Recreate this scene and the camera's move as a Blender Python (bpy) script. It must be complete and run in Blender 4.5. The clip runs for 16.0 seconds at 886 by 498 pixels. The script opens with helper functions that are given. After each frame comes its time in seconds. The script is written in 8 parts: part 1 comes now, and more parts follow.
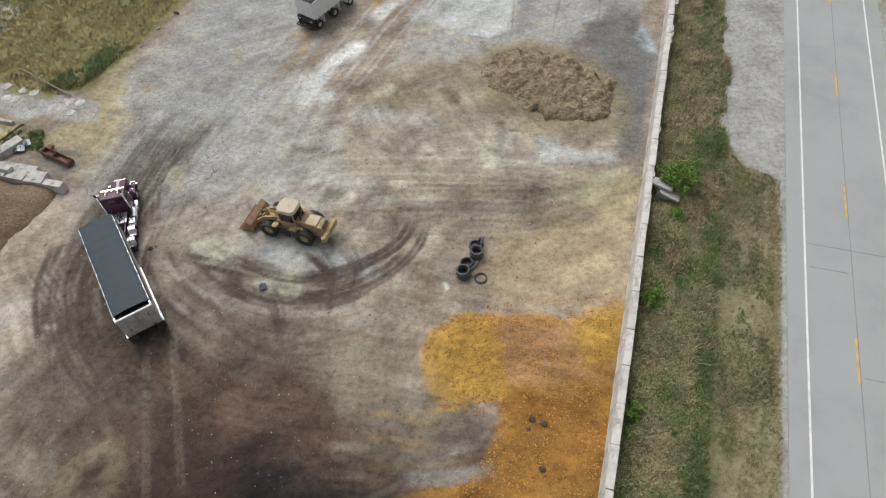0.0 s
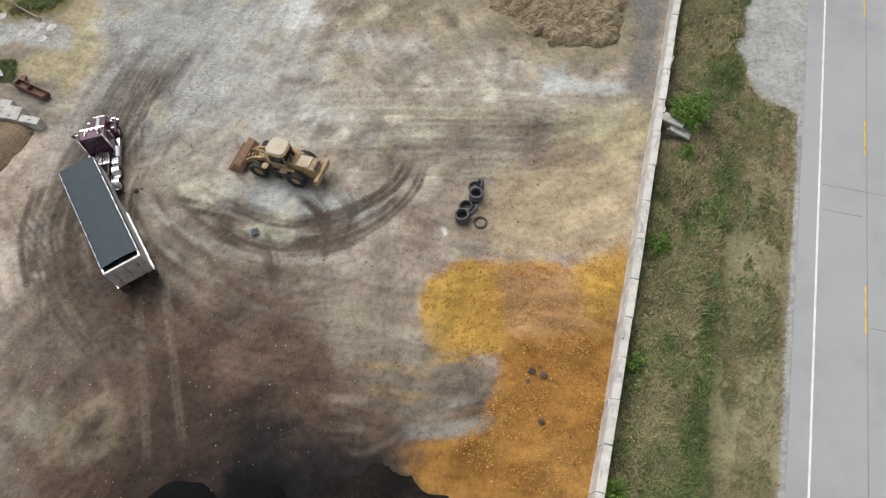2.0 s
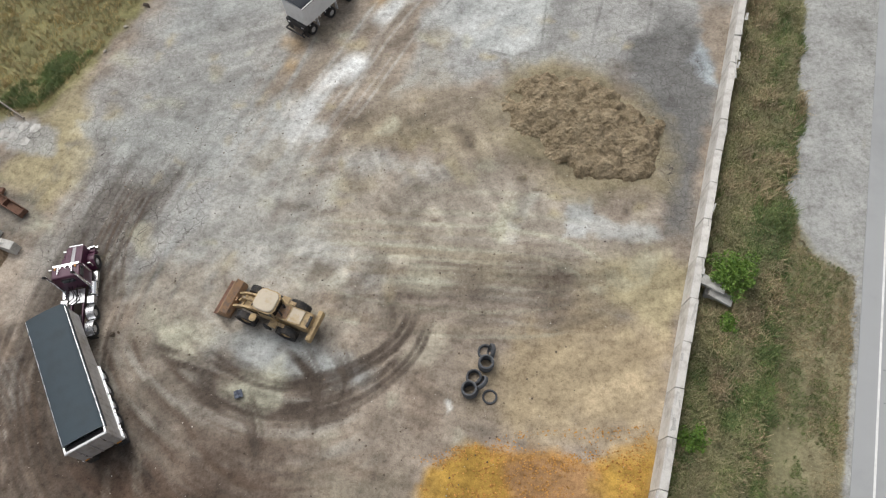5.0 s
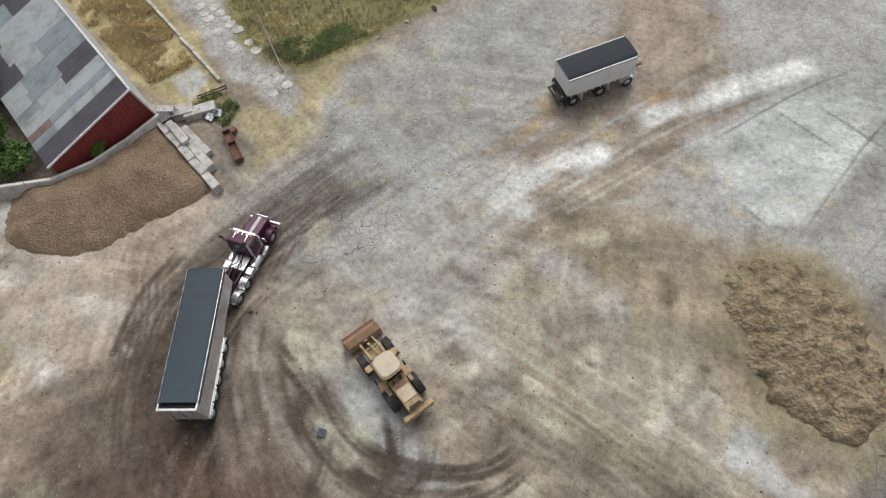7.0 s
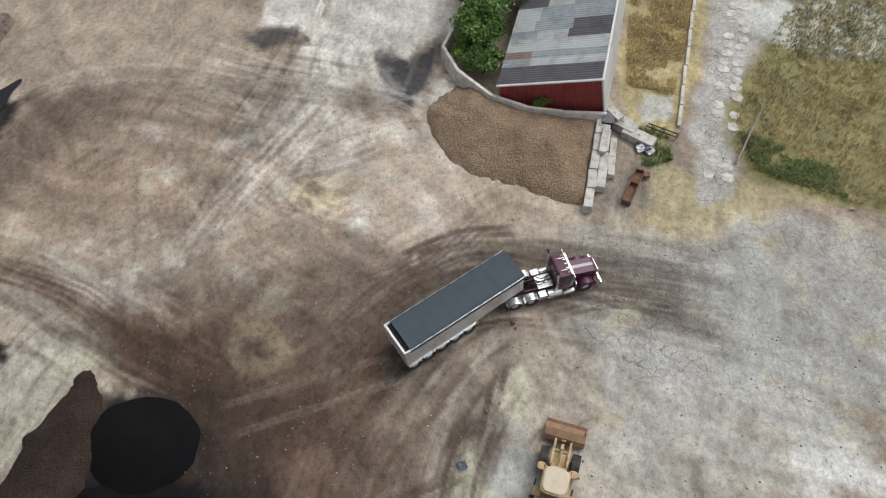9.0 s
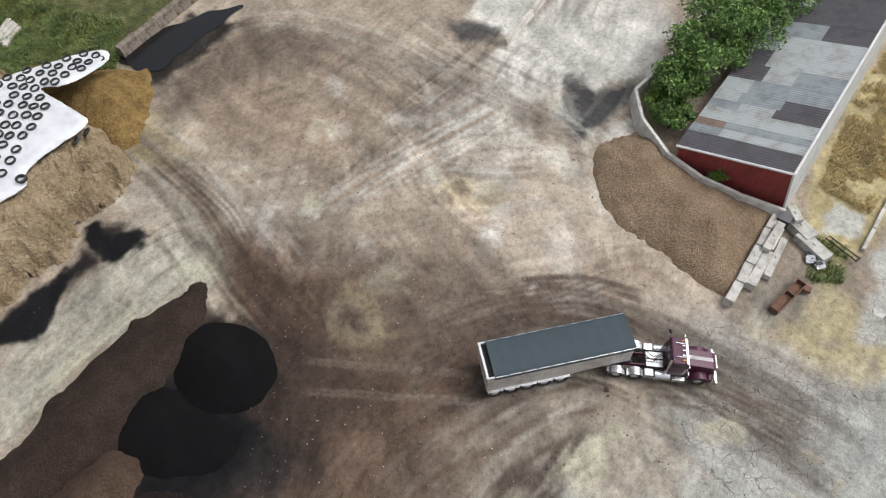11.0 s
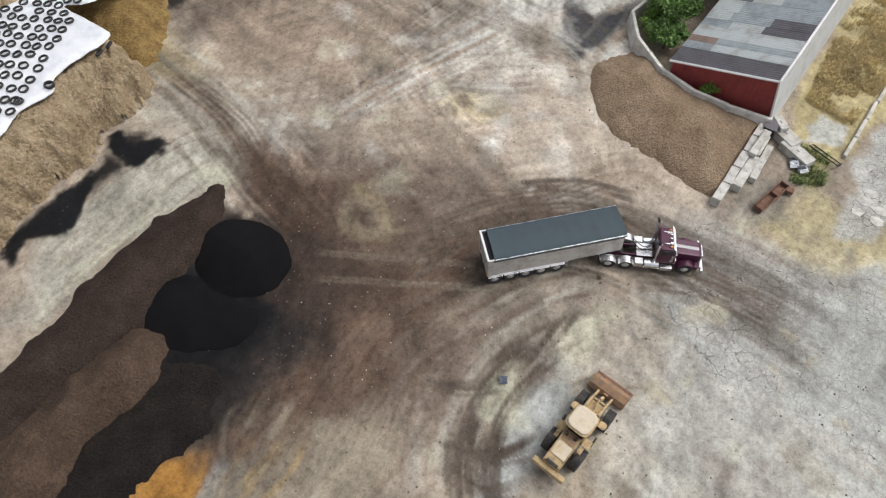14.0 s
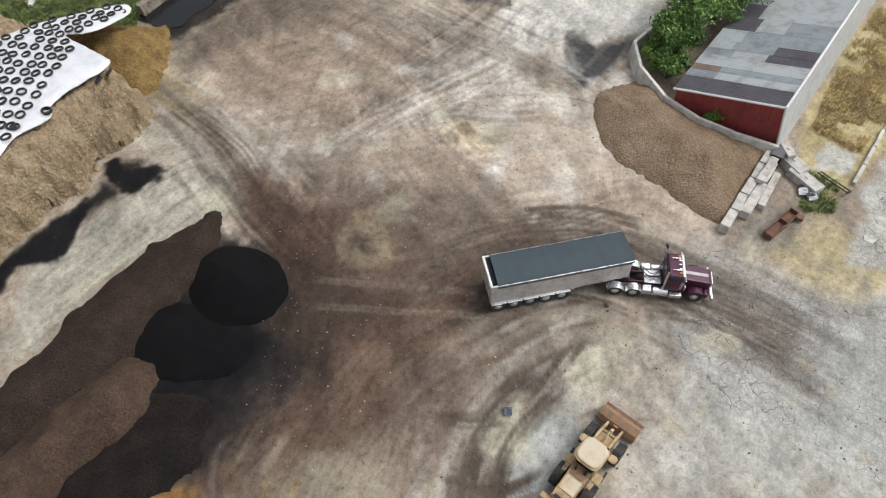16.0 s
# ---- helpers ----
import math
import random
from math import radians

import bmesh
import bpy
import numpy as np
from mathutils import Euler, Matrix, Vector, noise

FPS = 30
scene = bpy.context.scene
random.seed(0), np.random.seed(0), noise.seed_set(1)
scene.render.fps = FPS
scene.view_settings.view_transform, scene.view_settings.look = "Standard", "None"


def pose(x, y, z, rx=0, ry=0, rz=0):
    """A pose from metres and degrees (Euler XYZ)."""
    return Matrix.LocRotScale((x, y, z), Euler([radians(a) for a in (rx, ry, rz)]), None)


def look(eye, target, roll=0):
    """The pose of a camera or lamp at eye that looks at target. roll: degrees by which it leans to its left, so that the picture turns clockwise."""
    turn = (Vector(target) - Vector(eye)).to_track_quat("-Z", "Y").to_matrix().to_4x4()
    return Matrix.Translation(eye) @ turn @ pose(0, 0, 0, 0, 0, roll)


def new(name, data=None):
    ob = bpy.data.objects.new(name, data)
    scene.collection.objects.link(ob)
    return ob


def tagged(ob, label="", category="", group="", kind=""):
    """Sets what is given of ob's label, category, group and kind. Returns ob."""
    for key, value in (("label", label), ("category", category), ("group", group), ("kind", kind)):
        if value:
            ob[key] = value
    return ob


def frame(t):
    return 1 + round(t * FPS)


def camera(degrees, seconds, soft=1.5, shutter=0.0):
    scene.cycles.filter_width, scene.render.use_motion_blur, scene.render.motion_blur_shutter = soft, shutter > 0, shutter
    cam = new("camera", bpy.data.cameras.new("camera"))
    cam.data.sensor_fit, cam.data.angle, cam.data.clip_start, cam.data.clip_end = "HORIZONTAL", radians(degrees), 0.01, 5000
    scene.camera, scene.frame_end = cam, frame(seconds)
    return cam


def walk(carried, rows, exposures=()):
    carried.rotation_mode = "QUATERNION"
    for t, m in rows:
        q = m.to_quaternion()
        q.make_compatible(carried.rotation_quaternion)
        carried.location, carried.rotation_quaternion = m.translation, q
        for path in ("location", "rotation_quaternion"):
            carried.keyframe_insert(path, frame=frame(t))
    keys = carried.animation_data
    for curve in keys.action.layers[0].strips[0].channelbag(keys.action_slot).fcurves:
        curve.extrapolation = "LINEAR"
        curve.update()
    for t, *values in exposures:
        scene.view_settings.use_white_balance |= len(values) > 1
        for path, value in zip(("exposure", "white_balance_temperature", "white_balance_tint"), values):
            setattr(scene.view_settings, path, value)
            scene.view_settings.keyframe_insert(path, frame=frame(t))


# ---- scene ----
cam = camera(66.7, 16.0, soft=1.2)
PATH = [
    (0, (4.609, 6.234, 42.782), (4.525, 7.423, 41.177), -5.3),
    (0.5, (4.628, 6.77, 42.853), (4.54, 7.87, 41.185), -5.8),
    (1, (4.611, 7.488, 42.912), (4.521, 8.49, 41.184), -6.4),
    (1.5, (4.698, 8.578, 42.961), (4.604, 9.522, 41.2), -6.9),
    (2, (4.784, 10.005, 42.964), (4.689, 10.945, 41.202), -7.1),
    (2.5, (4.906, 11.764, 42.948), (4.805, 12.702, 41.184), -7.2),
    (3, (5.018, 13.752, 42.996), (4.905, 14.687, 41.232), -7.3),
    (5.3, (5.558, 24.651, 43.693), (5.387, 25.57, 41.924), -8.7),
    (5.5, (5.541, 25.588, 43.738), (5.338, 26.505, 41.973), -8.8),
    (6, (5.335, 28.051, 43.865), (5.018, 28.943, 42.103), -9.1),
    (6.5, (4.821, 30.349, 44.08), (4.372, 31.191, 42.322), -9.3),
    (7, (4.086, 32.275, 44.172), (3.438, 33.002, 42.425), -9.6),
    (7.5, (3.226, 33.791, 44.237), (2.403, 34.36, 42.505), -9.7),
    (8, (2.21, 34.9, 44.314), (1.253, 35.275, 42.599), -9.2),
    (8.5, (0.966, 35.623, 44.412), (-0.071, 35.782, 42.71), -8.1),
    (9, (-0.254, 36.022, 44.529), (-1.319, 35.952, 42.837), -6.7),
    (9.5, (-1.349, 36.16, 44.521), (-2.389, 35.859, 42.839), -5.2),
    (9.7, (-1.564, 36.219, 44.504), (-2.586, 35.831, 42.829), -4.5),
    (11.8, (-1.293, 36.212, 43.579), (-2.32, 35.761, 41.923), -3.5),
    (12, (-1.028, 36.302, 43.548), (-2.047, 35.854, 41.887), -3.5),
    (12.5, (0.2, 36.745, 43.434), (-0.809, 36.301, 41.765), -3.5),
    (13, (1.788, 37.336, 43.31), (0.789, 36.894, 41.635), -3.6),
    (13.5, (3.558, 38.005, 43.227), (2.569, 37.565, 41.545), -3.7),
    (14, (5.098, 38.559, 43.102), (4.116, 38.12, 41.416), -3.7),
    (14.5, (5.826, 38.726, 42.736), (4.84, 38.287, 41.052), -3.7),
    (15, (5.833, 38.668, 42.16), (4.853, 38.231, 40.472), -3.7),
    (15.5, (5.621, 38.501, 41.634), (4.618, 38.057, 39.961), -3.5),
    (16, (5.363, 38.463, 41.257), (4.281, 37.988, 39.643), -3.3),
]
walk(cam, [(t, look(eye, target, roll)) for t, eye, target, roll in PATH],
     [(0, -0.18), (2.5, -0.05), (5.5, -0.18), (8, -0.2), (9.5, -0.04), (12, 0.08), (16, 0.1)])

# ---- light ----
world = bpy.data.worlds.new("overcast_sky")
scene.world = world
world.use_nodes = True
wn, wl = world.node_tree.nodes, world.node_tree.links
sky = wn.new("ShaderNodeTexSky")
sky.sky_type, sky.sun_disc = "NISHITA", False
sky.sun_elevation, sky.sun_rotation = radians(58), radians(330)
sky.air_density, sky.dust_density, sky.ozone_density = 1.0, 6.0, 1.0
grey = wn.new("ShaderNodeHueSaturation")
grey.inputs["Saturation"].default_value = 0.3
wl.new(sky.outputs[0], grey.inputs["Color"])
wl.new(grey.outputs[0], wn["Background"].inputs[0])
wn["Background"].inputs[1].default_value = 0.15
sun_data = bpy.data.lights.new("sun", "SUN")
sun_data.energy, sun_data.angle, sun_data.color = 0.8, radians(40), (1.0, 0.985, 0.95)
sun = new("sun", sun_data)
sun.matrix_world = look((0, 0, 60), (10, -17, 28))


# ---- materials ----
def material(name, rough=0.8, metal=0.0):
    m = bpy.data.materials.new(name)
    m.use_nodes = True
    b = m.node_tree.nodes["Principled BSDF"]
    b.inputs["Roughness"].default_value, b.inputs["Metallic"].default_value = rough, metal
    return m, m.node_tree.nodes, m.node_tree.links, b


def noise_tex(n, l, scale, detail=6, rough=0.6, vec=None):
    t = n.new("ShaderNodeTexNoise")
    t.inputs["Scale"].default_value, t.inputs["Detail"].default_value, t.inputs["Roughness"].default_value = scale, detail, rough
    if vec is not None:
        l.new(vec, t.inputs["Vector"])
    return t


def ramp(n, l, src, stops):
    r = n.new("ShaderNodeValToRGB")
    el = r.color_ramp.elements
    while len(el) < len(stops):
        el.new(0.5)
    for e, (p, c) in zip(el, stops):
        e.position, e.color = p, (*c, 1) if len(c) == 3 else c
    l.new(src, r.inputs[0])
    return r


def mix(n, l, kind, fac, a, b):
    m = n.new("ShaderNodeMix")
    m.data_type, m.blend_type = "RGBA", kind
    for slot, v in ((0, fac), (6, a), (7, b)):
        if isinstance(v, (int, float)):
            m.inputs[slot].default_value = v
        elif isinstance(v, tuple):
            m.inputs[slot].default_value = (*v, 1)
        else:
            l.new(v, m.inputs[slot])
    return m.outputs[2]


def bump(n, l, b, height, strength=0.4, dist=0.05):
    u = n.new("ShaderNodeBump")
    u.inputs["Strength"].default_value, u.inputs["Distance"].default_value = strength, dist
    l.new(height, u.inputs["Height"])
    l.new(u.outputs[0], b.inputs["Normal"])
    return u


def plain(name, col, rough=0.6, metal=0.0, var=0.35, scale=1.5, grime=None, bumpy=0.15, fine=25, spread=0.0):
    """A painted, cast or bare surface: large stains, fine grain and a little relief."""
    m, n, l, b = material(name, rough, metal)
    co = n.new("ShaderNodeTexCoord").outputs["Object"]
    big, small = noise_tex(n, l, scale, 6, 0.65, co), noise_tex(n, l, fine, 4, 0.6, co)
    dark = grime or tuple(c * (1 - var) for c in col)
    light = tuple(min(1, c * (1 + 0.35 * var)) for c in col)
    c = ramp(n, l, big.outputs[0], [(0.32, dark), (0.52, col), (0.75, light)]).outputs[0]
    c = mix(n, l, "MULTIPLY", 0.5 * var, c, ramp(n, l, small.outputs[0], [(0.3, (0.45, 0.45, 0.45)), (0.65, (1, 1, 1))]).outputs[0])
    if spread:
        info = n.new("ShaderNodeObjectInfo")
        geo = n.new("ShaderNodeNewGeometry")
        add = n.new("ShaderNodeMath")
        add.operation = "ADD"
        l.new(info.outputs["Random"], add.inputs[0])
        l.new(geo.outputs["Random Per Island"], add.inputs[1])
        fr = n.new("ShaderNodeMath")
        fr.operation = "FRACT"
        l.new(add.outputs[0], fr.inputs[0])
        lo, hi = 1 - spread, 1 + spread
        c = mix(n, l, "MULTIPLY", 1.0, c, ramp(n, l, fr.outputs[0], [(0, (lo, lo, lo)), (1, (hi, hi, hi))]).outputs[0])
    l.new(c, b.inputs["Base Color"])
    rr = n.new("ShaderNodeMapRange")
    rr.inputs[3].default_value, rr.inputs[4].default_value = max(0, rough - 0.12), min(1, rough + 0.15)
    l.new(big.outputs[0], rr.inputs[0])
    l.new(rr.outputs[0], b.inputs["Roughness"])
    bump(n, l, b, small.outputs[0], bumpy, 0.02)
    return m


def earth(name, cols, scale=1.2, grain=9, strength=0.7, dist=0.12, rough=0.95, mottle=0.7):
    """Loose heaped material: lumps, clods and crumbs in three tones."""
    m, n, l, b = material(name, rough)
    b.inputs["Specular IOR Level"].default_value = 0.15
    co = n.new("ShaderNodeTexCoord").outputs["Object"]
    big, mid = noise_tex(n, l, scale, 7, 0.7, co), noise_tex(n, l, grain, 6, 0.7, co)
    vor = n.new("ShaderNodeTexVoronoi")
    vor.inputs["Scale"].default_value = grain * 1.3
    shift = noise_tex(n, l, grain * 0.5, 3, 0.6, co)
    bend = n.new("ShaderNodeVectorMath")
    bend.operation = "MULTIPLY_ADD"
    bend.inputs[1].default_value = (1.6 / grain,) * 3
    l.new(shift.outputs[1], bend.inputs[0])
    l.new(co, bend.inputs[2])
    l.new(bend.outputs[0], vor.inputs["Vector"])
    c = ramp(n, l, big.outputs[0], [(0.3, cols[0]), (0.5, cols[1]), (0.7, cols[2])]).outputs[0]
    c = mix(n, l, "MULTIPLY", mottle, c, ramp(n, l, mid.outputs[0], [(0.3, (0.42, 0.42, 0.42)), (0.62, (1.15, 1.15, 1.15))]).outputs[0])
    c = mix(n, l, "MULTIPLY", 0.32, c, ramp(n, l, vor.outputs[0], [(0.0, (1.1, 1.1, 1.1)), (0.7, (0.5, 0.5, 0.5))]).outputs[0])
    l.new(c, b.inputs["Base Color"])
    bump(n, l, b, mix(n, l, "ADD", 0.6, mid.outputs[0], vor.outputs[0]), strength, dist)
    return m


def foliage(name, dark, light, rough=0.7):
    """Leaves or blades, each with its own tone."""
    m, n, l, b = material(name, rough)
    geo = n.new("ShaderNodeNewGeometry")
    co = n.new("ShaderNodeTexCoord").outputs["Object"]
    big = noise_tex(n, l, 0.5, 3, 0.6, co)
    c = ramp(n, l, geo.outputs["Random Per Island"], [(0.0, dark), (1.0, light)]).outputs[0]
    c = mix(n, l, "MULTIPLY", 0.6, c, ramp(n, l, big.outputs[0], [(0.35, (0.55, 0.55, 0.55)), (0.65, (1.2, 1.2, 1.1))]).outputs[0])
    l.new(c, b.inputs["Base Color"])
    b.inputs["Subsurface Weight"].default_value = 0.0
    return m


def ground_material():
    """Soil of the yard: the tone of each spread of soil, paving or grass comes with the sheet, grain and cracks from here."""
    m, n, l, b = material("yard_soil", 0.92)
    b.inputs["Specular IOR Level"].default_value = 0.15
    co = n.new("ShaderNodeTexCoord").outputs["Object"]
    tone, wear = n.new("ShaderNodeVertexColor"), n.new("ShaderNodeVertexColor")
    tone.layer_name, wear.layer_name = "soil", "wear"
    sep = n.new("ShaderNodeSeparateColor")
    l.new(wear.outputs[0], sep.inputs[0])
    big, mid, fine = noise_tex(n, l, 0.35, 8, 0.68, co), noise_tex(n, l, 2.2, 8, 0.7, co), noise_tex(n, l, 14, 5, 0.7, co)
    c = mix(n, l, "MULTIPLY", 0.75, tone.outputs[0], ramp(n, l, big.outputs[0], [(0.3, (0.6, 0.57, 0.55)), (0.46, (0.98, 0.96, 0.95)), (0.68, (1.4, 1.38, 1.36))]).outputs[0])
    c = mix(n, l, "MULTIPLY", 0.65, c, ramp(n, l, mid.outputs[0], [(0.32, (0.5, 0.47, 0.44)), (0.48, (1, 1, 1)), (0.66, (1.32, 1.32, 1.32))]).outputs[0])
    c = mix(n, l, "MULTIPLY", 0.4, c, ramp(n, l, fine.outputs[0], [(0.3, (0.5, 0.5, 0.5)), (0.6, (1.1, 1.1, 1.1))]).outputs[0])
    crumb = noise_tex(n, l, 6.0, 6, 0.75, co)
    c = mix(n, l, "MULTIPLY", 0.38, c, ramp(n, l, crumb.outputs[0], [(0.34, (0.45, 0.43, 0.41)), (0.5, (1, 1, 1)), (0.66, (1.3, 1.3, 1.3))]).outputs[0])
    # small stones and crumbs
    stone = n.new("ShaderNodeTexVoronoi")
    stone.inputs["Scale"].default_value = 2.6
    l.new(co, stone.inputs["Vector"])
    spot = ramp(n, l, stone.outputs["Distance"], [(0.07, (1, 1, 1)), (0.11, (0, 0, 0))])
    pick = n.new("ShaderNodeSeparateColor")
    l.new(stone.outputs["Color"], pick.inputs[0])
    some = n.new("ShaderNodeMath")
    some.operation = "GREATER_THAN"
    some.inputs[1].default_value = 0.86
    l.new(pick.outputs[0], some.inputs[0])
    both = n.new("ShaderNodeMath")
    both.operation = "MULTIPLY"
    l.new(spot.outputs[0], both.inputs[0])
    l.new(some.outputs[0], both.inputs[1])
    c = mix(n, l, "MIX", both.outputs[0], c, mix(n, l, "MIX", pick.outputs[1], (0.1, 0.085, 0.07), (0.5, 0.46, 0.4)))
    # cracks of the old paving
    warp = noise_tex(n, l, 1.5, 3, 0.6, co)
    vadd = n.new("ShaderNodeVectorMath")
    vadd.operation = "MULTIPLY_ADD"
    l.new(warp.outputs[1], vadd.inputs[0])
    vadd.inputs[1].default_value = (0.5, 0.5, 0.5)
    l.new(co, vadd.inputs[2])
    lines = []
    for size, width in ((0.95, 0.026), (1.9, 0.04)):
        v = n.new("ShaderNodeTexVoronoi")
        v.feature = "DISTANCE_TO_EDGE"
        v.inputs["Scale"].default_value = size
        l.new(vadd.outputs[0], v.inputs["Vector"])
        lines.append(ramp(n, l, v.outputs["Distance"], [(0.45 * width, (1, 1, 1)), (1.15 * width, (0, 0, 0))]).outputs[0])
    crack = mix(n, l, "ADD", 0.55, lines[0], lines[1])
    broken = ramp(n, l, mid.outputs[0], [(0.4, (0.12, 0.12, 0.12)), (0.6, (1, 1, 1))]).outputs[0]
    crack = mix(n, l, "MULTIPLY", 1.0, mix(n, l, "MULTIPLY", 1.0, crack, broken), sep.outputs[0])
    c = mix(n, l, "MIX", crack, c, (0.075, 0.066, 0.058))
    l.new(c, b.inputs["Base Color"])
    wet = n.new("ShaderNodeMapRange")
    wet.inputs[3].default_value, wet.inputs[4].default_value = 0.95, 0.35
    l.new(sep.outputs[1], wet.inputs[0])
    l.new(wet.outputs[0], b.inputs["Roughness"])
    h = mix(n, l, "ADD", 0.5, mid.outputs[0], fine.outputs[0])
    bump(n, l, b, mix(n, l, "SUBTRACT", 1.0, h, crack), 0.45, 0.08)
    return m


SOIL = ground_material()
CONCRETE = plain("weathered_concrete", (0.54, 0.53, 0.5), 0.9, 0, 0.4, 0.8, (0.27, 0.25, 0.22), 0.4, 12, 0.1)
CONCRETE_PALE = plain("pale_concrete", (0.62, 0.6, 0.56), 0.9, 0, 0.35, 0.6, (0.34, 0.31, 0.27), 0.4, 10, 0.08)
ASPHALT = plain("bleached_asphalt", (0.36, 0.37, 0.37), 0.9, 0, 0.16, 0.12, None, 0.3, 30)
LINE_WHITE = plain("white_road_paint", (0.78, 0.78, 0.76), 0.7, 0, 0.25, 1.2)
LINE_YELLOW = plain("yellow_road_paint", (0.72, 0.48, 0.09), 0.7, 0, 0.3, 1.5)
SEAM = plain("tar_seam", (0.26, 0.262, 0.262), 0.9, 0, 0.3, 1.0)
RUBBER = plain("black_rubber", (0.035, 0.035, 0.037), 0.85, 0, 0.4, 2, (0.08, 0.07, 0.06), 0.3)
RUBBER_GREY = plain("dusty_rubber", (0.085, 0.09, 0.098), 0.85, 0, 0.4, 2, (0.05, 0.05, 0.055), 0.3, 25, 0.2)
ALLOY = plain("polished_aluminium", (0.75, 0.76, 0.78), 0.28, 0.9, 0.15, 2)
CHROME = plain("chrome", (0.82, 0.83, 0.85), 0.12, 1.0, 0.05, 2)
TARP = plain("slate_tarpaulin", (0.04, 0.06, 0.074), 0.72, 0, 0.2, 0.6, None, 0.2, 8)
TARP_BLACK = plain("black_tarpaulin", (0.016, 0.021, 0.03), 0.75, 0, 0.2, 0.6, None, 0.2, 8)
WHITE_PAINT = plain("white_body_paint", (0.74, 0.75, 0.76), 0.45, 0, 0.14, 1.2, None, 0.05)
PURPLE = plain("plum_paint", (0.075, 0.018, 0.045), 0.3, 0.1, 0.25, 2, None, 0.03)
STRIPE = plain("silver_white_paint", (0.75, 0.74, 0.76), 0.4, 0, 0.1)
GLASS = plain("dark_tinted_glass", (0.02, 0.024, 0.028), 0.08, 0.0, 0.1, 2, None, 0.0)
BLACK_STEEL = plain("black_steel", (0.025, 0.025, 0.027), 0.6, 0.2, 0.4, 3)
YELLOW = plain("faded_yellow_paint", (0.47, 0.345, 0.185), 0.75, 0, 0.5, 2.6, (0.24, 0.175, 0.11), 0.2)
ROOF_TAN = plain("dusty_cream_roof", (0.56, 0.49, 0.38), 0.75, 0, 0.3, 1.1, (0.46, 0.33, 0.17), 0.15)
RUST = plain("rusty_steel", (0.2, 0.11, 0.075), 0.85, 0.1, 0.5, 3, (0.1, 0.055, 0.04), 0.3)
BUCKET = plain("worn_bucket_steel", (0.34, 0.21, 0.12), 0.75, 0.15, 0.5, 2.5, (0.2, 0.15, 0.12), 0.25)
LAMP_AMBER = plain("amber_lens", (0.8, 0.35, 0.05), 0.3)
ZINC = plain("galvanised_sheet", (0.33, 0.37, 0.39), 0.6, 0.2, 0.35, 0.9, (0.22, 0.245, 0.26), 0.1)
ZINC_DARK = plain("dull_grey_sheet", (0.115, 0.11, 0.125), 0.65, 0.1, 0.3, 0.8, None, 0.1)
ZINC_PALE = plain("pale_sheet", (0.46, 0.5, 0.51), 0.6, 0.1, 0.25, 0.8, (0.33, 0.31, 0.29), 0.1)
ZINC_BROWN = plain("rusted_sheet", (0.26, 0.19, 0.16), 0.75, 0.1, 0.4, 1.0, None, 0.1)
RED_SHEET = plain("dark_red_sheet", (0.3, 0.055, 0.05), 0.65, 0, 0.3, 0.9, None, 0.1)
TRIM_WHITE = plain("white_trim", (0.7, 0.7, 0.7), 0.6, 0, 0.15)
PLASTIC = plain("white_silage_film", (0.66, 0.68, 0.72), 0.45, 0, 0.1, 0.7, (0.54, 0.57, 0.62), 0.3, 4)
WATER = plain("black_leachate", (0.006, 0.006, 0.008), 0.2, 0, 0.2, 0.5, None, 0.05, 2)
SILAGE = earth("silage", [(0.29, 0.215, 0.13), (0.42, 0.325, 0.21), (0.52, 0.415, 0.285)], 0.7, 3.0, 1.0, 0.3, 0.95, 0.55)
SILAGE_WET = earth("ochre_silage", [(0.16, 0.1, 0.04), (0.27, 0.18, 0.07), (0.38, 0.265, 0.11)], 0.8, 4.0, 0.9, 0.2)
COMPOST = earth("brown_compost", [(0.062, 0.043, 0.032), (0.1, 0.068, 0.049), (0.145, 0.098, 0.07)], 0.5, 5, 1.0, 0.2)
COMPOST_DARK = earth("dark_compost", [(0.034, 0.0245, 0.02), (0.053, 0.037, 0.03), (0.078, 0.054, 0.043)], 0.5, 5, 1.0, 0.2)
# dark compost with the cut face's shade put into its tones
COMPOST_SHADED = earth("shaded_dark_compost", [(0.013, 0.0115, 0.011), (0.023, 0.0185, 0.0165), (0.038, 0.03, 0.025)], 0.5, 5, 1.0, 0.2)
CHAR = earth("black_fines", [(0.003, 0.003, 0.0035), (0.005, 0.005, 0.006), (0.007, 0.007, 0.0078)], 0.6, 12, 0.4, 0.05)
HULLS = earth("brown_granules", [(0.24, 0.17, 0.11), (0.32, 0.235, 0.16), (0.4, 0.3, 0.21)], 0.5, 5, 1.0, 0.16)
MANURE = earth("straw_manure", [(0.24, 0.19, 0.118), (0.4, 0.32, 0.21), (0.54, 0.44, 0.3)], 0.9, 3.0, 1.0, 0.3, 0.95, 0.5)
CLOD = plain("orange_clod", (0.48, 0.25, 0.065), 0.95, 0, 0.35, 3, (0.36, 0.17, 0.04), 0.4, 20, 0.35)
CLOD_DARK = plain("dark_clod", (0.12, 0.09, 0.065), 0.95, 0, 0.5, 3, None, 0.4, 20, 0.45)
STONE_PALE = plain("pale_stone", (0.45, 0.41, 0.35), 0.95, 0, 0.5, 3, None, 0.4, 20, 0.35)
LEAF = foliage("tree_leaf", (0.045, 0.105, 0.022), (0.19, 0.33, 0.08))
LEAF_LIGHT = foliage("light_leaf", (0.07, 0.15, 0.02), (0.22, 0.36, 0.06))
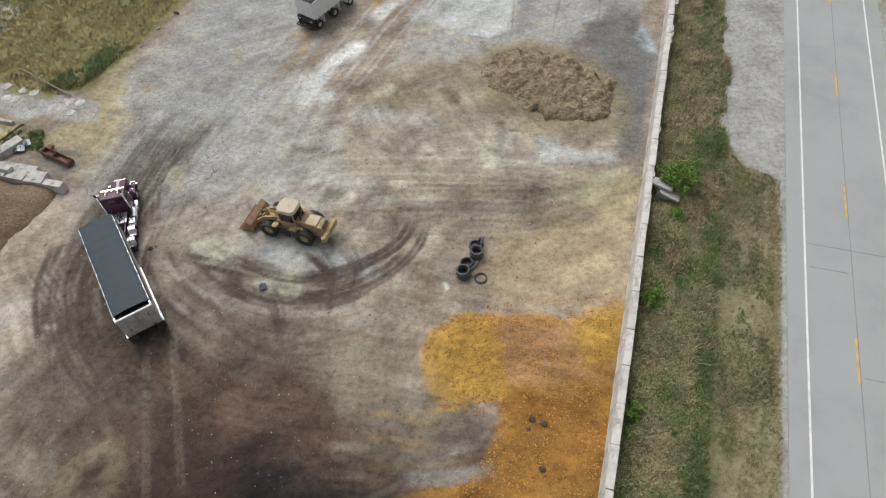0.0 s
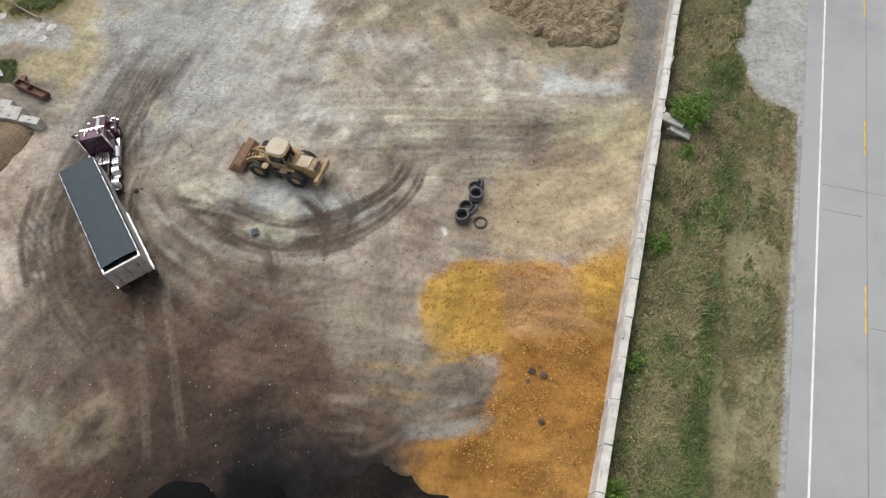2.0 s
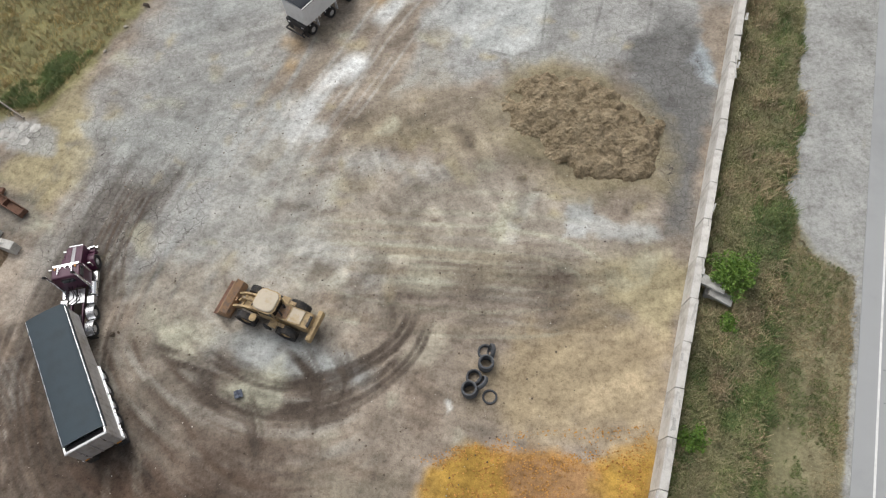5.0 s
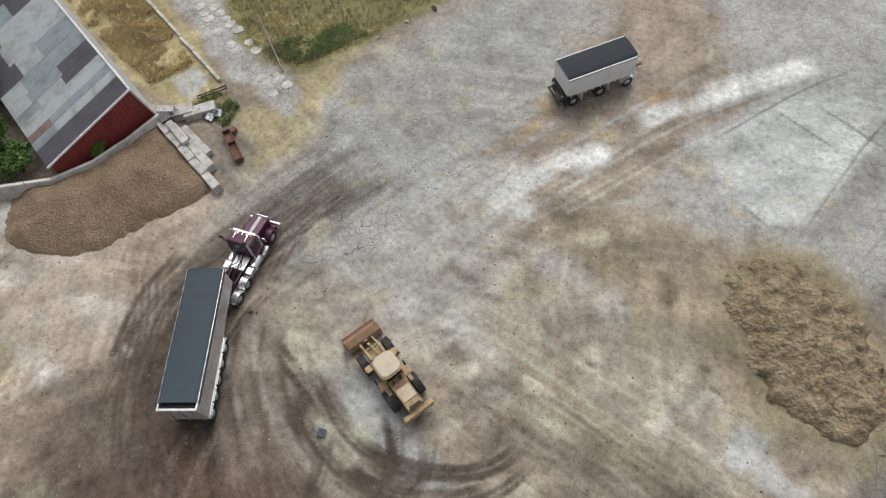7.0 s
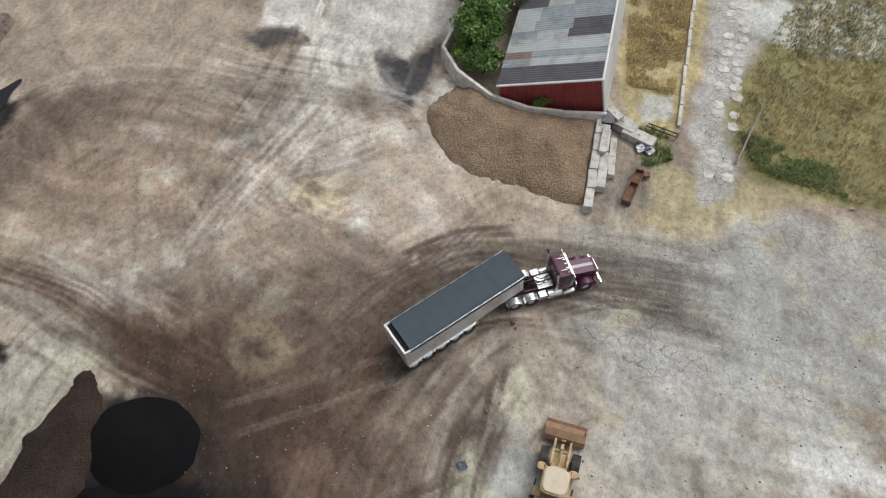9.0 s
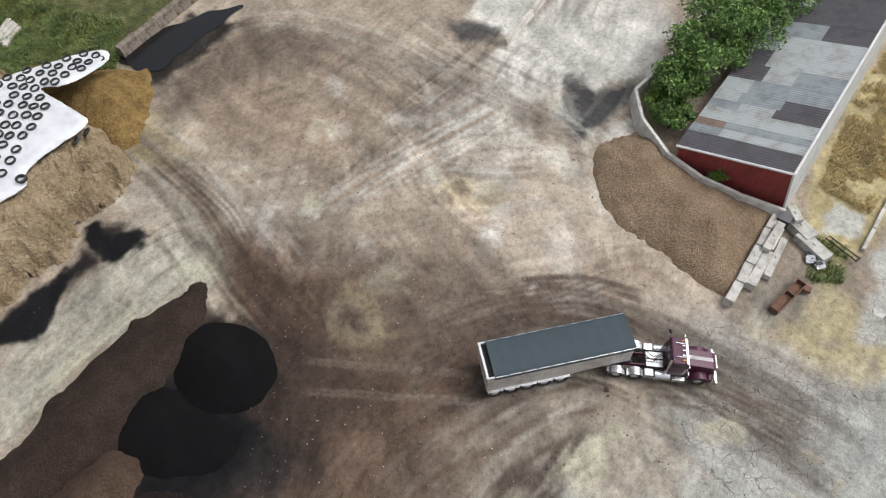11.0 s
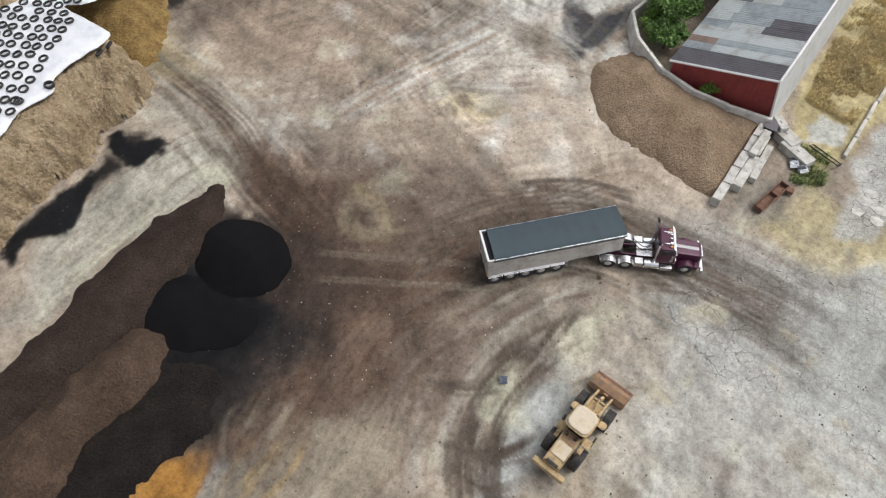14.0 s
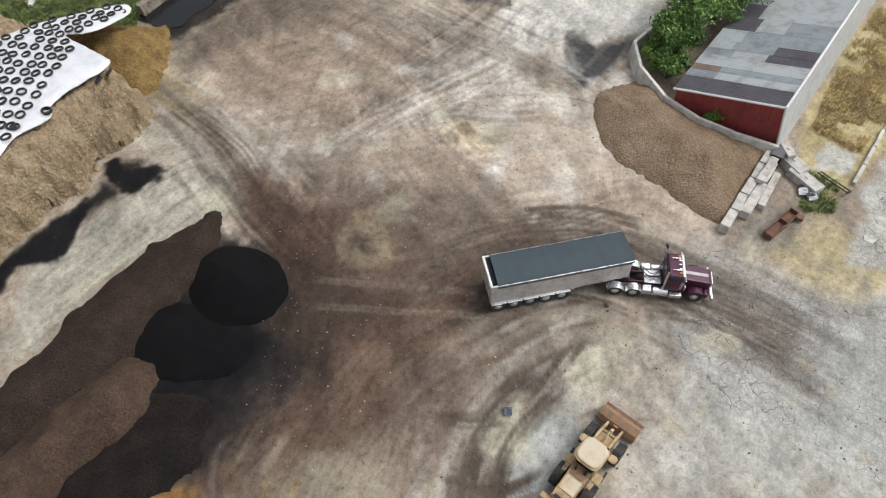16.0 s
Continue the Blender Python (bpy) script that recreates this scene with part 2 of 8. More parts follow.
GRASS_GREEN = foliage("green_blade", (0.075, 0.125, 0.035), (0.23, 0.29, 0.1))
GRASS_MID = foliage("olive_blade", (0.18, 0.18, 0.08), (0.46, 0.42, 0.24))
GRASS_STRAW = foliage("straw_blade", (0.25, 0.2, 0.115), (0.55, 0.45, 0.28))
GRASS_DRY = foliage("dry_blade", (0.38, 0.29, 0.13), (0.72, 0.58, 0.32))
BARK = plain("bark", (0.11, 0.08, 0.055), 0.95, 0, 0.5, 4, None, 0.6)
WOOD_GREY = plain("grey_timber", (0.27, 0.24, 0.2), 0.9, 0, 0.4, 2, None, 0.4)


# ---- mesh helpers ----
def box(bm, c, s, bevel=0.0, rz=0.0, taper=1.0):
    """A block of size s about c; taper narrows its top."""
    r = bmesh.ops.create_cube(bm, size=1.0, matrix=Matrix.Translation(c) @ Matrix.Rotation(radians(rz), 4, "Z") @ Matrix.Diagonal((*s, 1)))
    vs = r["verts"]
    if taper != 1.0:
        for v in vs:
            if v.co.z > c[2]:
                v.co.x, v.co.y = c[0] + (v.co.x - c[0]) * taper, c[1] + (v.co.y - c[1]) * taper
    if bevel:
        es = list({e for v in vs for e in v.link_edges})
        bmesh.ops.bevel(bm, geom=es, offset=bevel, segments=2, affect="EDGES", profile=0.6)
    return bm


def tube(bm, a, b, r, seg=12, r2=None):
    a, b = Vector(a), Vector(b)
    d = b - a
    m = Matrix.Translation((a + b) / 2) @ d.to_track_quat("Z", "Y").to_matrix().to_4x4()
    bmesh.ops.create_cone(bm, cap_ends=True, segments=seg, radius1=r, radius2=r if r2 is None else r2, depth=d.length, matrix=m)
    return bm


def prism(bm, profile, y0, y1, bevel=0.0):
    """A side outline (x, z) drawn out from y0 to y1."""
    a = [bm.verts.new((x, y0, z)) for x, z in profile]
    b = [bm.verts.new((x, y1, z)) for x, z in profile]
    fs = [bm.faces.new(a), bm.faces.new(b[::-1])]
    k = len(a)
    for i in range(k):
        fs.append(bm.faces.new((a[i], b[i], b[(i + 1) % k], a[(i + 1) % k])))
    bmesh.ops.recalc_face_normals(bm, faces=fs)
    if bevel:
        bmesh.ops.bevel(bm, geom=list({e for f in fs for e in f.edges}), offset=bevel, segments=2, affect="EDGES", profile=0.6)
    return bm


def lathe(bm, profile, seg=20, axis="y", c=(0, 0, 0)):
    """A closed ring: outline (radius, along) turned about an axis through c."""
    rings = []
    for i in range(seg):
        a = 2 * math.pi * i / seg
        ring = []
        for r, h in profile:
            p = (r * math.cos(a), h, r * math.sin(a)) if axis == "y" else (r * math.cos(a), r * math.sin(a), h)
            ring.append(bm.verts.new(Vector(p) + Vector(c)))
        rings.append(ring)
    k = len(profile)
    fs = []
    for i in range(seg):
        p, q = rings[i], rings[(i + 1) % seg]
        for j in range(k):
            fs.append(bm.faces.new((p[j], q[j], q[(j + 1) % k], p[(j + 1) % k])))
    bmesh.ops.recalc_face_normals(bm, faces=fs)
    return bm


def mesh_of(name, bm, mats, smooth=False):
    me = bpy.data.meshes.new(name)
    bm.to_mesh(me)
    bm.free()
    for m in mats if isinstance(mats, (list, tuple)) else [mats]:
        me.materials.append(m)
    if smooth:
        me.shade_smooth()
    return me


def part(name, bm, mat, parent, label="", smooth=False, at=None):
    ob = new(name, mesh_of(name, bm, mat, smooth))
    ob.parent = parent
    if at is not None:
        ob.matrix_basis = at
    if label:
        ob["label"] = label
    return ob


def again(ob, at):
    """Another piece like ob, on the same mesh, under the same parent."""
    o = new(ob.name.split(".")[0], ob.data)
    o.parent, o.matrix_basis = ob.parent, at
    if "label" in ob:
        o["label"] = ob["label"]
    return o


def thing(name, at, label, category, group="", kind=""):
    e = new(name)
    e.matrix_basis = at
    return tagged(e, label, category, group, kind)


def single(name, bm, mat, at, label, category, group="", kind="", smooth=False):
    ob = new(name, mesh_of(name, bm, mat, smooth))
    ob.matrix_basis = at
    return tagged(ob, label, category, group, kind)


def from_arrays(name, verts, faces, mat, smooth=False):
    me = bpy.data.meshes.new(name)
    me.from_pydata(verts, [], faces)
    me.materials.append(mat)
    if smooth:
        me.shade_smooth()
    return me


# ---- fields over the plan ----
def lattice(ix, iy, seed):
    h = np.sin(ix * 127.1 + iy * 311.7 + seed * 74.7) * 43758.5453
    return h - np.floor(h)


def value_noise(x, y, scale, seed=0, octaves=4):
    total, amp, norm = 0, 1.0, 0
    for o in range(octaves):
        fx, fy = x / scale * 2**o, y / scale * 2**o
        ix, iy = np.floor(fx), np.floor(fy)
        u, v = fx - ix, fy - iy
        u, v = u * u * (3 - 2 * u), v * v * (3 - 2 * v)
        a, b = lattice(ix, iy, seed + o), lattice(ix + 1, iy, seed + o)
        c, d = lattice(ix, iy + 1, seed + o), lattice(ix + 1, iy + 1, seed + o)
        total = total + amp * (a + (b - a) * u + (c - a) * v + (a - b - c + d) * u * v)
        norm, amp = norm + amp, amp * 0.55
    return total / norm - 0.5


def inside(pts, x, y):
    """Distance to the outline pts, positive within."""
    near = np.full(x.shape, 1e9)
    odd = np.zeros(x.shape, bool)
    k = len(pts)
    for i in range(k):
        (ax, ay), (bx, by) = pts[i], pts[(i + 1) % k]
        dx, dy = bx - ax, by - ay
        t = np.clip(((x - ax) * dx + (y - ay) * dy) / (dx * dx + dy * dy + 1e-9), 0, 1)
        near = np.minimum(near, np.hypot(x - ax - t * dx, y - ay - t * dy))
        if dy:
            odd ^= ((ay > y) != (by > y)) & (x < ax + (y - ay) / dy * dx)
    return np.where(odd, near, -near)


def along(pts, x, y):
    """Signed distance to a bent line, rounded at its ends, and how far along it."""
    best, side, run, s0 = np.full(x.shape, 1e9), np.zeros(x.shape), np.zeros(x.shape), 0.0
    for (ax, ay), (bx, by) in zip(pts, pts[1:]):
        dx, dy = bx - ax, by - ay
        length = math.hypot(dx, dy) + 1e-9
        t = np.clip(((x - ax) * dx + (y - ay) * dy) / length**2, 0, 1)
        ex, ey = x - ax - t * dx, y - ay - t * dy
        d = np.hypot(ex, ey)
        sign = np.sign(dx * ey - dy * ex)
        side = np.where(d < best, sign * d, side)
        run = np.where(d < best, s0 + t * length, run)
        best = np.minimum(best, d)
        s0 += length
    return best, side, run


def smooth_curve(pts, steps=6):
    """More points on a bent line, rounding its corners."""
    p = [Vector((*q, 0)) for q in pts]
    p = [2 * p[0] - p[1], *p, 2 * p[-1] - p[-2]]
    out = []
    for a, b, c, d in zip(p, p[1:], p[2:], p[3:]):
        for i in range(steps):
            t = i / steps
            q = 0.5 * (2 * b + (c - a) * t + (2 * a - 5 * b + 4 * c - d) * t**2 + (3 * b - a - 3 * c + d) * t**3)
            out.append((q.x, q.y))
    return [*out, tuple(p[-2][:2])]


def rounded(pts, steps=5):
    """A closed outline with its corners rounded."""
    p = [Vector(q) for q in pts]
    out = []
    k = len(p)
    for i in range(k):
        a, b, c, d = p[i - 1], p[i], p[(i + 1) % k], p[(i + 2) % k]
        for j in range(steps):
            t = j / steps
            q = 0.5 * (2 * b + (c - a) * t + (2 * a - 5 * b + 4 * c - d) * t**2 + (3 * b - a - 3 * c + d) * t**3)
            out.append((q.x, q.y))
    return out


def even_axis(lo, hi, step, far):
    """Close steps from lo to hi, growing ones out to far on both sides."""
    mid = np.arange(lo, hi + step / 2, step)
    out, d = [], step
    while sum(out) < far:
        d *= 1.35
        out.append(d)
    tail = np.cumsum(out)
    return np.concatenate([(lo - tail)[::-1], mid, hi + tail])


ROAD_O, ROAD_U, ROAD_V = Vector((24.6, 18.2)), Vector((0.2805, 0.9598)), Vector((0.9598, -0.2805))


def road_xy(s, n):
    p = ROAD_O + ROAD_U * s + ROAD_V * n
    return p.x, p.y


# ---- ground ----
GX, GY = even_axis(-56, 38, 0.15, 1500), even_axis(-14, 84, 0.15, 1500)
X, Y = np.meshgrid(GX, GY)
WX = X + 1.5 * value_noise(X, Y, 3.0, 3) + 0.5 * value_noise(X, Y, 0.8, 5)
WY = Y + 1.5 * value_noise(X, Y, 3.0, 9) + 0.5 * value_noise(X, Y, 0.8, 11)
ROUGH = value_noise(X, Y, 2.4, 21, 5)
STREAK = value_noise(X, Y, 0.9, 31, 4)

TONES = {
    "dirt": (0.335, 0.255, 0.202), "pale": (0.4, 0.335, 0.28), "pinkish": (0.39, 0.288, 0.228), "concrete": (0.41, 0.4, 0.385),
    "slab": (0.5, 0.495, 0.475), "darkcrack": (0.19, 0.17, 0.16), "blueish": (0.55, 0.6, 0.64), "cracked": (0.38, 0.355, 0.33),
    "bluegrey": (0.345, 0.34, 0.325), "straw": (0.45, 0.35, 0.215), "drive": (0.42, 0.4, 0.375), "field": (0.25, 0.21, 0.1),
    "stony": (0.55, 0.54, 0.51), "drygrass": (0.44, 0.34, 0.19), "round": (0.46, 0.45, 0.42), "greenweed": (0.1, 0.13, 0.045),
    "mudpad": (0.22, 0.19, 0.165), "whitepad": (0.58, 0.545, 0.5), "tar": (0.045, 0.046, 0.052), "mud": (0.135, 0.098, 0.075),
    "lane": (0.37, 0.32, 0.265), "ochre": (0.36, 0.27, 0.13), "brown": (0.1, 0.061, 0.044), "verydark": (0.024, 0.019, 0.018),
    "grit": (0.4, 0.35, 0.27), "sand": (0.47, 0.34, 0.215), "orange": (0.38, 0.185, 0.05), "amber": (0.5, 0.28, 0.065),
    "claytan": (0.37, 0.2, 0.1), "deep": (0.29, 0.125, 0.03), "cream": (0.52, 0.46, 0.35), "greypatch": (0.47, 0.46, 0.44),
    "wet": (0.23, 0.225, 0.215), "lime": (0.68, 0.665, 0.64), "rust": (0.5, 0.28, 0.1), "track": (0.094, 0.068, 0.054),
    "treadgrey": (0.22, 0.22, 0.23), "lightrut": (0.23, 0.18, 0.14), "verge": (0.19, 0.175, 0.095), "vergedry": (0.31, 0.25, 0.15),
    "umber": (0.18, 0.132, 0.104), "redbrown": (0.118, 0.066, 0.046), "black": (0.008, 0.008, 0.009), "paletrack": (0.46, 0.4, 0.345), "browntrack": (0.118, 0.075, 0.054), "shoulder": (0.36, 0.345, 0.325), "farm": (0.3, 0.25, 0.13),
    "pinkpale": (0.47, 0.365, 0.298), "rosebrown": (0.29, 0.205, 0.155), "greystreak": (0.27, 0.215, 0.162), "finecrack": (0.42, 0.405, 0.375), "tancrust": (0.34, 0.265, 0.19), "manurefoot": (0.29, 0.225, 0.14),
}
TONES = {k: (0.885 * r, g, 1.03 * b) if r > 1.1 * g else (0.94 * r, g, 1.02 * b) for k, (r, g, b) in TONES.items()}
CRACKED = {"concrete": 0.55, "slab": 0.25, "darkcrack": 1.0, "cracked": 1.0, "finecrack": 0.9, "drive": 0.9, "bluegrey": 0.12, "stony": 0.4}
BARE = {"orange", "amber", "sand", "lime", "tar", "deep", "claytan", "field", "drygrass", "verge", "vergedry", "whitepad", "verydark", "brown", "blueish", "straw"}
TONE = np.ones(X.shape + (3,)) * TONES["dirt"]
CRACK, WET, HEIGHT, GRASSY = np.zeros(X.shape), np.zeros(X.shape), np.zeros(X.shape), np.zeros(X.shape)


def window(pts, margin):
    """The part of the sheet round some points."""
    xs, ys = [p[0] for p in pts], [p[1] for p in pts]
    i = np.searchsorted(GX, [min(xs) - margin, max(xs) + margin])
    j = np.searchsorted(GY, [min(ys) - margin, max(ys) + margin])
    return slice(j[0], j[1]), slice(i[0], i[1])


def lay(tone, m, w=(slice(None), slice(None))):
    TONE[w] = TONE[w] * (1 - m[..., None]) + np.array(TONES[tone]) * m[..., None]
    if tone in CRACKED:
        CRACK[w] = np.maximum(CRACK[w] * (1 - m), m * CRACKED[tone])
    elif tone in BARE:
        CRACK[w] *= 1 - m
    if tone == "tar":
        WET[w] = np.maximum(WET[w], m * 0.35)


def area(tone, pts, soft=0.6, amount=1.0):
    """A spread of one soil or paving, with a ragged edge."""
    w = window(pts, 3 * soft + 3)
    d = inside(pts, WX[w], WY[w]) + (ROUGH[w] * 1.6 + STREAK[w] * 0.9) * soft * 1.3
    lay(tone, amount * np.clip(0.5 + d / (1.5 * soft), 0, 1), w)


def trail(tone, pts, width=0.45, amount=0.6, count=1, gap=0.9):
    """Wheel marks or streaks side by side along a bent line."""
    w = window(pts, count * gap + 4)
    best, side, run = along(smooth_curve(pts, 4), X[w] + 0.14 * ROUGH[w], Y[w] + 0.14 * STREAK[w])
    m = np.zeros(best.shape)
    for i in range(count):
        d = np.abs(side - (i - (count - 1) / 2) * gap)
        d = np.where(best > np.abs(side) + 0.02, 9.0, d)
        fade = np.clip(0.95 + 1.5 * value_noise(run + 37 * i, side * 0, 6.0, 40 + i, 2), 0.4, 1)
        m = np.maximum(m, fade * np.clip(1.9 - 1.6 * d / width, 0, 1))
    end = np.clip(np.minimum(run, run.max() - run) / 1.5, 0, 1)
    m = m * end
    lay(tone, amount * m * np.clip(0.95 + 1.0 * STREAK[w], 0.55, 1), w)
    if tone == "track":
        HEIGHT[w] -= 0.04 * m


def traffic(pts, spread, count, seed, tones=("track", "paletrack"), amount=0.5):
    """Many single wheel marks that follow one way, each a part of it, drifting to and fro."""
    r = random.Random(seed)
    line = smooth_curve(pts, 8)
    for k in range(count):
        n = len(line)
        i0 = r.randrange(0, max(1, n // 2))
        i1 = min(n, i0 + r.randrange(max(6, n // 4), n))
        off, bend = r.gauss(0, spread * 0.5), r.gauss(0, spread * 0.25)
        out = []
        for j in range(i0, i1, 3):
            (ax, ay), (bx, by) = line[max(0, j - 1)], line[min(n - 1, j + 1)]
            l = math.hypot(bx - ax, by - ay) + 1e-6
            o = off + bend * math.sin(3 * j / n)
            out.append((line[j][0] - (by - ay) / l * o, line[j][1] + (bx - ax) / l * o))
        if len(out) > 2:
            twin = r.random() < 0.5
            trail(tones[0] if r.random() < 0.62 else tones[1], out, r.uniform(0.13, 0.34), amount * r.uniform(0.5, 1.2), 2 if twin else 1, 1.9)


# ---- spreads of soil, paving and grass ----
area("pale", [(-27.6, -0.6), (-41.8, 8.7), (-51.3, 14.1), (-52.4, 27.7), (-43.4, 35.1), (-36.6, 34.3), (-29.0, 29.5), (-27.1, 15.9), (-23.0, 7.8)], 4, 0.15)
area("pale", [(-20.2, 46.9), (-12.7, 53.3), (0.8, 53.8), (9.4, 51.6), (17.2, 47.3), (17.0, 43.9), (5.5, 43.2), (-4.8, 42.7), (-15.3, 44.8)], 4, 0.5)
area("pale", [(-15.5, 34.0), (-23.2, 44.4), (-20.0, 56.2), (-11.6, 58.8), (-3.7, 37.8), (-7.3, 35.1)], 3, 0.6)
area("bluegrey", [(-15.9, 45.0), (-18.9, 50.9), (-15.2, 56.5), (-10.2, 55.2), (-7.4, 45.6)], 2.5, 0.4)
area("pinkish", [(-33.5, 18.2), (-38.9, 31.9), (-32.8, 43.9), (-27.7, 44.2), (-27.8, 33.6), (-26.4, 22.7)], 3, 0.6)
area("concrete", [(-2.6, 60.7), (0.3, 71.9), (4.2, 81.4), (22.0, 86.1), (23.6, 59.1), (20.6, 55.5), (16.3, 61.1), (11.8, 63.9), (7.1, 62.0), (1.6, 61.4)], 0.8, 0.85)
area("concrete", [(1.3, 76), (12, 80), (26, 70), (40, 110), (-5, 120), (-9, 90)], 2, 0.9)
area("slab", [(3.3, 65.3), (2.9, 74.7), (7.3, 77.9), (11.5, 75.1), (9.4, 68.3), (7.8, 64.9)], 0.35, 0.9)
area("slab", [(14.9, 80.0), (16.4, 83.2), (21.7, 86.0), (22.1, 78.7), (19.9, 73.7), (15.7, 76.9)], 0.4, 0.6)
area("darkcrack", [(16.2, 61.6), (17.3, 66.1), (20.0, 67.5), (23.1, 66.3), (23.5, 60.5), (21.4, 54.9), (18.5, 54.8), (17.5, 57.6)], 0.9, 0.95)
area("darkcrack", [(8.5, 63.5), (10.0, 70.3), (12.5, 80.7), (14.6, 82.7), (13.9, 73.8), (11.8, 66.7)], 1.2, 0.4)
area("blueish", [(21.5, 63.8), (23.2, 65.5), (23.5, 60.5), (22.4, 61.1)], 0.4, 0.9)
area("cracked", [(-33.3, 56.1), (-29.5, 61.5), (-25.2, 69.1), (-22.3, 74.4), (-13.6, 72.2), (-12.3, 64.4), (-16.8, 60.0), (-18.9, 53.5), (-22.5, 48.6), (-24.4, 43.8), (-29.0, 41.4), (-29.1, 46.5), (-28.2, 51.2)], 1.6, 0.75)
area("cracked", [(-31.4, 56.1), (-27.4, 68.0), (-24.6, 78.1), (-20.9, 88.5), (-12.0, 78.9), (-14.2, 68.5), (-14.0, 60.1), (-17.2, 52.2), (-22.6, 46.5), (-26.5, 50.3)], 1.6, 0.75)
area("cracked", [(-24.1, 47.1), (-27.9, 51.8), (-33.4, 58.2), (-20.8, 58.5), (-19.2, 54.1), (-21.2, 49.8)], 1.5, 0.8)
area("bluegrey", [(-24.5, 67.6), (-22.3, 79.1), (-19.4, 86.9), (-14.5, 81.6), (-15.5, 71.4), (-21.1, 67.1)], 1.5, 0.7)
area("straw", [(-34.8, 52.5), (-33.0, 58.5), (-30.4, 63.3), (-29.1, 57.7), (-28.5, 51.7), (-30.2, 49.2), (-32.7, 50.5)], 0.8, 0.75)
area("straw", [(-29.1, 50.6), (-34.1, 54.5), (-32.7, 58.4), (-29.4, 59.8), (-27.4, 54.1), (-27.8, 51.0)], 0.8, 0.7)
area("straw", [(-28.8, 49.0), (-34.1, 53.2), (-33.1, 57.2), (-30.9, 65.2), (-30.3, 57.7), (-29.8, 52.9)], 0.7, 0.7)
area("drive", [(-57.5, 63.4), (-55.1, 65.7), (-51.5, 66.6), (-41.9, 60.1), (-33.7, 57.6), (-34.1, 55.6), (-39.2, 56.0), (-48.5, 60.4)], 0.5, 0.9)
area("drive", [(-31.0, 54.5), (-40.0, 56.6), (-52.3, 60.4), (-65.0, 65.2), (-52.9, 63.7), (-37.6, 59.3), (-32.1, 57.6)], 0.5, 0.9)
area("field", [(-41.5, 59.8), (-36.5, 58.2), (-33.5, 59.2), (-31.1, 62.6), (-27.5, 71.4), (-22, 84), (-30, 115), (-90, 130), (-95, 100), (-52.5, 67)], 0.7, 1)
area("stony", [(-54.9, 64.2), (-50.0, 63.9), (-46.3, 70.5), (-45.2, 74.5), (-53.4, 77.6)], 0.7, 0.9)
area("drygrass", [(-43.2, 49.7), (-49.8, 51.7), (-63.5, 55.8), (-44.2, 56.2), (-39.1, 54.8), (-35.2, 52.9), (-38.2, 50.7)], 0.6, 1)
area("drygrass", [(-42, 50), (-38, 54), (-46, 58), (-62, 64), (-95, 80), (-95, 60), (-60, 56)], 0.6, 1)
area("round", [(-41.6, 51.3), (-43.4, 52.9), (-42.6, 54.8), (-40.0, 54.3), (-39.8, 52.1)], 0.3, 0.9)
area("greenweed", [(-38.7, 52.2), (-39.0, 53.9), (-36.2, 54.0), (-34.3, 52.4), (-35.8, 51.6)], 0.5, 0.35)
area("mudpad", [(-34.5, 47.8), (-35.1, 50.8), (-31.5, 51.5), (-29.6, 49.0), (-30.7, 47.2)], 0.6, 0.6)
area("whitepad", [(-70.4, 25.9), (-62.4, 37.2), (-53.4, 36.0), (-50.5, 31.1), (-47.4, 24.8), (-49.3, 20.8)], 1.2, 0.9)
area("whitepad", [(-53.7, 22.8), (-59.1, 24.0), (-60.7, 35.4), (-53.0, 35.1), (-51.9, 32.6), (-51.1, 27.2)], 1.0, 0.8)
area("whitepad", [(-74.9, 19.5), (-70.9, 25.1), (-54.6, 21.2), (-56.6, 16.3)], 0.3, 1)
area("whitepad", [(-43.7, 34.0), (-46.9, 34.8), (-47.5, 36.7), (-43.7, 38.0), (-42.8, 35.7)], 0.4, 0.7)
area("whitepad", [(-37.5, 19.1), (-42.0, 22.1), (-44.0, 25.9), (-40.6, 30.1), (-37.1, 26.3), (-36.1, 20.5)], 1.8, 0.5)
area("whitepad", [(-28.6, 26.9), (-31.2, 27.6), (-31.0, 28.6), (-28.3, 28.1)], 0.5, 0.6)
area("tar", [(-45.1, 28.6), (-51.2, 28.0), (-52.1, 29.4), (-48.7, 31.3), (-54.0, 34.9), (-47.4, 34.2), (-43.4, 31.6)], 0.5, 0.95)
area("tar", [(-55.0, 13.9), (-56.1, 20.2), (-53.3, 20.6), (-52.8, 17.2)], 0.6, 0.85)
area("mud", [(-38.5, -8.5), (-48.4, -6.1), (-49.3, 2.6), (-39.8, 2.6), (-35.1, 0.5), (-34.9, -4.8)], 2.0, 0.8)
area("mud", [(-23.1, 12.9), (-23.6, 17.5), (-27.3, 24.6), (-23.1, 23.4), (-19.1, 17.9)], 2.0, 0.55)
area("lane", [(-9.5, -3.3), (-14.1, -1.8), (-19.0, -0.2), (-23.9, 3.5), (-23.3, 8.7), (-19.9, 8.6), (-16.9, 6.0), (-10.9, 3.3), (-3.7, 1.8)], 1.0, 0.9)
area("lane", [(-24.4, -4.2), (-28.0, -3.3), (-27.9, 0.3), (-24.0, 7.2), (-22.9, 4.1), (-22.5, -0.5)], 1.5, 0.6)
area("ochre", [(-31.5, -10.0), (-34.2, -6.9), (-33.0, -1.2), (-28.5, -0.0), (-28.7, -5.5)], 1.2, 0.6)
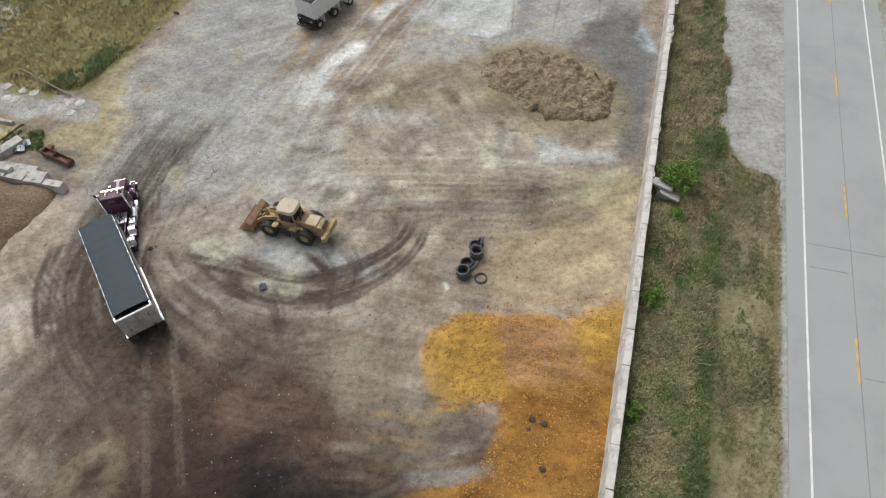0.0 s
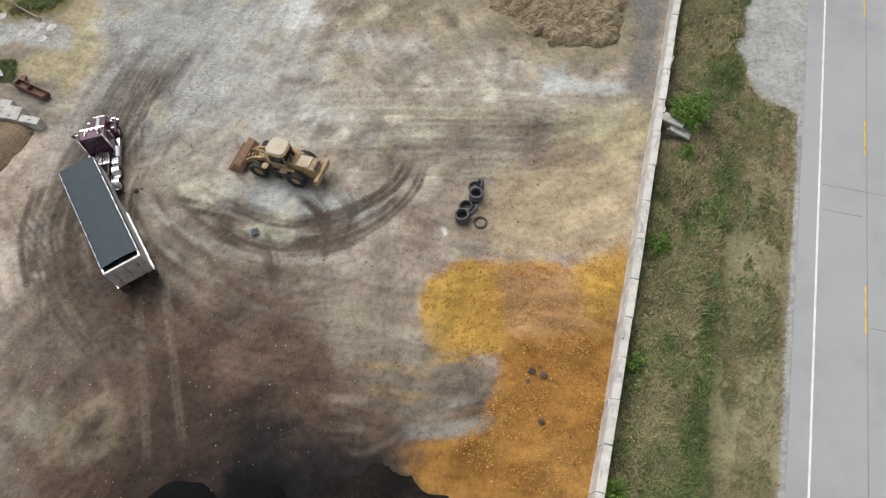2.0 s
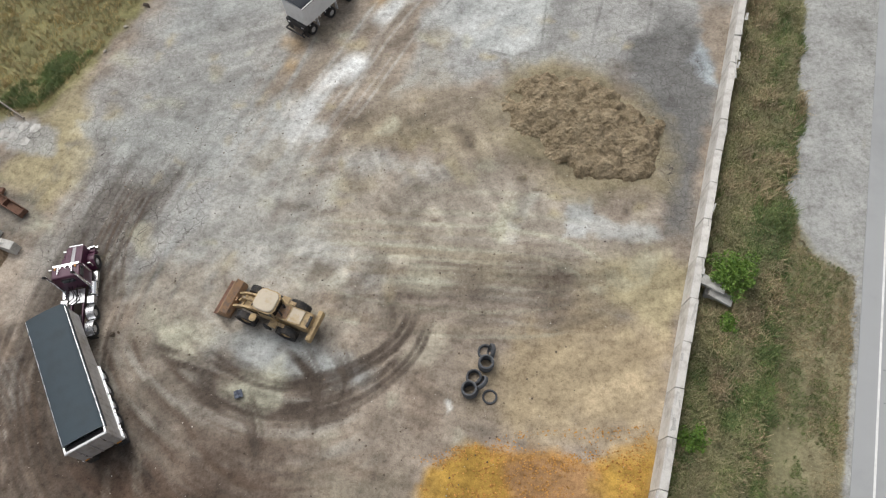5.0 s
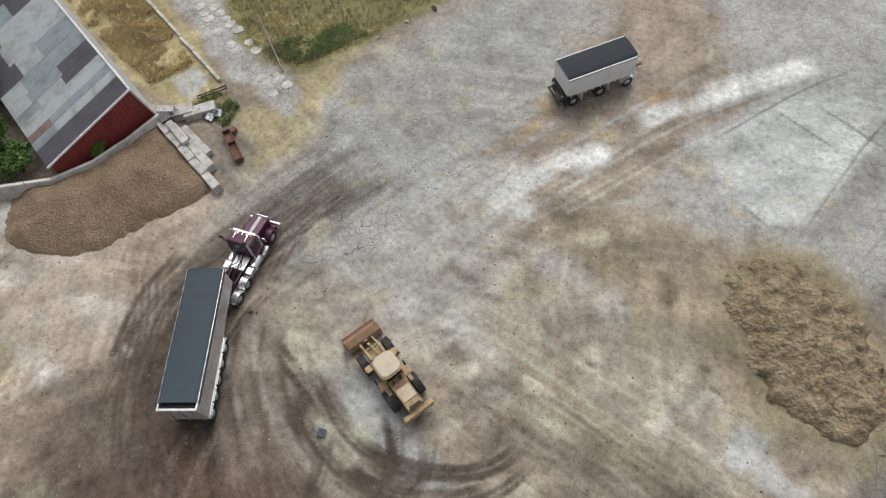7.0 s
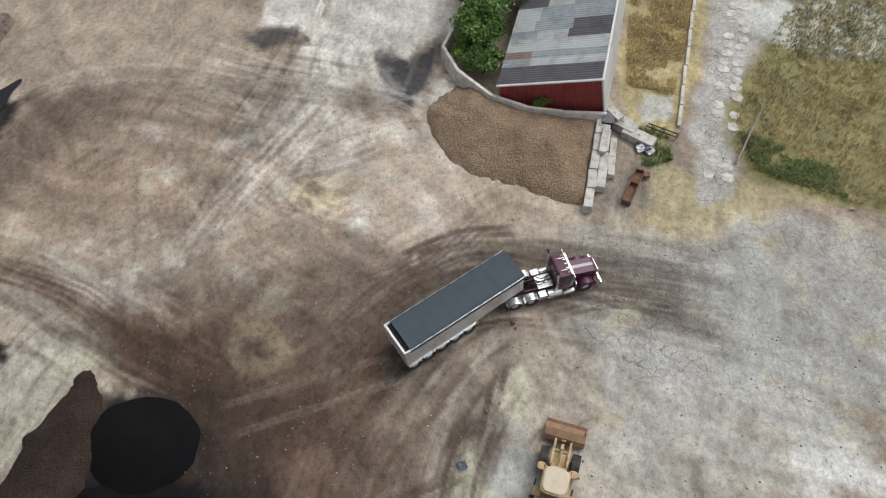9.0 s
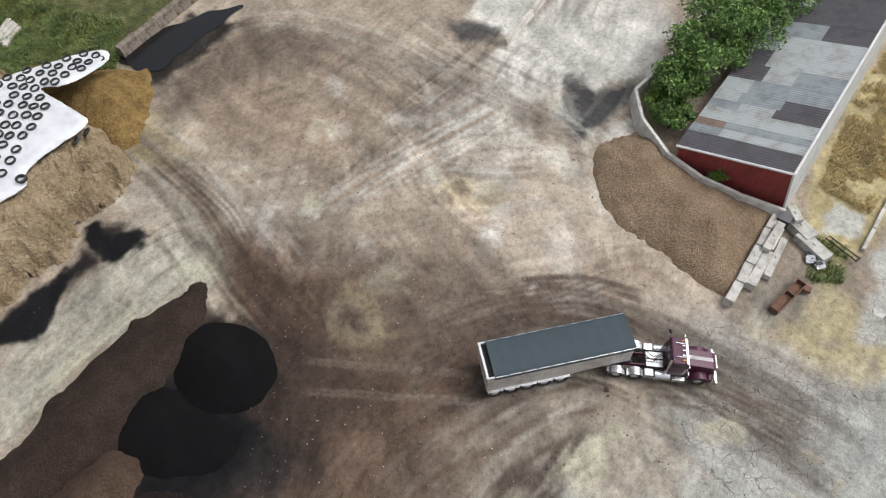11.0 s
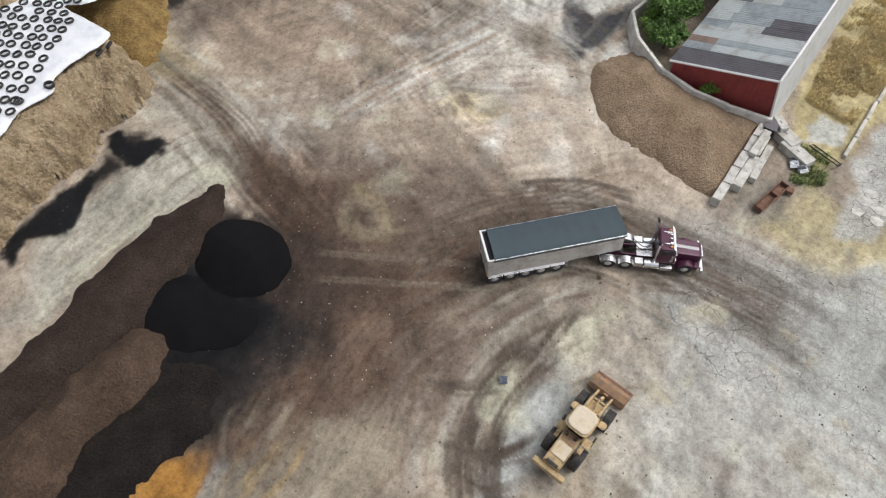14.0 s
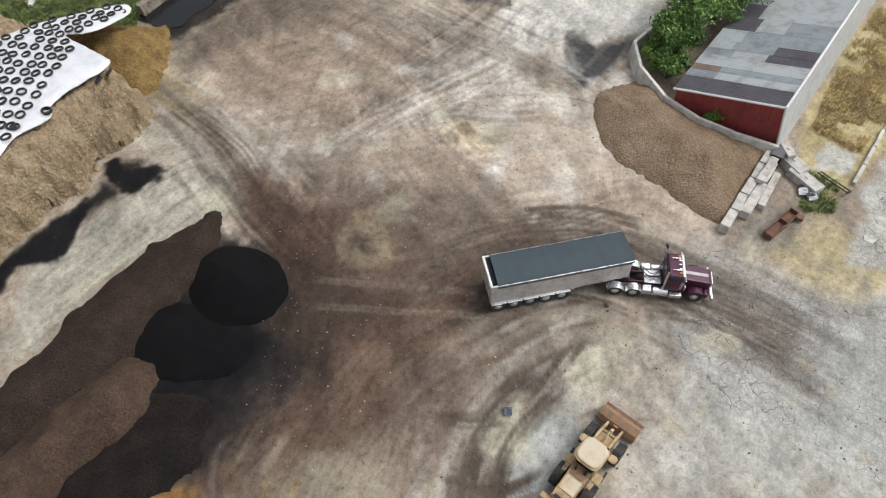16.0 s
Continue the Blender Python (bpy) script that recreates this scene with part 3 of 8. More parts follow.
traffic([(-20.0, 21.6), (-23.9, 28.1), (-25.6, 34.2), (-25.9, 41.2), (-24.2, 48.9), (-21.5, 55.1), (-18.8, 61.3)], 6, 24, 1, ('mudpad', 'paletrack'), 0.38)
traffic([(-22.9, 29.2), (-26.0, 33.4), (-26.1, 38.1), (-24.4, 44.4), (-22.9, 49.8), (-21.1, 55.2)], 5, 14, 2, ('track', 'paletrack'), 0.4)
traffic([(-31.6, -12.0), (-28.7, -1.4), (-24.0, 7.2), (-20.4, 12.9), (-17.4, 18.7)], 5, 24, 3, ('track', 'paletrack'), 0.55)
traffic([(-26.1, 13.3), (-33.1, 15.1), (-41.2, 18.1), (-48.5, 21.0), (-57.9, 22.7)], 5, 18, 4, ('track', 'paletrack'), 0.5)
traffic([(-2.1, 33.2), (-6.0, 31.7), (-10.8, 32.3), (-15.9, 35.1), (-20.9, 40.8)], 5, 20, 6, ('track', 'paletrack'), 0.55)
traffic([(-16.5, 37.9), (-11.6, 34.3), (-6.5, 33.6), (-2.4, 36.0), (-0.6, 40.4), (-2.5, 43.7)], 2.5, 4, 7, ('track', 'browntrack'), 0.5)
traffic([(-8.1, 42.5), (1.6, 43.0), (9.4, 42.2), (16.9, 42.2)], 5, 20, 8, ('browntrack', 'paletrack'), 0.4)
traffic([(-15.0, 47.3), (-11.5, 54.6), (-7.1, 62.3), (-2.6, 71.8), (2.7, 81.0)], 6, 18, 9, ('mudpad', 'lime'), 0.25)
traffic([(-24.6, 6.7), (-28.5, 13.0), (-33.9, 20.1), (-38.5, 29.5), (-38.5, 36.7)], 7, 20, 12, ('track', 'paletrack'), 0.45)
traffic([(-24.8, 28.0), (-26.2, 35.9), (-25.8, 44.2), (-24.9, 53.9)], 7, 22, 13, ('mudpad', 'paletrack'), 0.32)
traffic([(-7.6, -0.6), (-14.1, 1.3), (-21.0, 3.8), (-25.3, 7.5)], 3.5, 14, 14, ('track', 'paletrack'), 0.4)
traffic([(-51.8, 10.4), (-48.3, 19.5), (-44.0, 30.0), (-39.4, 34.7)], 6, 16, 15, ('track', 'paletrack'), 0.5)
traffic([(-67.4, 30.1), (-54.5, 27.8), (-45.1, 28.4)], 7, 22, 18, ('mudpad', 'whitepad'), 0.5)
traffic([(-70.7, 22.3), (-57.3, 19.6)], 5, 10, 19, ('mudpad', 'lime'), 0.5)
traffic([(-37.0, -5.6), (-43.0, -0.4), (-42.2, 9.8), (-36.4, 16.9)], 6, 14, 17, ('mud', 'paletrack'), 0.5)
area("umber", [(-32.1, 39.4), (-26.1, 42.3), (-16.8, 36.6), (-6.6, 32.3), (-0.9, 28.9), (0.1, 22.9), (6.3, 19.4), (-25.5, 19.5)], 3.5, 0.5)
area("umber", [(-19.2, 9.7), (-20.9, 16.0), (-25.9, 28.7), (-23.3, 35.9), (-17.2, 33.4), (-8.1, 30.8), (-1.3, 31.3), (2.1, 22.1), (-7.7, 17.8)], 3.5, 0.35)
area("umber", [(-39.4, -8.5), (-48.8, -5.0), (-49.2, 7.7), (-40.2, 15.2), (-34.1, 10.3), (-33.3, 1.6)], 3, 0.6)
area("umber", [(-50.7, 15.2), (-43.5, 26.3), (-32.3, 31.2), (-13.3, 24.1), (-21.5, 10.1)], 4, 0.15)
area("brown", [(-23.9, 24.4), (-18.9, 27.6), (-11.8, 24.0), (-8.4, 15.1), (-25.7, 15.3), (-25.6, 19.7)], 2.5, 0.92)
area("darkcrack", [(17.8, 54.4), (22.2, 61.5), (23.0, 59.6), (20.2, 50.2), (19.1, 46.5), (18.2, 47.3)], 0.9, 0.9)
area("brown", [(-25.8, 10.1), (-25.7, 18.7), (-25.1, 24.4), (-21.1, 28.8), (-16.0, 29.1), (-15.0, 23.8), (-16.5, 15.7), (-18.7, 10.7)], 2.2, 0.8)
area("brown", [(-19.1, 31.7), (-13.0, 31.6), (-8.5, 28.2), (-3.0, 25.8), (3.6, 22.2), (6.3, 19.4), (-20.0, 19.5), (-20.6, 26.0)], 3.0, 0.85)
area("brown", [(-15.7, 17.7), (-22.9, 25.0), (-22.8, 29.8), (-15.8, 29.6), (-9.6, 25.2), (-7.2, 21.2), (-7.6, 17.4)], 2.5, 0.8)
area("verydark", [(-20.8, 22.3), (-16.7, 25.9), (-11.2, 25.1), (-5.6, 22.2), (-0.5, 19.5), (-21.1, 19.5)], 2.5, 0.8)
area("verydark", [(-5.0, 10.2), (-11.2, 10.9), (-16.4, 16.4), (-16.6, 20.1), (-13.1, 21.8), (-8.4, 19.6), (-3.2, 17.3), (0.6, 13.6)], 1.5, 0.9)
area("verydark", [(-17.1, 17.6), (-11.2, 20.4), (-5.8, 18.8), (-2.8, 17.0), (1.4, 15.6), (4.9, 14.5), (-16.5, 14.8)], 1.4, 0.85)
area("grit", [(0.1, 19.3), (-3.0, 19.1), (-3.0, 21.3), (1.4, 21.8), (2.6, 20.8)], 0.8, 0.7)
area("brown", [(-18.9, 13.0), (-16.5, 18.3), (-20.0, 23.4), (-24.7, 28.6), (-23.1, 30.6), (-17.1, 27.3), (-9.8, 26.0), (-5.9, 23.6), (-5.8, 19.8), (-12.2, 19.5)], 1.8, 0.85)
area("brown", [(-24.1, 12.7), (-25.5, 20.6), (-24.5, 26.3), (-16.5, 27.4), (-13.9, 22.5), (-16.6, 13.9)], 1.6, 0.7)
area("black", [(-7.1, 8.2), (-10.3, 8.5), (-12.9, 9.6), (-15.1, 9.0), (-17.2, 10.8), (-16.8, 15.2), (-15.2, 17.7), (-12.5, 17.5), (-9.2, 16.5), (-6.3, 16.8), (-4.5, 13.8), (-5.1, 10.3)], 0.5, 0.97)
trail("black", [(-15.0, 15.6), (-15.6, 18.7), (-16.9, 20.9)], 1.0, 0.8, 1, 0.9)
trail("verydark", [(-9.0, 16.1), (-11.1, 19.1), (-14.5, 23.0)], 1.6, 0.7, 1, 0.9)
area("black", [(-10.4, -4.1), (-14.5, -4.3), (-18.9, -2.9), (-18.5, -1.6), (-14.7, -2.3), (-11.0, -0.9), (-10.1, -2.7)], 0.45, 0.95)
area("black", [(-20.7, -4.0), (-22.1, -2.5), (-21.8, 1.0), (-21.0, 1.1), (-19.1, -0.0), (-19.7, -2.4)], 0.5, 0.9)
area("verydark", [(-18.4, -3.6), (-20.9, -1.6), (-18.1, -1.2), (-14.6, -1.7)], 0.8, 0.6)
area("sand", [(5.8, 37.0), (9.7, 41.2), (16.8, 41.0), (16.6, 36.2), (15.6, 31.9), (12.6, 31.7), (9.2, 33.3), (6.9, 32.9)], 2.0, 0.8)
area("orange", [(1.4, 30.3), (5.1, 32.0), (11.2, 31.3), (15.4, 32.5), (14.4, 27.7), (13.0, 20.6), (11.2, 15.1), (8.3, 14.7), (4.9, 15.5), (0.0, 17.6), (-0.7, 18.7), (5.1, 20.0), (6.3, 23.0), (6.0, 24.6), (1.8, 24.7), (0.6, 27.7)], 0.5, 0.95)
traffic([(-0.3, 26.4), (-5.4, 25.5), (-10.6, 25.6), (-16.6, 27.5), (-21.9, 31.9), (-25.6, 37.5)], 6, 30, 5, ('browntrack', 'paletrack'), 0.6)
traffic([(-23.3, 19.5), (-20.8, 23.7), (-15.9, 25.9), (-8.2, 25.1), (1.5, 22.5), (6.4, 22.2)], 6, 24, 10, ('verydark', 'browntrack'), 0.6)
traffic([(-3.1, 21.7), (1.4, 21.2), (5.9, 22.7)], 4, 14, 16, ('track', 'paletrack'), 0.6)
area("redbrown", [(-19.0, 12.4), (-16.7, 17.2), (-19.2, 22.7), (-24.6, 28.2), (-22.7, 31.2), (-16.8, 27.9), (-10.9, 26.4), (-6.2, 24.3), (-6.6, 19.7), (-13.3, 19.8)], 1.6, 0.7)
area("redbrown", [(-24.9, 8.5), (-25.1, 15.2), (-23.9, 22.9), (-19.0, 26.8), (-14.5, 25.5), (-14.1, 19.1), (-18.0, 11.9)], 1.8, 0.75)
area("redbrown", [(-18.0, 27.9), (-12.7, 30.8), (-7.4, 28.4), (-7.7, 23.4), (-12.1, 21.6), (-17.9, 21.7)], 2.0, 0.55)
area("verydark", [(-15.9, 21.3), (-9.8, 21.5), (-2.9, 18.8), (1.4, 16.3), (1.4, 14.5), (-16.5, 14.8)], 1.8, 0.7)
area("brown", [(-29.3, 26.2), (-23.1, 27.8), (-15.5, 25.0), (-11.2, 20.1), (-14.8, 15.2), (-25.7, 15.3)], 3.0, 0.6)
area("verydark", [(-16.8, 25.0), (-9.2, 21.6), (-0.7, 17.7), (2.8, 14.9), (-20.2, 15.3), (-18.5, 20.3)], 2.2, 0.6)
area("black", [(-8.1, 8.0), (-12.9, 9.8), (-16.8, 16.1), (-15.8, 20.0), (-11.1, 19.1), (-6.0, 17.9), (-4.0, 13.6)], 1.0, 0.92)
area("straw", [(-21.4, 18.8), (-23.2, 19.2), (-22.7, 21.5), (-20.0, 22.6), (-19.0, 21.1), (-19.8, 19.8)], 0.5, 0.12)
area("mud", [(-20.7, 19.5), (-21.7, 20.3), (-20.5, 21.9), (-19.1, 21.5), (-19.3, 20.3)], 0.5, 0.85)
area("amber", [(1.2, 30.1), (5.1, 31.8), (6.3, 31.1), (6.3, 27.1), (6.4, 24.8), (3.0, 24.7), (1.0, 26.0), (0.6, 28.6)], 0.6, 0.95)
area("amber", [(12.0, 31.3), (15.3, 32.3), (14.6, 28.5), (13.2, 27.7)], 0.7, 0.9)
area("claytan", [(6.5, 31.1), (11.5, 30.9), (13.1, 26.9), (10.7, 26.1), (6.8, 25.8)], 0.5, 0.85)
area("deep", [(6.0, 24.2), (6.8, 25.6), (13.6, 25.2), (13.1, 21.3), (11.2, 17.1), (8.2, 18.5), (5.4, 19.3), (6.2, 21.5)], 0.9, 0.8)
area("claytan", [(6.4, 18.6), (10.0, 19.2), (10.7, 15.8), (8.3, 15.1)], 1.0, 0.5)
trail("amber", [(-0.1, 23.2), (3.0, 25.1), (5.3, 25.9)], 0.8, 0.6, 1, 0.9)
trail("amber", [(-6.7, 20.3), (-4.4, 19.7)], 0.7, 0.5, 1, 0.9)
area("amber", [(-6.7, 21.7), (-6.2, 21.9), (-5.6, 21.5), (-6.1, 21.1)], 0.3, 0.95)
area("amber", [(-5.2, 19.9), (-4.7, 20.2), (-4.3, 19.9), (-4.7, 19.6)], 0.3, 0.95)
trail("deep", [(-3.0, 19.9), (1.4, 19.6), (5.8, 20.3)], 1.2, 0.7, 1, 0.9)
area("straw", [(13.6, 44.9), (18.8, 45.0), (18.4, 40.7), (16.7, 39.9), (13.9, 41.7)], 0.8, 0.8)
area("cream", [(5.3, 47.9), (7.3, 50.1), (8.8, 50.6), (7.8, 48.2), (6.6, 46.8), (5.6, 46.6)], 0.4, 0.9)
area("greypatch", [(11.2, 49.5), (13.4, 48.7), (17.3, 48.0), (17.4, 46.8), (11.8, 47.0), (10.6, 46.5)], 0.4, 0.75)
area("greypatch", [(-7.3, 54.0), (-3.8, 54.7), (3.5, 52.4), (-0.8, 51.7), (-6.2, 52.5)], 1.0, 0.5)
area("straw", [(-6.9, 57.3), (1.3, 58.1), (6.3, 56.1), (5.1, 54.5), (-2.9, 55.2)], 1.2, 0.45)
area("wet", [(-14.8, 37.8), (-11.8, 39.0), (-7.3, 38.4), (-5.5, 36.6), (-9.2, 35.9), (-13.3, 36.7)], 0.8, 0.9)
area("cream", [(-18.5, 39.4), (-16.5, 39.5), (-15.6, 37.5), (-17.8, 38.2)], 0.6, 0.7)
area("whitepad", [(2.6, 35.1), (2.9, 35.2), (3.0, 34.4), (2.7, 34.0)], 0.12, 1)
area("lightrut", [(-21.3, 18.5), (-23.6, 19.0), (-22.8, 21.9), (-19.9, 23.0), (-18.7, 21.3), (-19.7, 19.5)], 0.6, 0.8)
area("straw", [(-33.9, 21.5), (-36.1, 24.2), (-35.1, 26.6), (-32.6, 26.4), (-32.1, 23.7)], 0.9, 0.7)
area("mud", [(-20.7, 19.6), (-21.5, 20.4), (-20.5, 21.8), (-19.2, 21.5), (-19.4, 20.3)], 0.4, 0.8)
area("cream", [(-24.5, 26.0), (-19.5, 23.0), (-17.9, 21.2), (-21.4, 20.5), (-24.7, 21.6)], 2.0, 0.12)
trail("lime", [(-13.9, 53.4), (-11.4, 58.0), (-8.9, 60.4)], 1.0, 0.9, 1, 0.9)
trail("lime", [(-11.0, 55.6), (-8.0, 57.3)], 1.0, 0.9, 1, 0.9)
trail("lime", [(-7.8, 61.5), (-5.6, 65.1)], 1.0, 0.9, 1, 0.9)
trail("lime", [(-5.1, 68.4), (-2.8, 72.4)], 1.0, 0.9, 1, 0.9)
trail("lime", [(-2.9, 71.0), (5.1, 81.6)], 1.0, 0.9, 1, 0.9)
trail("lime", [(-11.4, 58.0), (-9.1, 60.7)], 0.8, 0.9, 1, 0.9)
trail("lime", [(-9.2, 55.5), (-8.4, 57.5)], 0.8, 0.9, 1, 0.9)
trail("lime", [(-7.5, 61.3), (-5.7, 65.3)], 0.8, 0.9, 1, 0.9)
trail("lime", [(-5.2, 67.9), (-4.0, 70.3)], 0.8, 0.9, 1, 0.9)
trail("lime", [(-15.9, 49.1), (-11.7, 55.1)], 1.2, 0.35, 1, 0.9)
trail("rust", [(-13.7, 66.3), (-11.0, 66.6)], 1.2, 0.8, 1, 0.9)
trail("rust", [(-5.7, 70.3), (-3.3, 72.6)], 1.0, 0.6, 1, 0.9)
area("mud", [(-11.7, 49.1), (-11.0, 49.2), (-10.8, 48.7), (-11.6, 48.6)], 0.25, 0.8)
area("mud", [(0.7, 48.5), (1.4, 48.6), (1.6, 48.1), (0.9, 48.0)], 0.25, 0.8)
area("mud", [(14.8, 49.4), (15.5, 49.4), (15.5, 48.9), (14.8, 48.9)], 0.25, 0.8)
area("mud", [(10.3, 50.7), (11.0, 50.7), (11.0, 50.2), (10.3, 50.1)], 0.25, 0.8)
area("mud", [(7.5, 52.4), (8.2, 52.6), (8.3, 52.2), (7.7, 51.9)], 0.25, 0.8)
area("mud", [(8.6, 51.1), (9.2, 51.4), (9.4, 50.9), (8.8, 50.7)], 0.25, 0.8)
area("mud", [(-3.9, 58.3), (-3.2, 58.6), (-2.9, 58.1), (-3.6, 57.8)], 0.25, 0.8)
area("mud", [(-5.8, 56.3), (-5.1, 56.6), (-4.8, 56.1), (-5.5, 55.8)], 0.25, 0.8)
area("mud", [(-13.8, 54.2), (-13.0, 54.5), (-12.7, 54.0), (-13.4, 53.7)], 0.25, 0.8)
area("straw", [(4.2, 68.3), (5.5, 68.8), (5.7, 68.1), (4.5, 67.6)], 0.4, 0.8)
area("straw", [(6.8, 67.6), (8.1, 68.1), (8.3, 67.3), (7.2, 66.9)], 0.4, 0.8)
area("straw", [(9.0, 68.9), (10.3, 69.3), (10.5, 68.6), (9.4, 68.1)], 0.4, 0.8)
area("straw", [(4.6, 64.3), (5.8, 64.8), (6.1, 64.1), (4.9, 63.6)], 0.4, 0.8)
area("straw", [(-27.6, 58.5), (-26.2, 59.0), (-25.7, 58.3), (-27.0, 57.8)], 0.4, 0.8)
area("straw", [(-9.8, 52.6), (-8.6, 53.0), (-8.3, 52.4), (-9.4, 52.0)], 0.4, 0.8)
area("straw", [(-21.2, 54.3), (-19.9, 54.8), (-19.4, 54.1), (-20.6, 53.7)], 0.4, 0.8)
# second coat: pale and pink soil of the west yard, dark soil round the black mounds, slabs and smears
area("pinkpale", [(-29.3, 11.8), (-36.1, 16.5), (-43.1, 22.8), (-39.7, 29.3), (-39.9, 34.4), (-34.1, 41.5), (-30.9, 44.7), (-27.3, 39.3), (-26.0, 30.6), (-26.6, 23.6), (-26.1, 16.6)], 2.5, 0.6)
area("pinkpale", [(-33.4, -6.2), (-37.7, -1.2), (-34.5, 6.8), (-29.3, 11.8), (-27.9, 5.7), (-30.0, -1.5)], 2.0, 0.35)
area("rosebrown", [(-38.5, -4.2), (-41.8, 3.0), (-40.1, 11.2), (-37.9, 14.6), (-33.1, 12.2), (-32.1, 9.2), (-34.5, 4.4), (-35.2, -0.9)], 2.0, 0.55)
area("rosebrown", [(-29.3, 14.0), (-31.9, 19.4), (-31.9, 23.6), (-29.0, 26.7), (-26.5, 21.6), (-27.0, 17.2)], 2.0, 0.4)
area("whitepad", [(-29.0, 26.7), (-32.0, 26.7), (-34.0, 27.5), (-33.3, 28.5), (-31.0, 27.9), (-27.9, 27.6)], 0.8, 0.75)
area("whitepad", [(-34.1, 19.5), (-36.4, 21.9), (-38.6, 25.7), (-37.3, 26.4), (-34.8, 22.5)], 0.9, 0.65)
area("whitepad", [(-41.1, 16.7), (-45.9, 19.5), (-48.5, 23.3), (-47.8, 26.4), (-43.0, 25.1), (-39.5, 21.8)], 1.8, 0.5)
area("whitepad", [(-25.9, 8.0), (-26.8, 9.8), (-25.8, 11.9), (-24.6, 10.4)], 0.9, 0.5)
area("whitepad", [(-44.7, 33.7), (-47.2, 35.1), (-44.0, 37.6), (-42.8, 35.8), (-43.3, 34.2)], 0.4, 0.8)
area("cream", [(-38.3, 12.1), (-40.2, 14.1), (-38.2, 15.6), (-36.0, 13.7)], 1.0, 0.5)
area("cream", [(-20.9, 4.3), (-22.4, 6.7), (-21.5, 8.9), (-19.3, 8.0), (-19.1, 5.7)], 1.2, 0.6)
area("straw", [(-34.1, 21.7), (-35.9, 22.6), (-36.6, 25.6), (-35.2, 26.8), (-33.3, 25.6), (-32.7, 23.3)], 0.8, 0.6)
area("mud", [(-34.7, 23.0), (-35.6, 23.8), (-34.6, 24.9), (-33.5, 24.1)], 0.35, 0.85)
area("brown", [(-23.7, 7.6), (-23.7, 11.5), (-22.9, 16.6), (-19.6, 19.2), (-17.1, 19.9), (-16.2, 17.4), (-17.5, 13.2), (-20.1, 10.3)], 1.6, 0.6)
area("brown", [(-10.0, 18.8), (-14.2, 19.4), (-18.0, 24.2), (-22.1, 29.5), (-18.1, 28.7), (-13.9, 26.8), (-8.9, 26.0), (-5.5, 23.8), (-5.2, 18.3)], 1.8, 0.7)
area("umber", [(-9.6, 27.8), (-13.6, 28.7), (-17.1, 31.7), (-18.9, 35.4), (-14.6, 34.2), (-10.2, 34.1), (-7.0, 32.1), (-6.7, 29.0)], 2.2, 0.35)
area("verydark", [(-5.9, 13.8), (-8.9, 15.7), (-11.6, 17.9), (-16.6, 18.7), (-17.3, 15.9), (-16.6, 13.8), (-11.6, 12.2)], 1.6, 0.85)
area("verydark", [(0.7, 11.9), (-2.5, 14.2), (-6.3, 16.3), (-10.3, 19.6), (-7.8, 20.4), (-4.7, 19.1), (-2.3, 18.3), (1.1, 16.6), (3.5, 15.2), (5.6, 11.6)], 1.2, 0.9)
area("greystreak", [(-0.3, 19.5), (-4.0, 19.5), (-5.9, 23.6), (-6.7, 29.0), (-4.2, 30.9), (-0.6, 29.3), (2.6, 20.8)], 1.8, 0.7)
area("cream", [(-2.9, 16.6), (-3.8, 17.8), (-3.0, 19.1), (-1.5, 18.3), (0.3, 17.7), (-0.1, 16.8)], 0.8, 0.5)
area("bluegrey", [(-10.0, 35.9), (-12.6, 37.3), (-11.6, 39.1), (-7.8, 38.7), (-4.1, 37.6), (-2.6, 36.3), (-5.7, 35.1)], 1.0, 0.85)
area("cream", [(-16.4, 37.8), (-19.3, 39.1), (-19.4, 40.7), (-15.8, 40.0), (-12.6, 38.3), (-13.1, 37.5)], 1.0, 0.6)
area("pale", [(-12.0, 43.5), (-16.1, 45.7), (-15.5, 53.0), (-14.5, 58.7), (-11.0, 58.8), (-6.1, 45.8)], 3.0, 0.7)
area("slab", [(-13.8, 55.9), (-14.0, 57.5), (-13.0, 58.8), (-11.7, 58.8), (-11.9, 56.6)], 1.0, 0.6)
area("mud", [(-18.8, 39.2), (-21.0, 41.2), (-18.6, 42.5), (-15.8, 41.2), (-16.4, 40.2)], 1.4, 0.35)
area("cracked", [(-23.6, 44.3), (-26.5, 47.9), (-27.1, 51.1), (-24.5, 53.7), (-20.4, 52.7), (-16.3, 51.9), (-16.5, 49.0), (-18.2, 46.5), (-20.1, 44.2)], 0.35, 0.9)
area("finecrack", [(-24.3, 53.9), (-28.4, 56.1), (-30.2, 58.2), (-13.8, 58.7), (-14.9, 55.8), (-16.4, 52.1)], 0.35, 0.85)
area("lane", [(-3.7, -1.4), (-7.4, -1.3), (-10.8, 0.8), (-16.3, -2.2), (-18.8, 1.2), (-19.3, 6.4), (-15.4, 5.7), (-11.9, 3.8), (-8.3, 2.8), (-5.0, 2.2), (-1.5, 0.5)], 1.0, 0.6)
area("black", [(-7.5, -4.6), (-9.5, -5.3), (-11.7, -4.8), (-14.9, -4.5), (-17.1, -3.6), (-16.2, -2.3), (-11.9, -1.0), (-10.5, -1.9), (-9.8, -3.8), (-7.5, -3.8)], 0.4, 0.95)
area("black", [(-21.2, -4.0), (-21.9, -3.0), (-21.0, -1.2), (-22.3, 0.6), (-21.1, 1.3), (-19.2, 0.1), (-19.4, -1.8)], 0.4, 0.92)
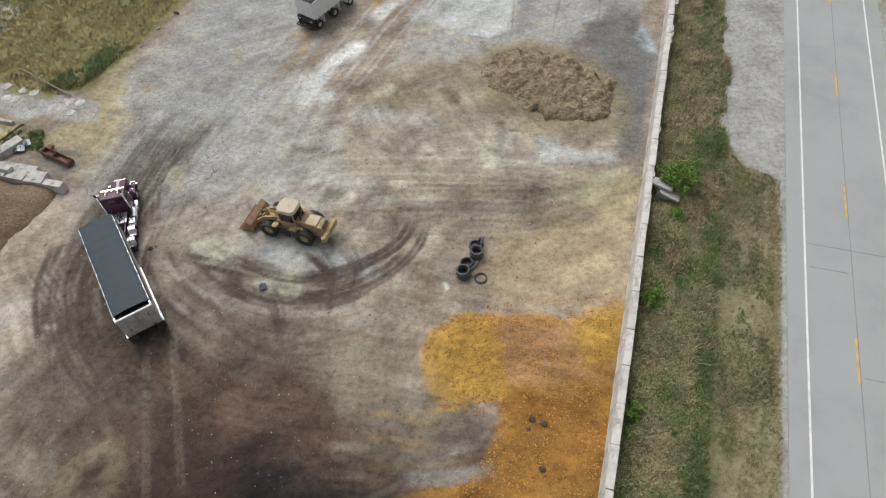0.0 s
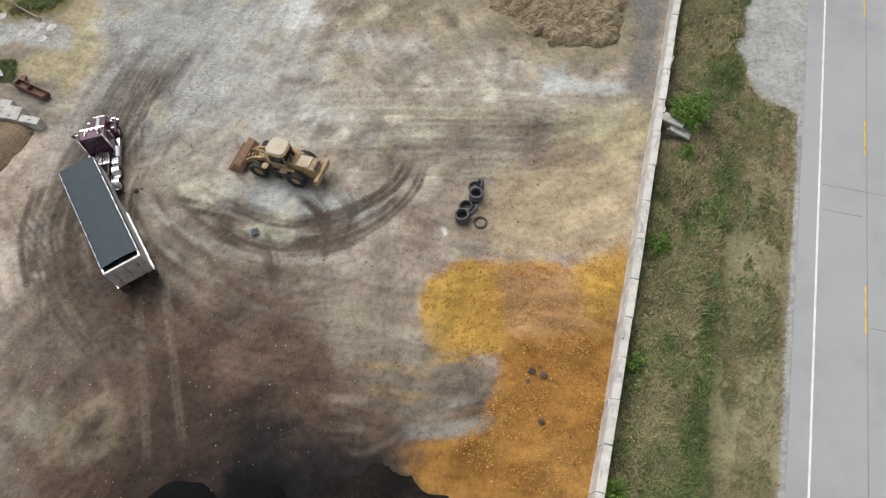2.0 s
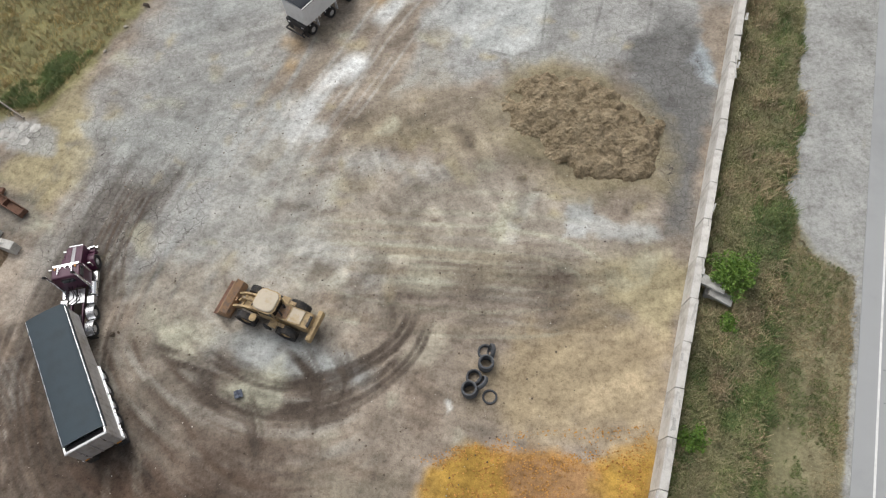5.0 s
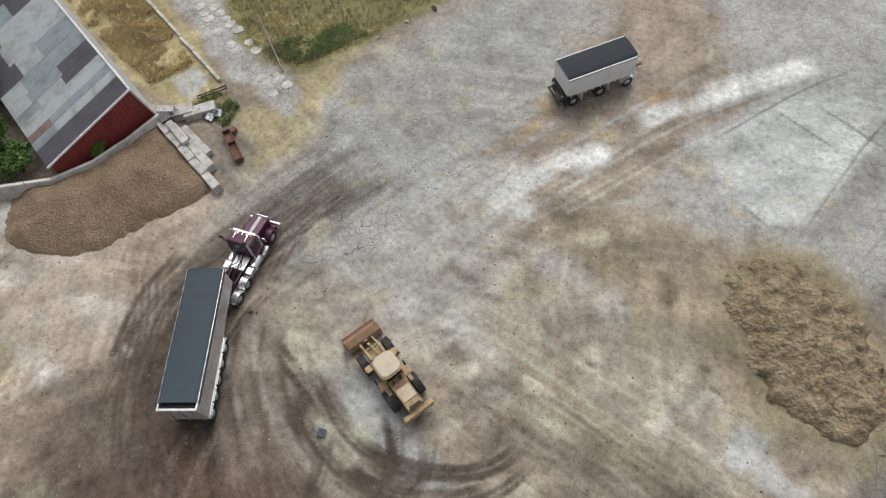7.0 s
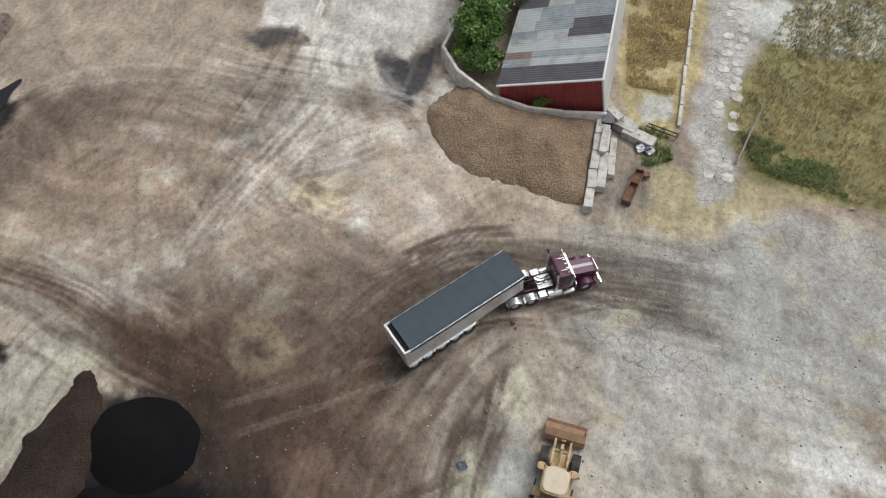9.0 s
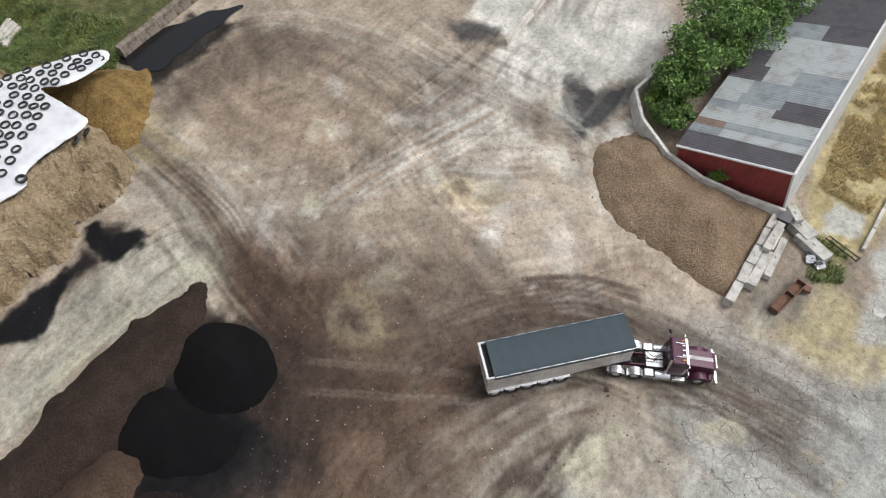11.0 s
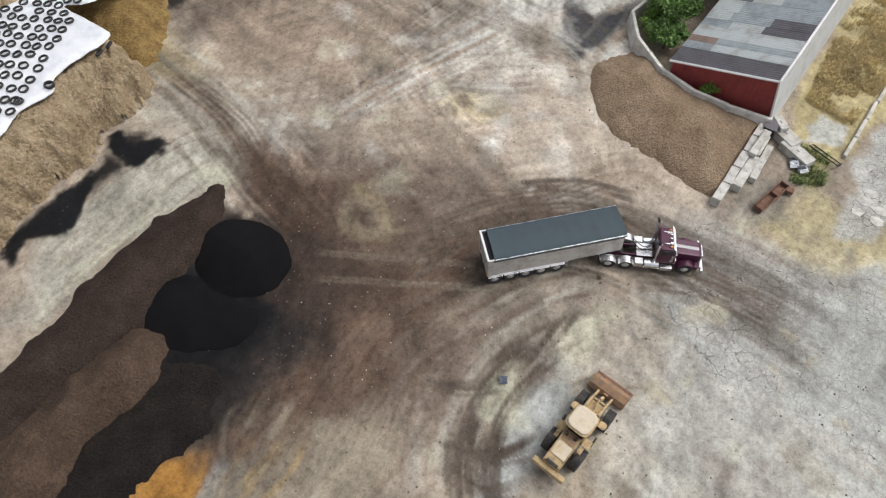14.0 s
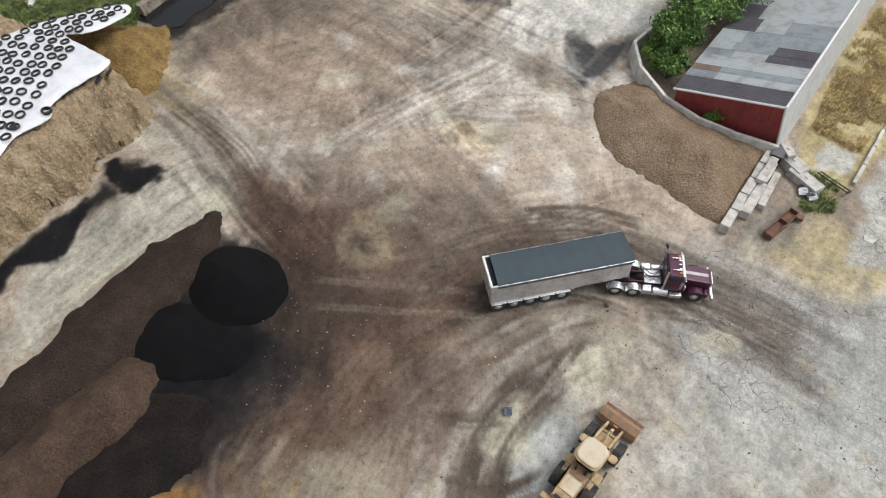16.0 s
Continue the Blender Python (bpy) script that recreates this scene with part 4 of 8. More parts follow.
traffic([(-3.3, 24.3), (-9.2, 24.1), (-14.3, 25.3), (-19.3, 27.8), (-22.6, 31.7)], 4.5, 26, 31, ('browntrack', 'umber'), 0.6)
traffic([(-2.8, 35.2), (-6.3, 34.5), (-10.4, 34.8), (-15.0, 36.6), (-18.1, 38.6)], 2.6, 12, 32, ('browntrack', 'paletrack'), 0.6)
traffic([(-30.5, -7.4), (-29.7, -0.1), (-25.5, 7.1), (-21.8, 13.5), (-18.5, 19.2)], 3.2, 22, 33, ('greystreak', 'paletrack'), 0.55)
traffic([(-28.1, 12.4), (-34.5, 16.1), (-40.6, 20.3), (-46.1, 24.1)], 2.4, 14, 34, ('rosebrown', 'whitepad'), 0.55)
traffic([(-20.9, 22.9), (-24.2, 28.8), (-28.0, 34.6), (-31.5, 39.3), (-30.1, 42.3)], 4.0, 22, 35, ('rosebrown', 'pinkpale'), 0.5)
traffic([(-22.5, 41.2), (-23.6, 45.6), (-22.8, 50.4), (-21.4, 55.4)], 4.0, 16, 36, ('mudpad', 'paletrack'), 0.4)
traffic([(-2.1, 1.0), (-8.0, 2.0), (-13.6, 3.7), (-17.8, 5.7)], 2.4, 10, 37, ('greystreak', 'cream'), 0.5)
traffic([(2.1, 20.9), (-1.4, 21.3), (-4.8, 21.6)], 3.5, 12, 38, ('umber', 'amber'), 0.5)
area("slab", [(0.5, 69.4), (2.9, 75.3), (7.7, 80.9), (10.9, 78.9), (11.2, 73.7), (9.4, 66.0), (7.5, 64.3), (3.2, 65.9)], 0.5, 0.75)
area("darkcrack", [(17.0, 61.8), (20.2, 69.2), (23.0, 67.9), (23.5, 59.6), (20.8, 53.0), (19.6, 50.9), (18.8, 55.8)], 0.9, 0.65)
area("whitepad", [(6.3, 47.5), (7.6, 50.3), (9.0, 50.8), (8.3, 48.8), (7.0, 46.7), (5.9, 46.8)], 0.4, 0.6)
area("greypatch", [(10.8, 46.8), (11.2, 49.4), (12.5, 50.2), (12.9, 48.3), (12.1, 46.4)], 0.3, 0.8)
area("straw", [(11.7, 42.8), (13.0, 45.5), (16.4, 45.9), (19.0, 44.6), (18.7, 41.6), (14.3, 40.1)], 1.4, 0.55)
area("bluegrey", [(-14.3, 37.5), (-13.8, 39.0), (-8.0, 37.6), (-4.9, 37.9), (-5.0, 36.3), (-8.7, 35.5), (-12.4, 36.2)], 0.8, 0.7)
area("tancrust", [(-8.1, 55.7), (-3.8, 59.2), (-0.4, 65.4), (2.8, 61.7), (6.1, 60.6), (8.5, 55.3), (4.8, 53.6), (0.4, 54.2), (-4.3, 55.3)], 1.6, 0.45)
traffic([(-14.8, 46.9), (-7.8, 45.3), (0.9, 44.3), (8.7, 43.7), (12.5, 42.7)], 5, 22, 41, ('tancrust', 'cream'), 0.5)
traffic([(-21.9, 37.1), (-20.8, 45.4), (-17.6, 52.8), (-14.0, 60.8), (-11.8, 68.5)], 5, 22, 42, ('mudpad', 'bluegrey'), 0.35)
area("brown", [(-23.3, 18.5), (-17.6, 18.1), (-16.6, 22.6), (-10.6, 24.0), (-6.1, 21.5), (-5.5, 15.0), (-23.5, 15.3)], 2.0, 0.7)
area("verydark", [(-16.5, 21.8), (-11.1, 22.0), (-4.5, 20.3), (1.4, 17.7), (2.1, 14.9), (-15.5, 15.2)], 2.2, 0.6)
area("cream", [(-3.1, 19.2), (-1.8, 18.8), (0.0, 16.7), (0.9, 14.9), (-0.7, 15.3), (-2.5, 17.7)], 0.6, 0.5)
area("orange", [(-0.8, 18.8), (2.9, 19.8), (5.8, 20.5), (6.9, 23.5), (13.6, 24.9), (12.9, 21.0), (11.3, 14.7), (3.8, 14.9), (1.1, 16.6)], 0.5, 0.85)
area("deep", [(-0.0, 18.0), (3.6, 19.4), (8.3, 19.3), (8.3, 15.5), (4.5, 15.2), (1.4, 16.6)], 0.9, 0.6)
area("deep", [(6.7, 23.1), (9.1, 24.7), (13.0, 23.3), (12.1, 18.9), (8.6, 18.9), (6.2, 20.1)], 0.8, 0.55)
area("amber", [(1.4, 29.6), (3.9, 32.1), (6.3, 31.3), (6.5, 26.8), (5.6, 24.8), (2.6, 24.8)], 0.6, 0.6)
area("amber", [(11.6, 29.3), (12.0, 31.3), (15.0, 32.4), (14.9, 30.1), (12.8, 27.3)], 0.5, 0.7)
traffic([(-3.1, 21.4), (0.7, 22.1), (5.9, 22.7)], 3.0, 14, 43, ('umber', 'greystreak'), 0.5)
traffic([(-27.1, 34.6), (-24.4, 29.6), (-21.0, 26.0), (-17.4, 24.2)], 2.4, 14, 44, ('track', 'browntrack'), 0.6)
area("manurefoot", [(5.4, 58.2), (6.6, 63.0), (11.0, 64.0), (15.0, 62.8), (18.6, 58.8), (19.6, 55.0), (18.0, 50.8), (14.0, 49.8), (9.8, 51.6), (7.0, 54.4)], 1.4, 0.85)
area("umber", [(-29.9, 28.0), (-25.3, 29.7), (-18.9, 27.6), (-12.0, 25.7), (-11.4, 21.6), (-15.1, 15.2), (-25.7, 15.3)], 2.0, 0.7)
area("umber", [(-26.4, 33.6), (-18.6, 34.2), (-10.2, 30.1), (-6.5, 25.5), (-16.6, 24.2), (-23.5, 27.8)], 2.0, 0.4)
area("brown", [(-13.7, 25.7), (-6.5, 26.0), (-0.9, 23.3), (0.7, 19.8), (-4.3, 17.8), (-11.0, 18.6), (-16.2, 22.5)], 1.8, 0.6)
area("brown", [(-23.8, 8.1), (-23.8, 11.9), (-22.7, 16.1), (-19.5, 18.7), (-16.8, 19.1), (-16.8, 16.1), (-18.0, 13.0), (-20.7, 10.2)], 1.2, 0.7)
area("brown", [(-9.7, 18.0), (-13.3, 19.8), (-17.3, 20.7), (-22.8, 29.8), (-19.4, 29.6), (-15.0, 27.3), (-9.6, 26.5), (-6.1, 25.2), (-5.2, 18.3)], 1.5, 0.75)
area("verydark", [(-4.6, 14.2), (-7.2, 11.1), (-10.9, 16.0), (-18.0, 14.5), (-17.1, 19.9), (-13.6, 20.6), (-10.0, 20.2), (-6.1, 18.2)], 1.6, 0.8)
area("black", [(-5.7, 12.1), (-12.2, 13.8), (-17.5, 14.8), (-16.5, 18.3), (-13.9, 18.6), (-9.3, 16.9), (-6.0, 15.6)], 1.2, 0.75)
area("mud", [(-37.1, -8.7), (-46.4, -5.7), (-50.3, 0.0), (-47.6, 4.7), (-42.8, 4.3), (-38.8, -2.6), (-34.3, -4.4)], 1.8, 0.7)
area("black", [(-38.9, -13.4), (-47.8, -10.8), (-47.7, -5.7), (-45.2, -5.7), (-37.1, -8.2)], 0.6, 0.9)
area("rosebrown", [(-35.7, -4.0), (-45.7, 3.1), (-44.9, 12.6), (-39.0, 16.6), (-33.8, 8.9), (-30.7, 1.8)], 2.0, 0.5)
area("umber", [(-29.1, 6.2), (-32.5, 12.5), (-28.2, 17.9), (-22.9, 17.8), (-22.0, 12.6)], 1.6, 0.5)
area("straw", [(-39.3, -18.0), (-38.9, -11.0), (-34.0, -5.9), (-31.4, -9.6), (-33.3, -14.2)], 1.0, 0.4)
area("amber", [(-4.4, 19.4), (-5.3, 19.6), (-5.1, 20.2), (-4.2, 20.1)], 0.2, 0.9)
area("amber", [(-5.9, 21.2), (-6.8, 21.4), (-6.6, 21.9), (-5.6, 21.8)], 0.2, 0.9)
area("whitepad", [(-57.0, 22.1), (-60.2, 32.0), (-60.7, 36.0), (-53.0, 35.1), (-50.3, 27.9), (-51.2, 23.3)], 1.0, 0.7)
trail("track", [(-19.0, 38.2), (-14.2, 36.7), (-10.0, 35.8), (-6.6, 35.9), (-3.3, 37.1), (-1.0, 39.0), (0.1, 41.4)], 0.3, 0.95, 2, 0.6)
trail("track", [(-15.5, 35.3), (-12.1, 34.3), (-8.6, 33.8), (-4.8, 34.5), (-2.1, 36.0), (-0.1, 38.0)], 0.34, 0.95, 2, 0.6)
trail("track", [(-9.5, 38.6), (-7.2, 36.6), (-6.3, 34.4), (-6.3, 31.9)], 0.35, 0.95, 1, 0.6)
trail("track", [(-6.0, 38.5), (-4.5, 36.2), (-4.4, 34.6)], 0.3, 0.95, 1, 0.6)
trail("track", [(-11.6, 34.5), (-10.2, 32.3), (-9.4, 29.7)], 0.35, 0.95, 1, 0.6)
trail("track", [(-26.5, 41.5), (-27.5, 37.1), (-26.6, 32.6), (-25.2, 29.3)], 0.3, 0.95, 2, 0.6)
trail("track", [(-24.5, 41.1), (-25.8, 36.7), (-24.9, 32.0), (-23.0, 28.5), (-19.9, 25.7)], 0.32, 0.95, 2, 0.6)
trail("track", [(-23.2, 39.3), (-23.8, 35.7), (-22.8, 31.9), (-20.7, 29.3), (-17.5, 27.3), (-14.1, 26.5)], 0.32, 0.95, 2, 0.6)
trail("track", [(-19.9, 33.4), (-18.0, 30.4), (-15.2, 28.3), (-11.5, 27.4)], 0.28, 0.95, 2, 0.6)
trail("track", [(-29.6, 40.3), (-29.5, 35.4), (-27.4, 30.1)], 0.3, 0.95, 2, 0.6)
trail("track", [(-22.9, 29.2), (-26.0, 33.4), (-26.1, 38.1), (-24.4, 44.4), (-22.9, 49.8), (-21.1, 55.2)], 0.5, 0.5, 5, 1.1)
trail("track", [(-26.0, 32.6), (-23.8, 29.2), (-20.7, 26.4), (-16.4, 24.4)], 0.5, 0.55, 4, 0.8)
trail("track", [(-20.8, 35.3), (-21.2, 31.7), (-19.2, 28.3), (-15.2, 26.3), (-11.4, 26.3)], 0.5, 0.5, 3, 0.9)
trail("track", [(-4.8, 42.7), (1.6, 42.6), (9.4, 41.8), (15.0, 42.1)], 0.8, 0.3, 3, 1.5)
trail("track", [(-25.6, 32.4), (-26.4, 37.5), (-25.9, 43.2), (-23.9, 49.3), (-21.5, 55.1)], 0.5, 0.5, 5, 1.0)
trail("track", [(-24.8, 28.0), (-26.8, 33.7), (-26.0, 40.2), (-25.7, 46.2), (-25.4, 52.1)], 0.5, 0.4, 4, 1.0)
trail("track", [(-30.8, -8.9), (-28.7, -1.4), (-24.5, 6.9), (-20.5, 13.3)], 0.6, 0.5, 5, 0.9)
trail("track", [(-28.0, 13.4), (-37.6, 16.3), (-44.9, 20.1)], 0.7, 0.4, 3, 1.2)
trail("track", [(-48.3, 13.0), (-46.3, 21.8), (-45.1, 27.5)], 0.5, 0.5, 3, 0.8)
trail("track", [(-6.6, 26.6), (-12.8, 26.4), (-19.8, 29.0), (-25.3, 35.4)], 0.55, 0.5, 6, 0.8)
trail("track", [(-3.2, 35.0), (-6.2, 34.3), (-9.7, 35.1), (-14.9, 37.4)], 0.5, 0.7, 2, 1.6)
trail("track", [(-36.0, 19.7), (-37.8, 26.7), (-39.6, 30.1)], 0.4, 0.5, 2, 0.8)
trail("track", [(0.6, 29.5), (2.6, 29.2)], 0.8, 0.6, 1, 0.9)
trail("track", [(0.8, 28.1), (2.4, 27.4)], 0.7, 0.6, 1, 0.9)
trail("track", [(-2.3, 21.3), (2.2, 21.2), (5.9, 22.3)], 0.5, 0.6, 3, 1.1)
trail("treadgrey", [(-1.5, 20.0), (2.2, 19.9), (5.8, 20.3)], 0.6, 0.8, 1, 0.9)
trail("black", [(-16.1, 15.5), (-16.0, 18.5), (-14.9, 19.8)], 1.2, 0.8, 1, 0.9)
trail("pinkpale", [(-15.9, 16.4), (-17.0, 19.9), (-18.1, 24.1), (-19.0, 28.0)], 0.16, 0.45, 2, 0.3)
trail("pinkpale", [(-14.3, 18.7), (-14.9, 20.9), (-15.4, 23.0)], 0.16, 0.45, 2, 0.3)
trail("track", [(-2.9, 35.5), (-5.4, 34.3), (-8.4, 33.9), (-11.7, 34.8), (-14.9, 36.2)], 0.28, 0.9, 2, 0.5)
trail("track", [(-3.7, 36.6), (-6.4, 35.7), (-9.8, 35.4), (-12.2, 36.2)], 0.28, 0.9, 2, 0.5)
trail("track", [(-5.5, 33.4), (-6.7, 36.1), (-8.9, 38.4)], 0.22, 0.8, 1, 0.5)
trail("lime", [(-12.1, 54.7), (-10.1, 58.4), (-8.2, 62.5), (-5.8, 65.7)], 0.9, 0.8, 1, 0.9)
trail("lime", [(-5.1, 68.4), (-2.8, 72.7)], 0.8, 0.9, 1, 0.9)
trail("lime", [(-2.5, 73.2), (1.4, 77.7), (5.1, 81.6)], 1.0, 0.75, 1, 0.9)
trail("lime", [(-9.2, 55.9), (-7.8, 57.4)], 0.7, 0.9, 1, 0.9)
trail("lime", [(-14.4, 53.5), (-11.9, 55.6)], 0.8, 0.6, 1, 0.9)
trail("rust", [(-12.6, 62.5), (-11.9, 65.2)], 0.6, 0.7, 1, 0.9)
trail("rust", [(-5.2, 70.4), (-3.7, 73.2)], 0.8, 0.5, 1, 0.9)
trail("rust", [(-13.9, 67.2), (-12.0, 66.1)], 0.8, 0.8, 1, 0.9)
trail("greystreak", [(-0.8, 20.1), (2.9, 20.0), (6.0, 20.5)], 0.5, 0.7, 1, 0.9)
trail("umber", [(0.6, 23.1), (3.7, 23.2), (6.7, 22.9)], 0.7, 0.6, 2, 0.9)
trail("lightrut", [(-19.7, 30.4), (-18.2, 25.0), (-16.4, 18.0)], 0.2, 0.8, 2, 0.28)
trail("lightrut", [(-18.0, 31.8), (-16.8, 27.6), (-15.3, 22.5), (-14.3, 19.1)], 0.2, 0.8, 2, 0.28)
# dark soil round the black mounds and the brown fan that leads off it
area("brown", [(-24.2, 7.3), (-23.4, 12.6), (-22.0, 17.5), (-18.0, 20.9), (-19.3, 24.6), (-23.0, 29.7), (-20.0, 29.8), (-15.3, 28.0), (-10.2, 27.1), (-5.6, 26.2), (-3.6, 23.1), (-4.3, 19.3), (-5.8, 17.5), (-10.3, 19.6), (-14.9, 20.0), (-18.0, 14.5), (-20.1, 10.3)], 1.3, 0.85)
area("straw", [(-20.0, 18.7), (-23.4, 18.9), (-22.3, 21.9), (-19.8, 23.0), (-18.5, 21.6), (-18.7, 19.8)], 0.7, 0.6)
area("mud", [(-20.2, 20.1), (-21.5, 20.3), (-21.1, 21.9), (-19.9, 22.0), (-19.4, 21.0)], 0.4, 0.85)
area("brown", [(-22.7, 14.0), (-23.1, 18.3), (-17.6, 18.2), (-16.9, 22.2), (-11.9, 24.9), (-4.8, 24.6), (-0.8, 20.6), (0.1, 13.7)], 1.2, 0.8)
area("verydark", [(-16.6, 20.6), (-10.3, 21.6), (-4.5, 20.0), (-0.7, 17.0), (0.8, 13.7), (-15.9, 13.9)], 1.5, 0.75)
traffic([(-23.3, 8.4), (-20.2, 12.3), (-17.9, 17.5), (-17.5, 22.6), (-18.9, 26.6)], 4.0, 30, 51, ('redbrown', 'verydark'), 0.45)
traffic([(-4.8, 21.6), (-9.4, 22.3), (-14.2, 23.6), (-18.4, 26.8), (-22.1, 30.9)], 4.5, 30, 52, ('redbrown', 'verydark'), 0.45)
traffic([(-3.5, 24.8), (-8.9, 26.0), (-14.4, 28.4), (-19.0, 32.8)], 4.0, 16, 53, ('browntrack', 'umber'), 0.6)
traffic([(1.4, 21.8), (-2.5, 22.0), (-6.0, 22.7)], 4.5, 18, 54, ('umber', 'greystreak'), 0.6)
traffic([(-37.9, 12.2), (-33.5, 17.6), (-28.9, 22.7), (-27.1, 30.2)], 6.0, 24, 55, ('rosebrown', 'pinkpale'), 0.5)
traffic([(-36.9, -6.5), (-33.4, 1.4), (-38.0, 7.4), (-43.4, 13.4)], 5.0, 20, 56, ('rosebrown', 'mud'), 0.45)
area("umber", [(-30.2, 28.9), (-24.0, 29.6), (-18.5, 25.9), (-15.2, 23.3), (-16.1, 18.0), (-23.2, 18.2), (-23.3, 14.7), (-25.5, 14.7)], 1.6, 0.7)
area("umber", [(-25.2, 13.9), (-25.7, 20.9), (-25.3, 27.0), (-23.0, 28.8), (-19.0, 23.8), (-18.8, 20.0), (-22.0, 17.5)], 1.8, 0.45)
area("sand", [(4.4, 37.9), (12.0, 39.2), (16.5, 39.0), (15.5, 32.9), (11.2, 31.6), (6.4, 33.2), (4.3, 34.3)], 1.5, 0.55)
area("brown", [(-23.7, 11.5), (-24.7, 18.3), (-23.4, 21.4), (-19.0, 23.8), (-22.8, 29.8), (-18.1, 28.7), (-12.8, 26.4), (-8.0, 25.9), (-4.8, 24.1), (-5.2, 20.5), (-10.8, 21.1), (-15.5, 21.6), (-19.9, 16.6)], 2.0, 0.55)
area("greypatch", [(-12.0, 43.5), (-17.5, 44.7), (-20.8, 48.7), (-16.2, 52.9), (-16.7, 58.6), (-11.0, 58.8), (-5.5, 44.3)], 3.0, 0.45)
area("bluegrey", [(-18.0, 53.7), (-14.7, 62.5), (-12.1, 72.6), (-23.3, 72.5), (-24.1, 64.4), (-27.1, 55.1), (-22.0, 52.5)], 2.5, 0.5)
area("verydark", [(-4.1, 10.3), (-10.2, 6.6), (-15.2, 8.4), (-18.5, 13.7), (-17.6, 21.5), (-14.2, 23.6), (-9.4, 22.3), (-5.9, 20.1), (-2.5, 17.7), (-1.0, 14.7)], 2.2, 0.9)
area("straw", [(-19.8, 18.8), (-23.3, 18.7), (-22.6, 21.8), (-20.2, 23.3), (-18.5, 22.1), (-18.5, 20.0)], 0.7, 0.6)
area("mud", [(-20.1, 20.2), (-21.5, 20.3), (-21.2, 21.8), (-19.9, 22.0), (-19.3, 21.0)], 0.4, 0.85)
area("black", [(-5.1, 10.5), (-9.8, 8.4), (-14.1, 11.7), (-17.2, 14.9), (-16.3, 19.3), (-12.3, 19.9), (-7.2, 17.6), (-4.4, 14.8)], 1.4, 0.95)
trail("lightrut", [(-19.7, 30.4), (-18.2, 25.0), (-16.4, 18.0)], 0.16, 0.6, 2, 0.3)
trail("lightrut", [(-18.0, 31.8), (-16.8, 27.6), (-15.3, 22.5), (-14.3, 19.1)], 0.16, 0.6, 2, 0.3)
area("lightrut", [(-22.4, 19.2), (-21.8, 21.5), (-19.6, 22.6), (-18.5, 21.2), (-19.3, 19.2), (-21.3, 18.1)], 0.6, 0.7)
area("mud", [(-21.5, 20.3), (-20.6, 21.9), (-19.4, 21.4), (-19.8, 20.3), (-20.8, 19.8)], 0.4, 0.8)
# joints and stains of the concrete slabs
area("wet", [(10.9, 78.9), (14.5, 83.4), (22.2, 82.0), (22.7, 73.4), (14.5, 75.3), (12.8, 71.7)], 1.2, 0.3)
trail("darkcrack", [(14.0, 84.0), (11.2, 77.0), (9.5, 65.4)], 0.13, 0.7, 1, 0.5)
trail("darkcrack", [(5.4, 77.4), (11.8, 75.5), (17.4, 73.0), (22.9, 71.1)], 0.13, 0.7, 1, 0.5)
trail("darkcrack", [(0.5, 69.4), (4.8, 77.9), (7.9, 82.4)], 0.13, 0.7, 1, 0.5)
trail("darkcrack", [(18.2, 83.0), (16.0, 74.4), (13.7, 65.1)], 0.13, 0.7, 1, 0.5)
trail("darkcrack", [(14.9, 80.0), (19.5, 78.0), (22.5, 76.9)], 0.13, 0.7, 1, 0.5)
trail("darkcrack", [(22.2, 83.4), (20.2, 74.4), (18.5, 66.5)], 0.13, 0.7, 1, 0.5)
trail("darkcrack", [(2.9, 75.3), (9.4, 73.5)], 0.13, 0.7, 1, 0.5)
trail("darkcrack", [(3.7, 65.7), (7.5, 64.3)], 0.13, 0.7, 1, 0.5)
# spots of chaff, damp, chalk and dropped soil
spots = random.Random(77)


def spatter(x0, x1, y0, y1, count, tones, lo, hi, amount):
    for _ in range(count):
        cx, cy, r, turn = spots.uniform(x0, x1), spots.uniform(y0, y1), lo + (hi - lo) * spots.random() ** 2, spots.uniform(0, 3.14)
        ring = []
        for k in range(8):
            a, q = k * math.pi / 4, r * spots.uniform(0.55, 1.2)
            u, v = q * 1.7 * math.cos(a), q * math.sin(a)
            ring.append((cx + u * math.cos(turn) - v * math.sin(turn), cy + u * math.sin(turn) + v * math.cos(turn)))
        area(spots.choice(tones), ring, 0.3 + 0.25 * r, amount * spots.uniform(0.5, 1.1))


spatter(-16, 17, 42, 68, 110, ("straw", "mud", "tancrust", "cream", "umber"), 0.2, 1.1, 0.6)
spatter(-30, -14, 44, 68, 40, ("straw", "cream", "mudpad"), 0.2, 0.9, 0.6)
spatter(-14, 4, 30, 44, 45, ("umber", "cream", "mud", "rosebrown"), 0.2, 1.2, 0.5)
spatter(-48, -22, 4, 40, 120, ("rosebrown", "mud", "whitepad", "cream", "umber"), 0.3, 1.6, 0.45)
area("brown", [(-27.1, 24.5), (-21.0, 26.0), (-11.8, 24.0), (-11.1, 19.4), (-15.0, 14.6), (-24.7, 14.7)], 1.8, 0.45)
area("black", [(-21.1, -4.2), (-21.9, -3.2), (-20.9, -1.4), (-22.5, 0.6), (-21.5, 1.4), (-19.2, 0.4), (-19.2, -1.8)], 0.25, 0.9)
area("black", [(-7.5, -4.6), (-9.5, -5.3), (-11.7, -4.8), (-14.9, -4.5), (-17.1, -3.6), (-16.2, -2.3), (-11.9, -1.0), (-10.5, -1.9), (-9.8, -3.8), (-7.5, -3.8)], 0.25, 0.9)
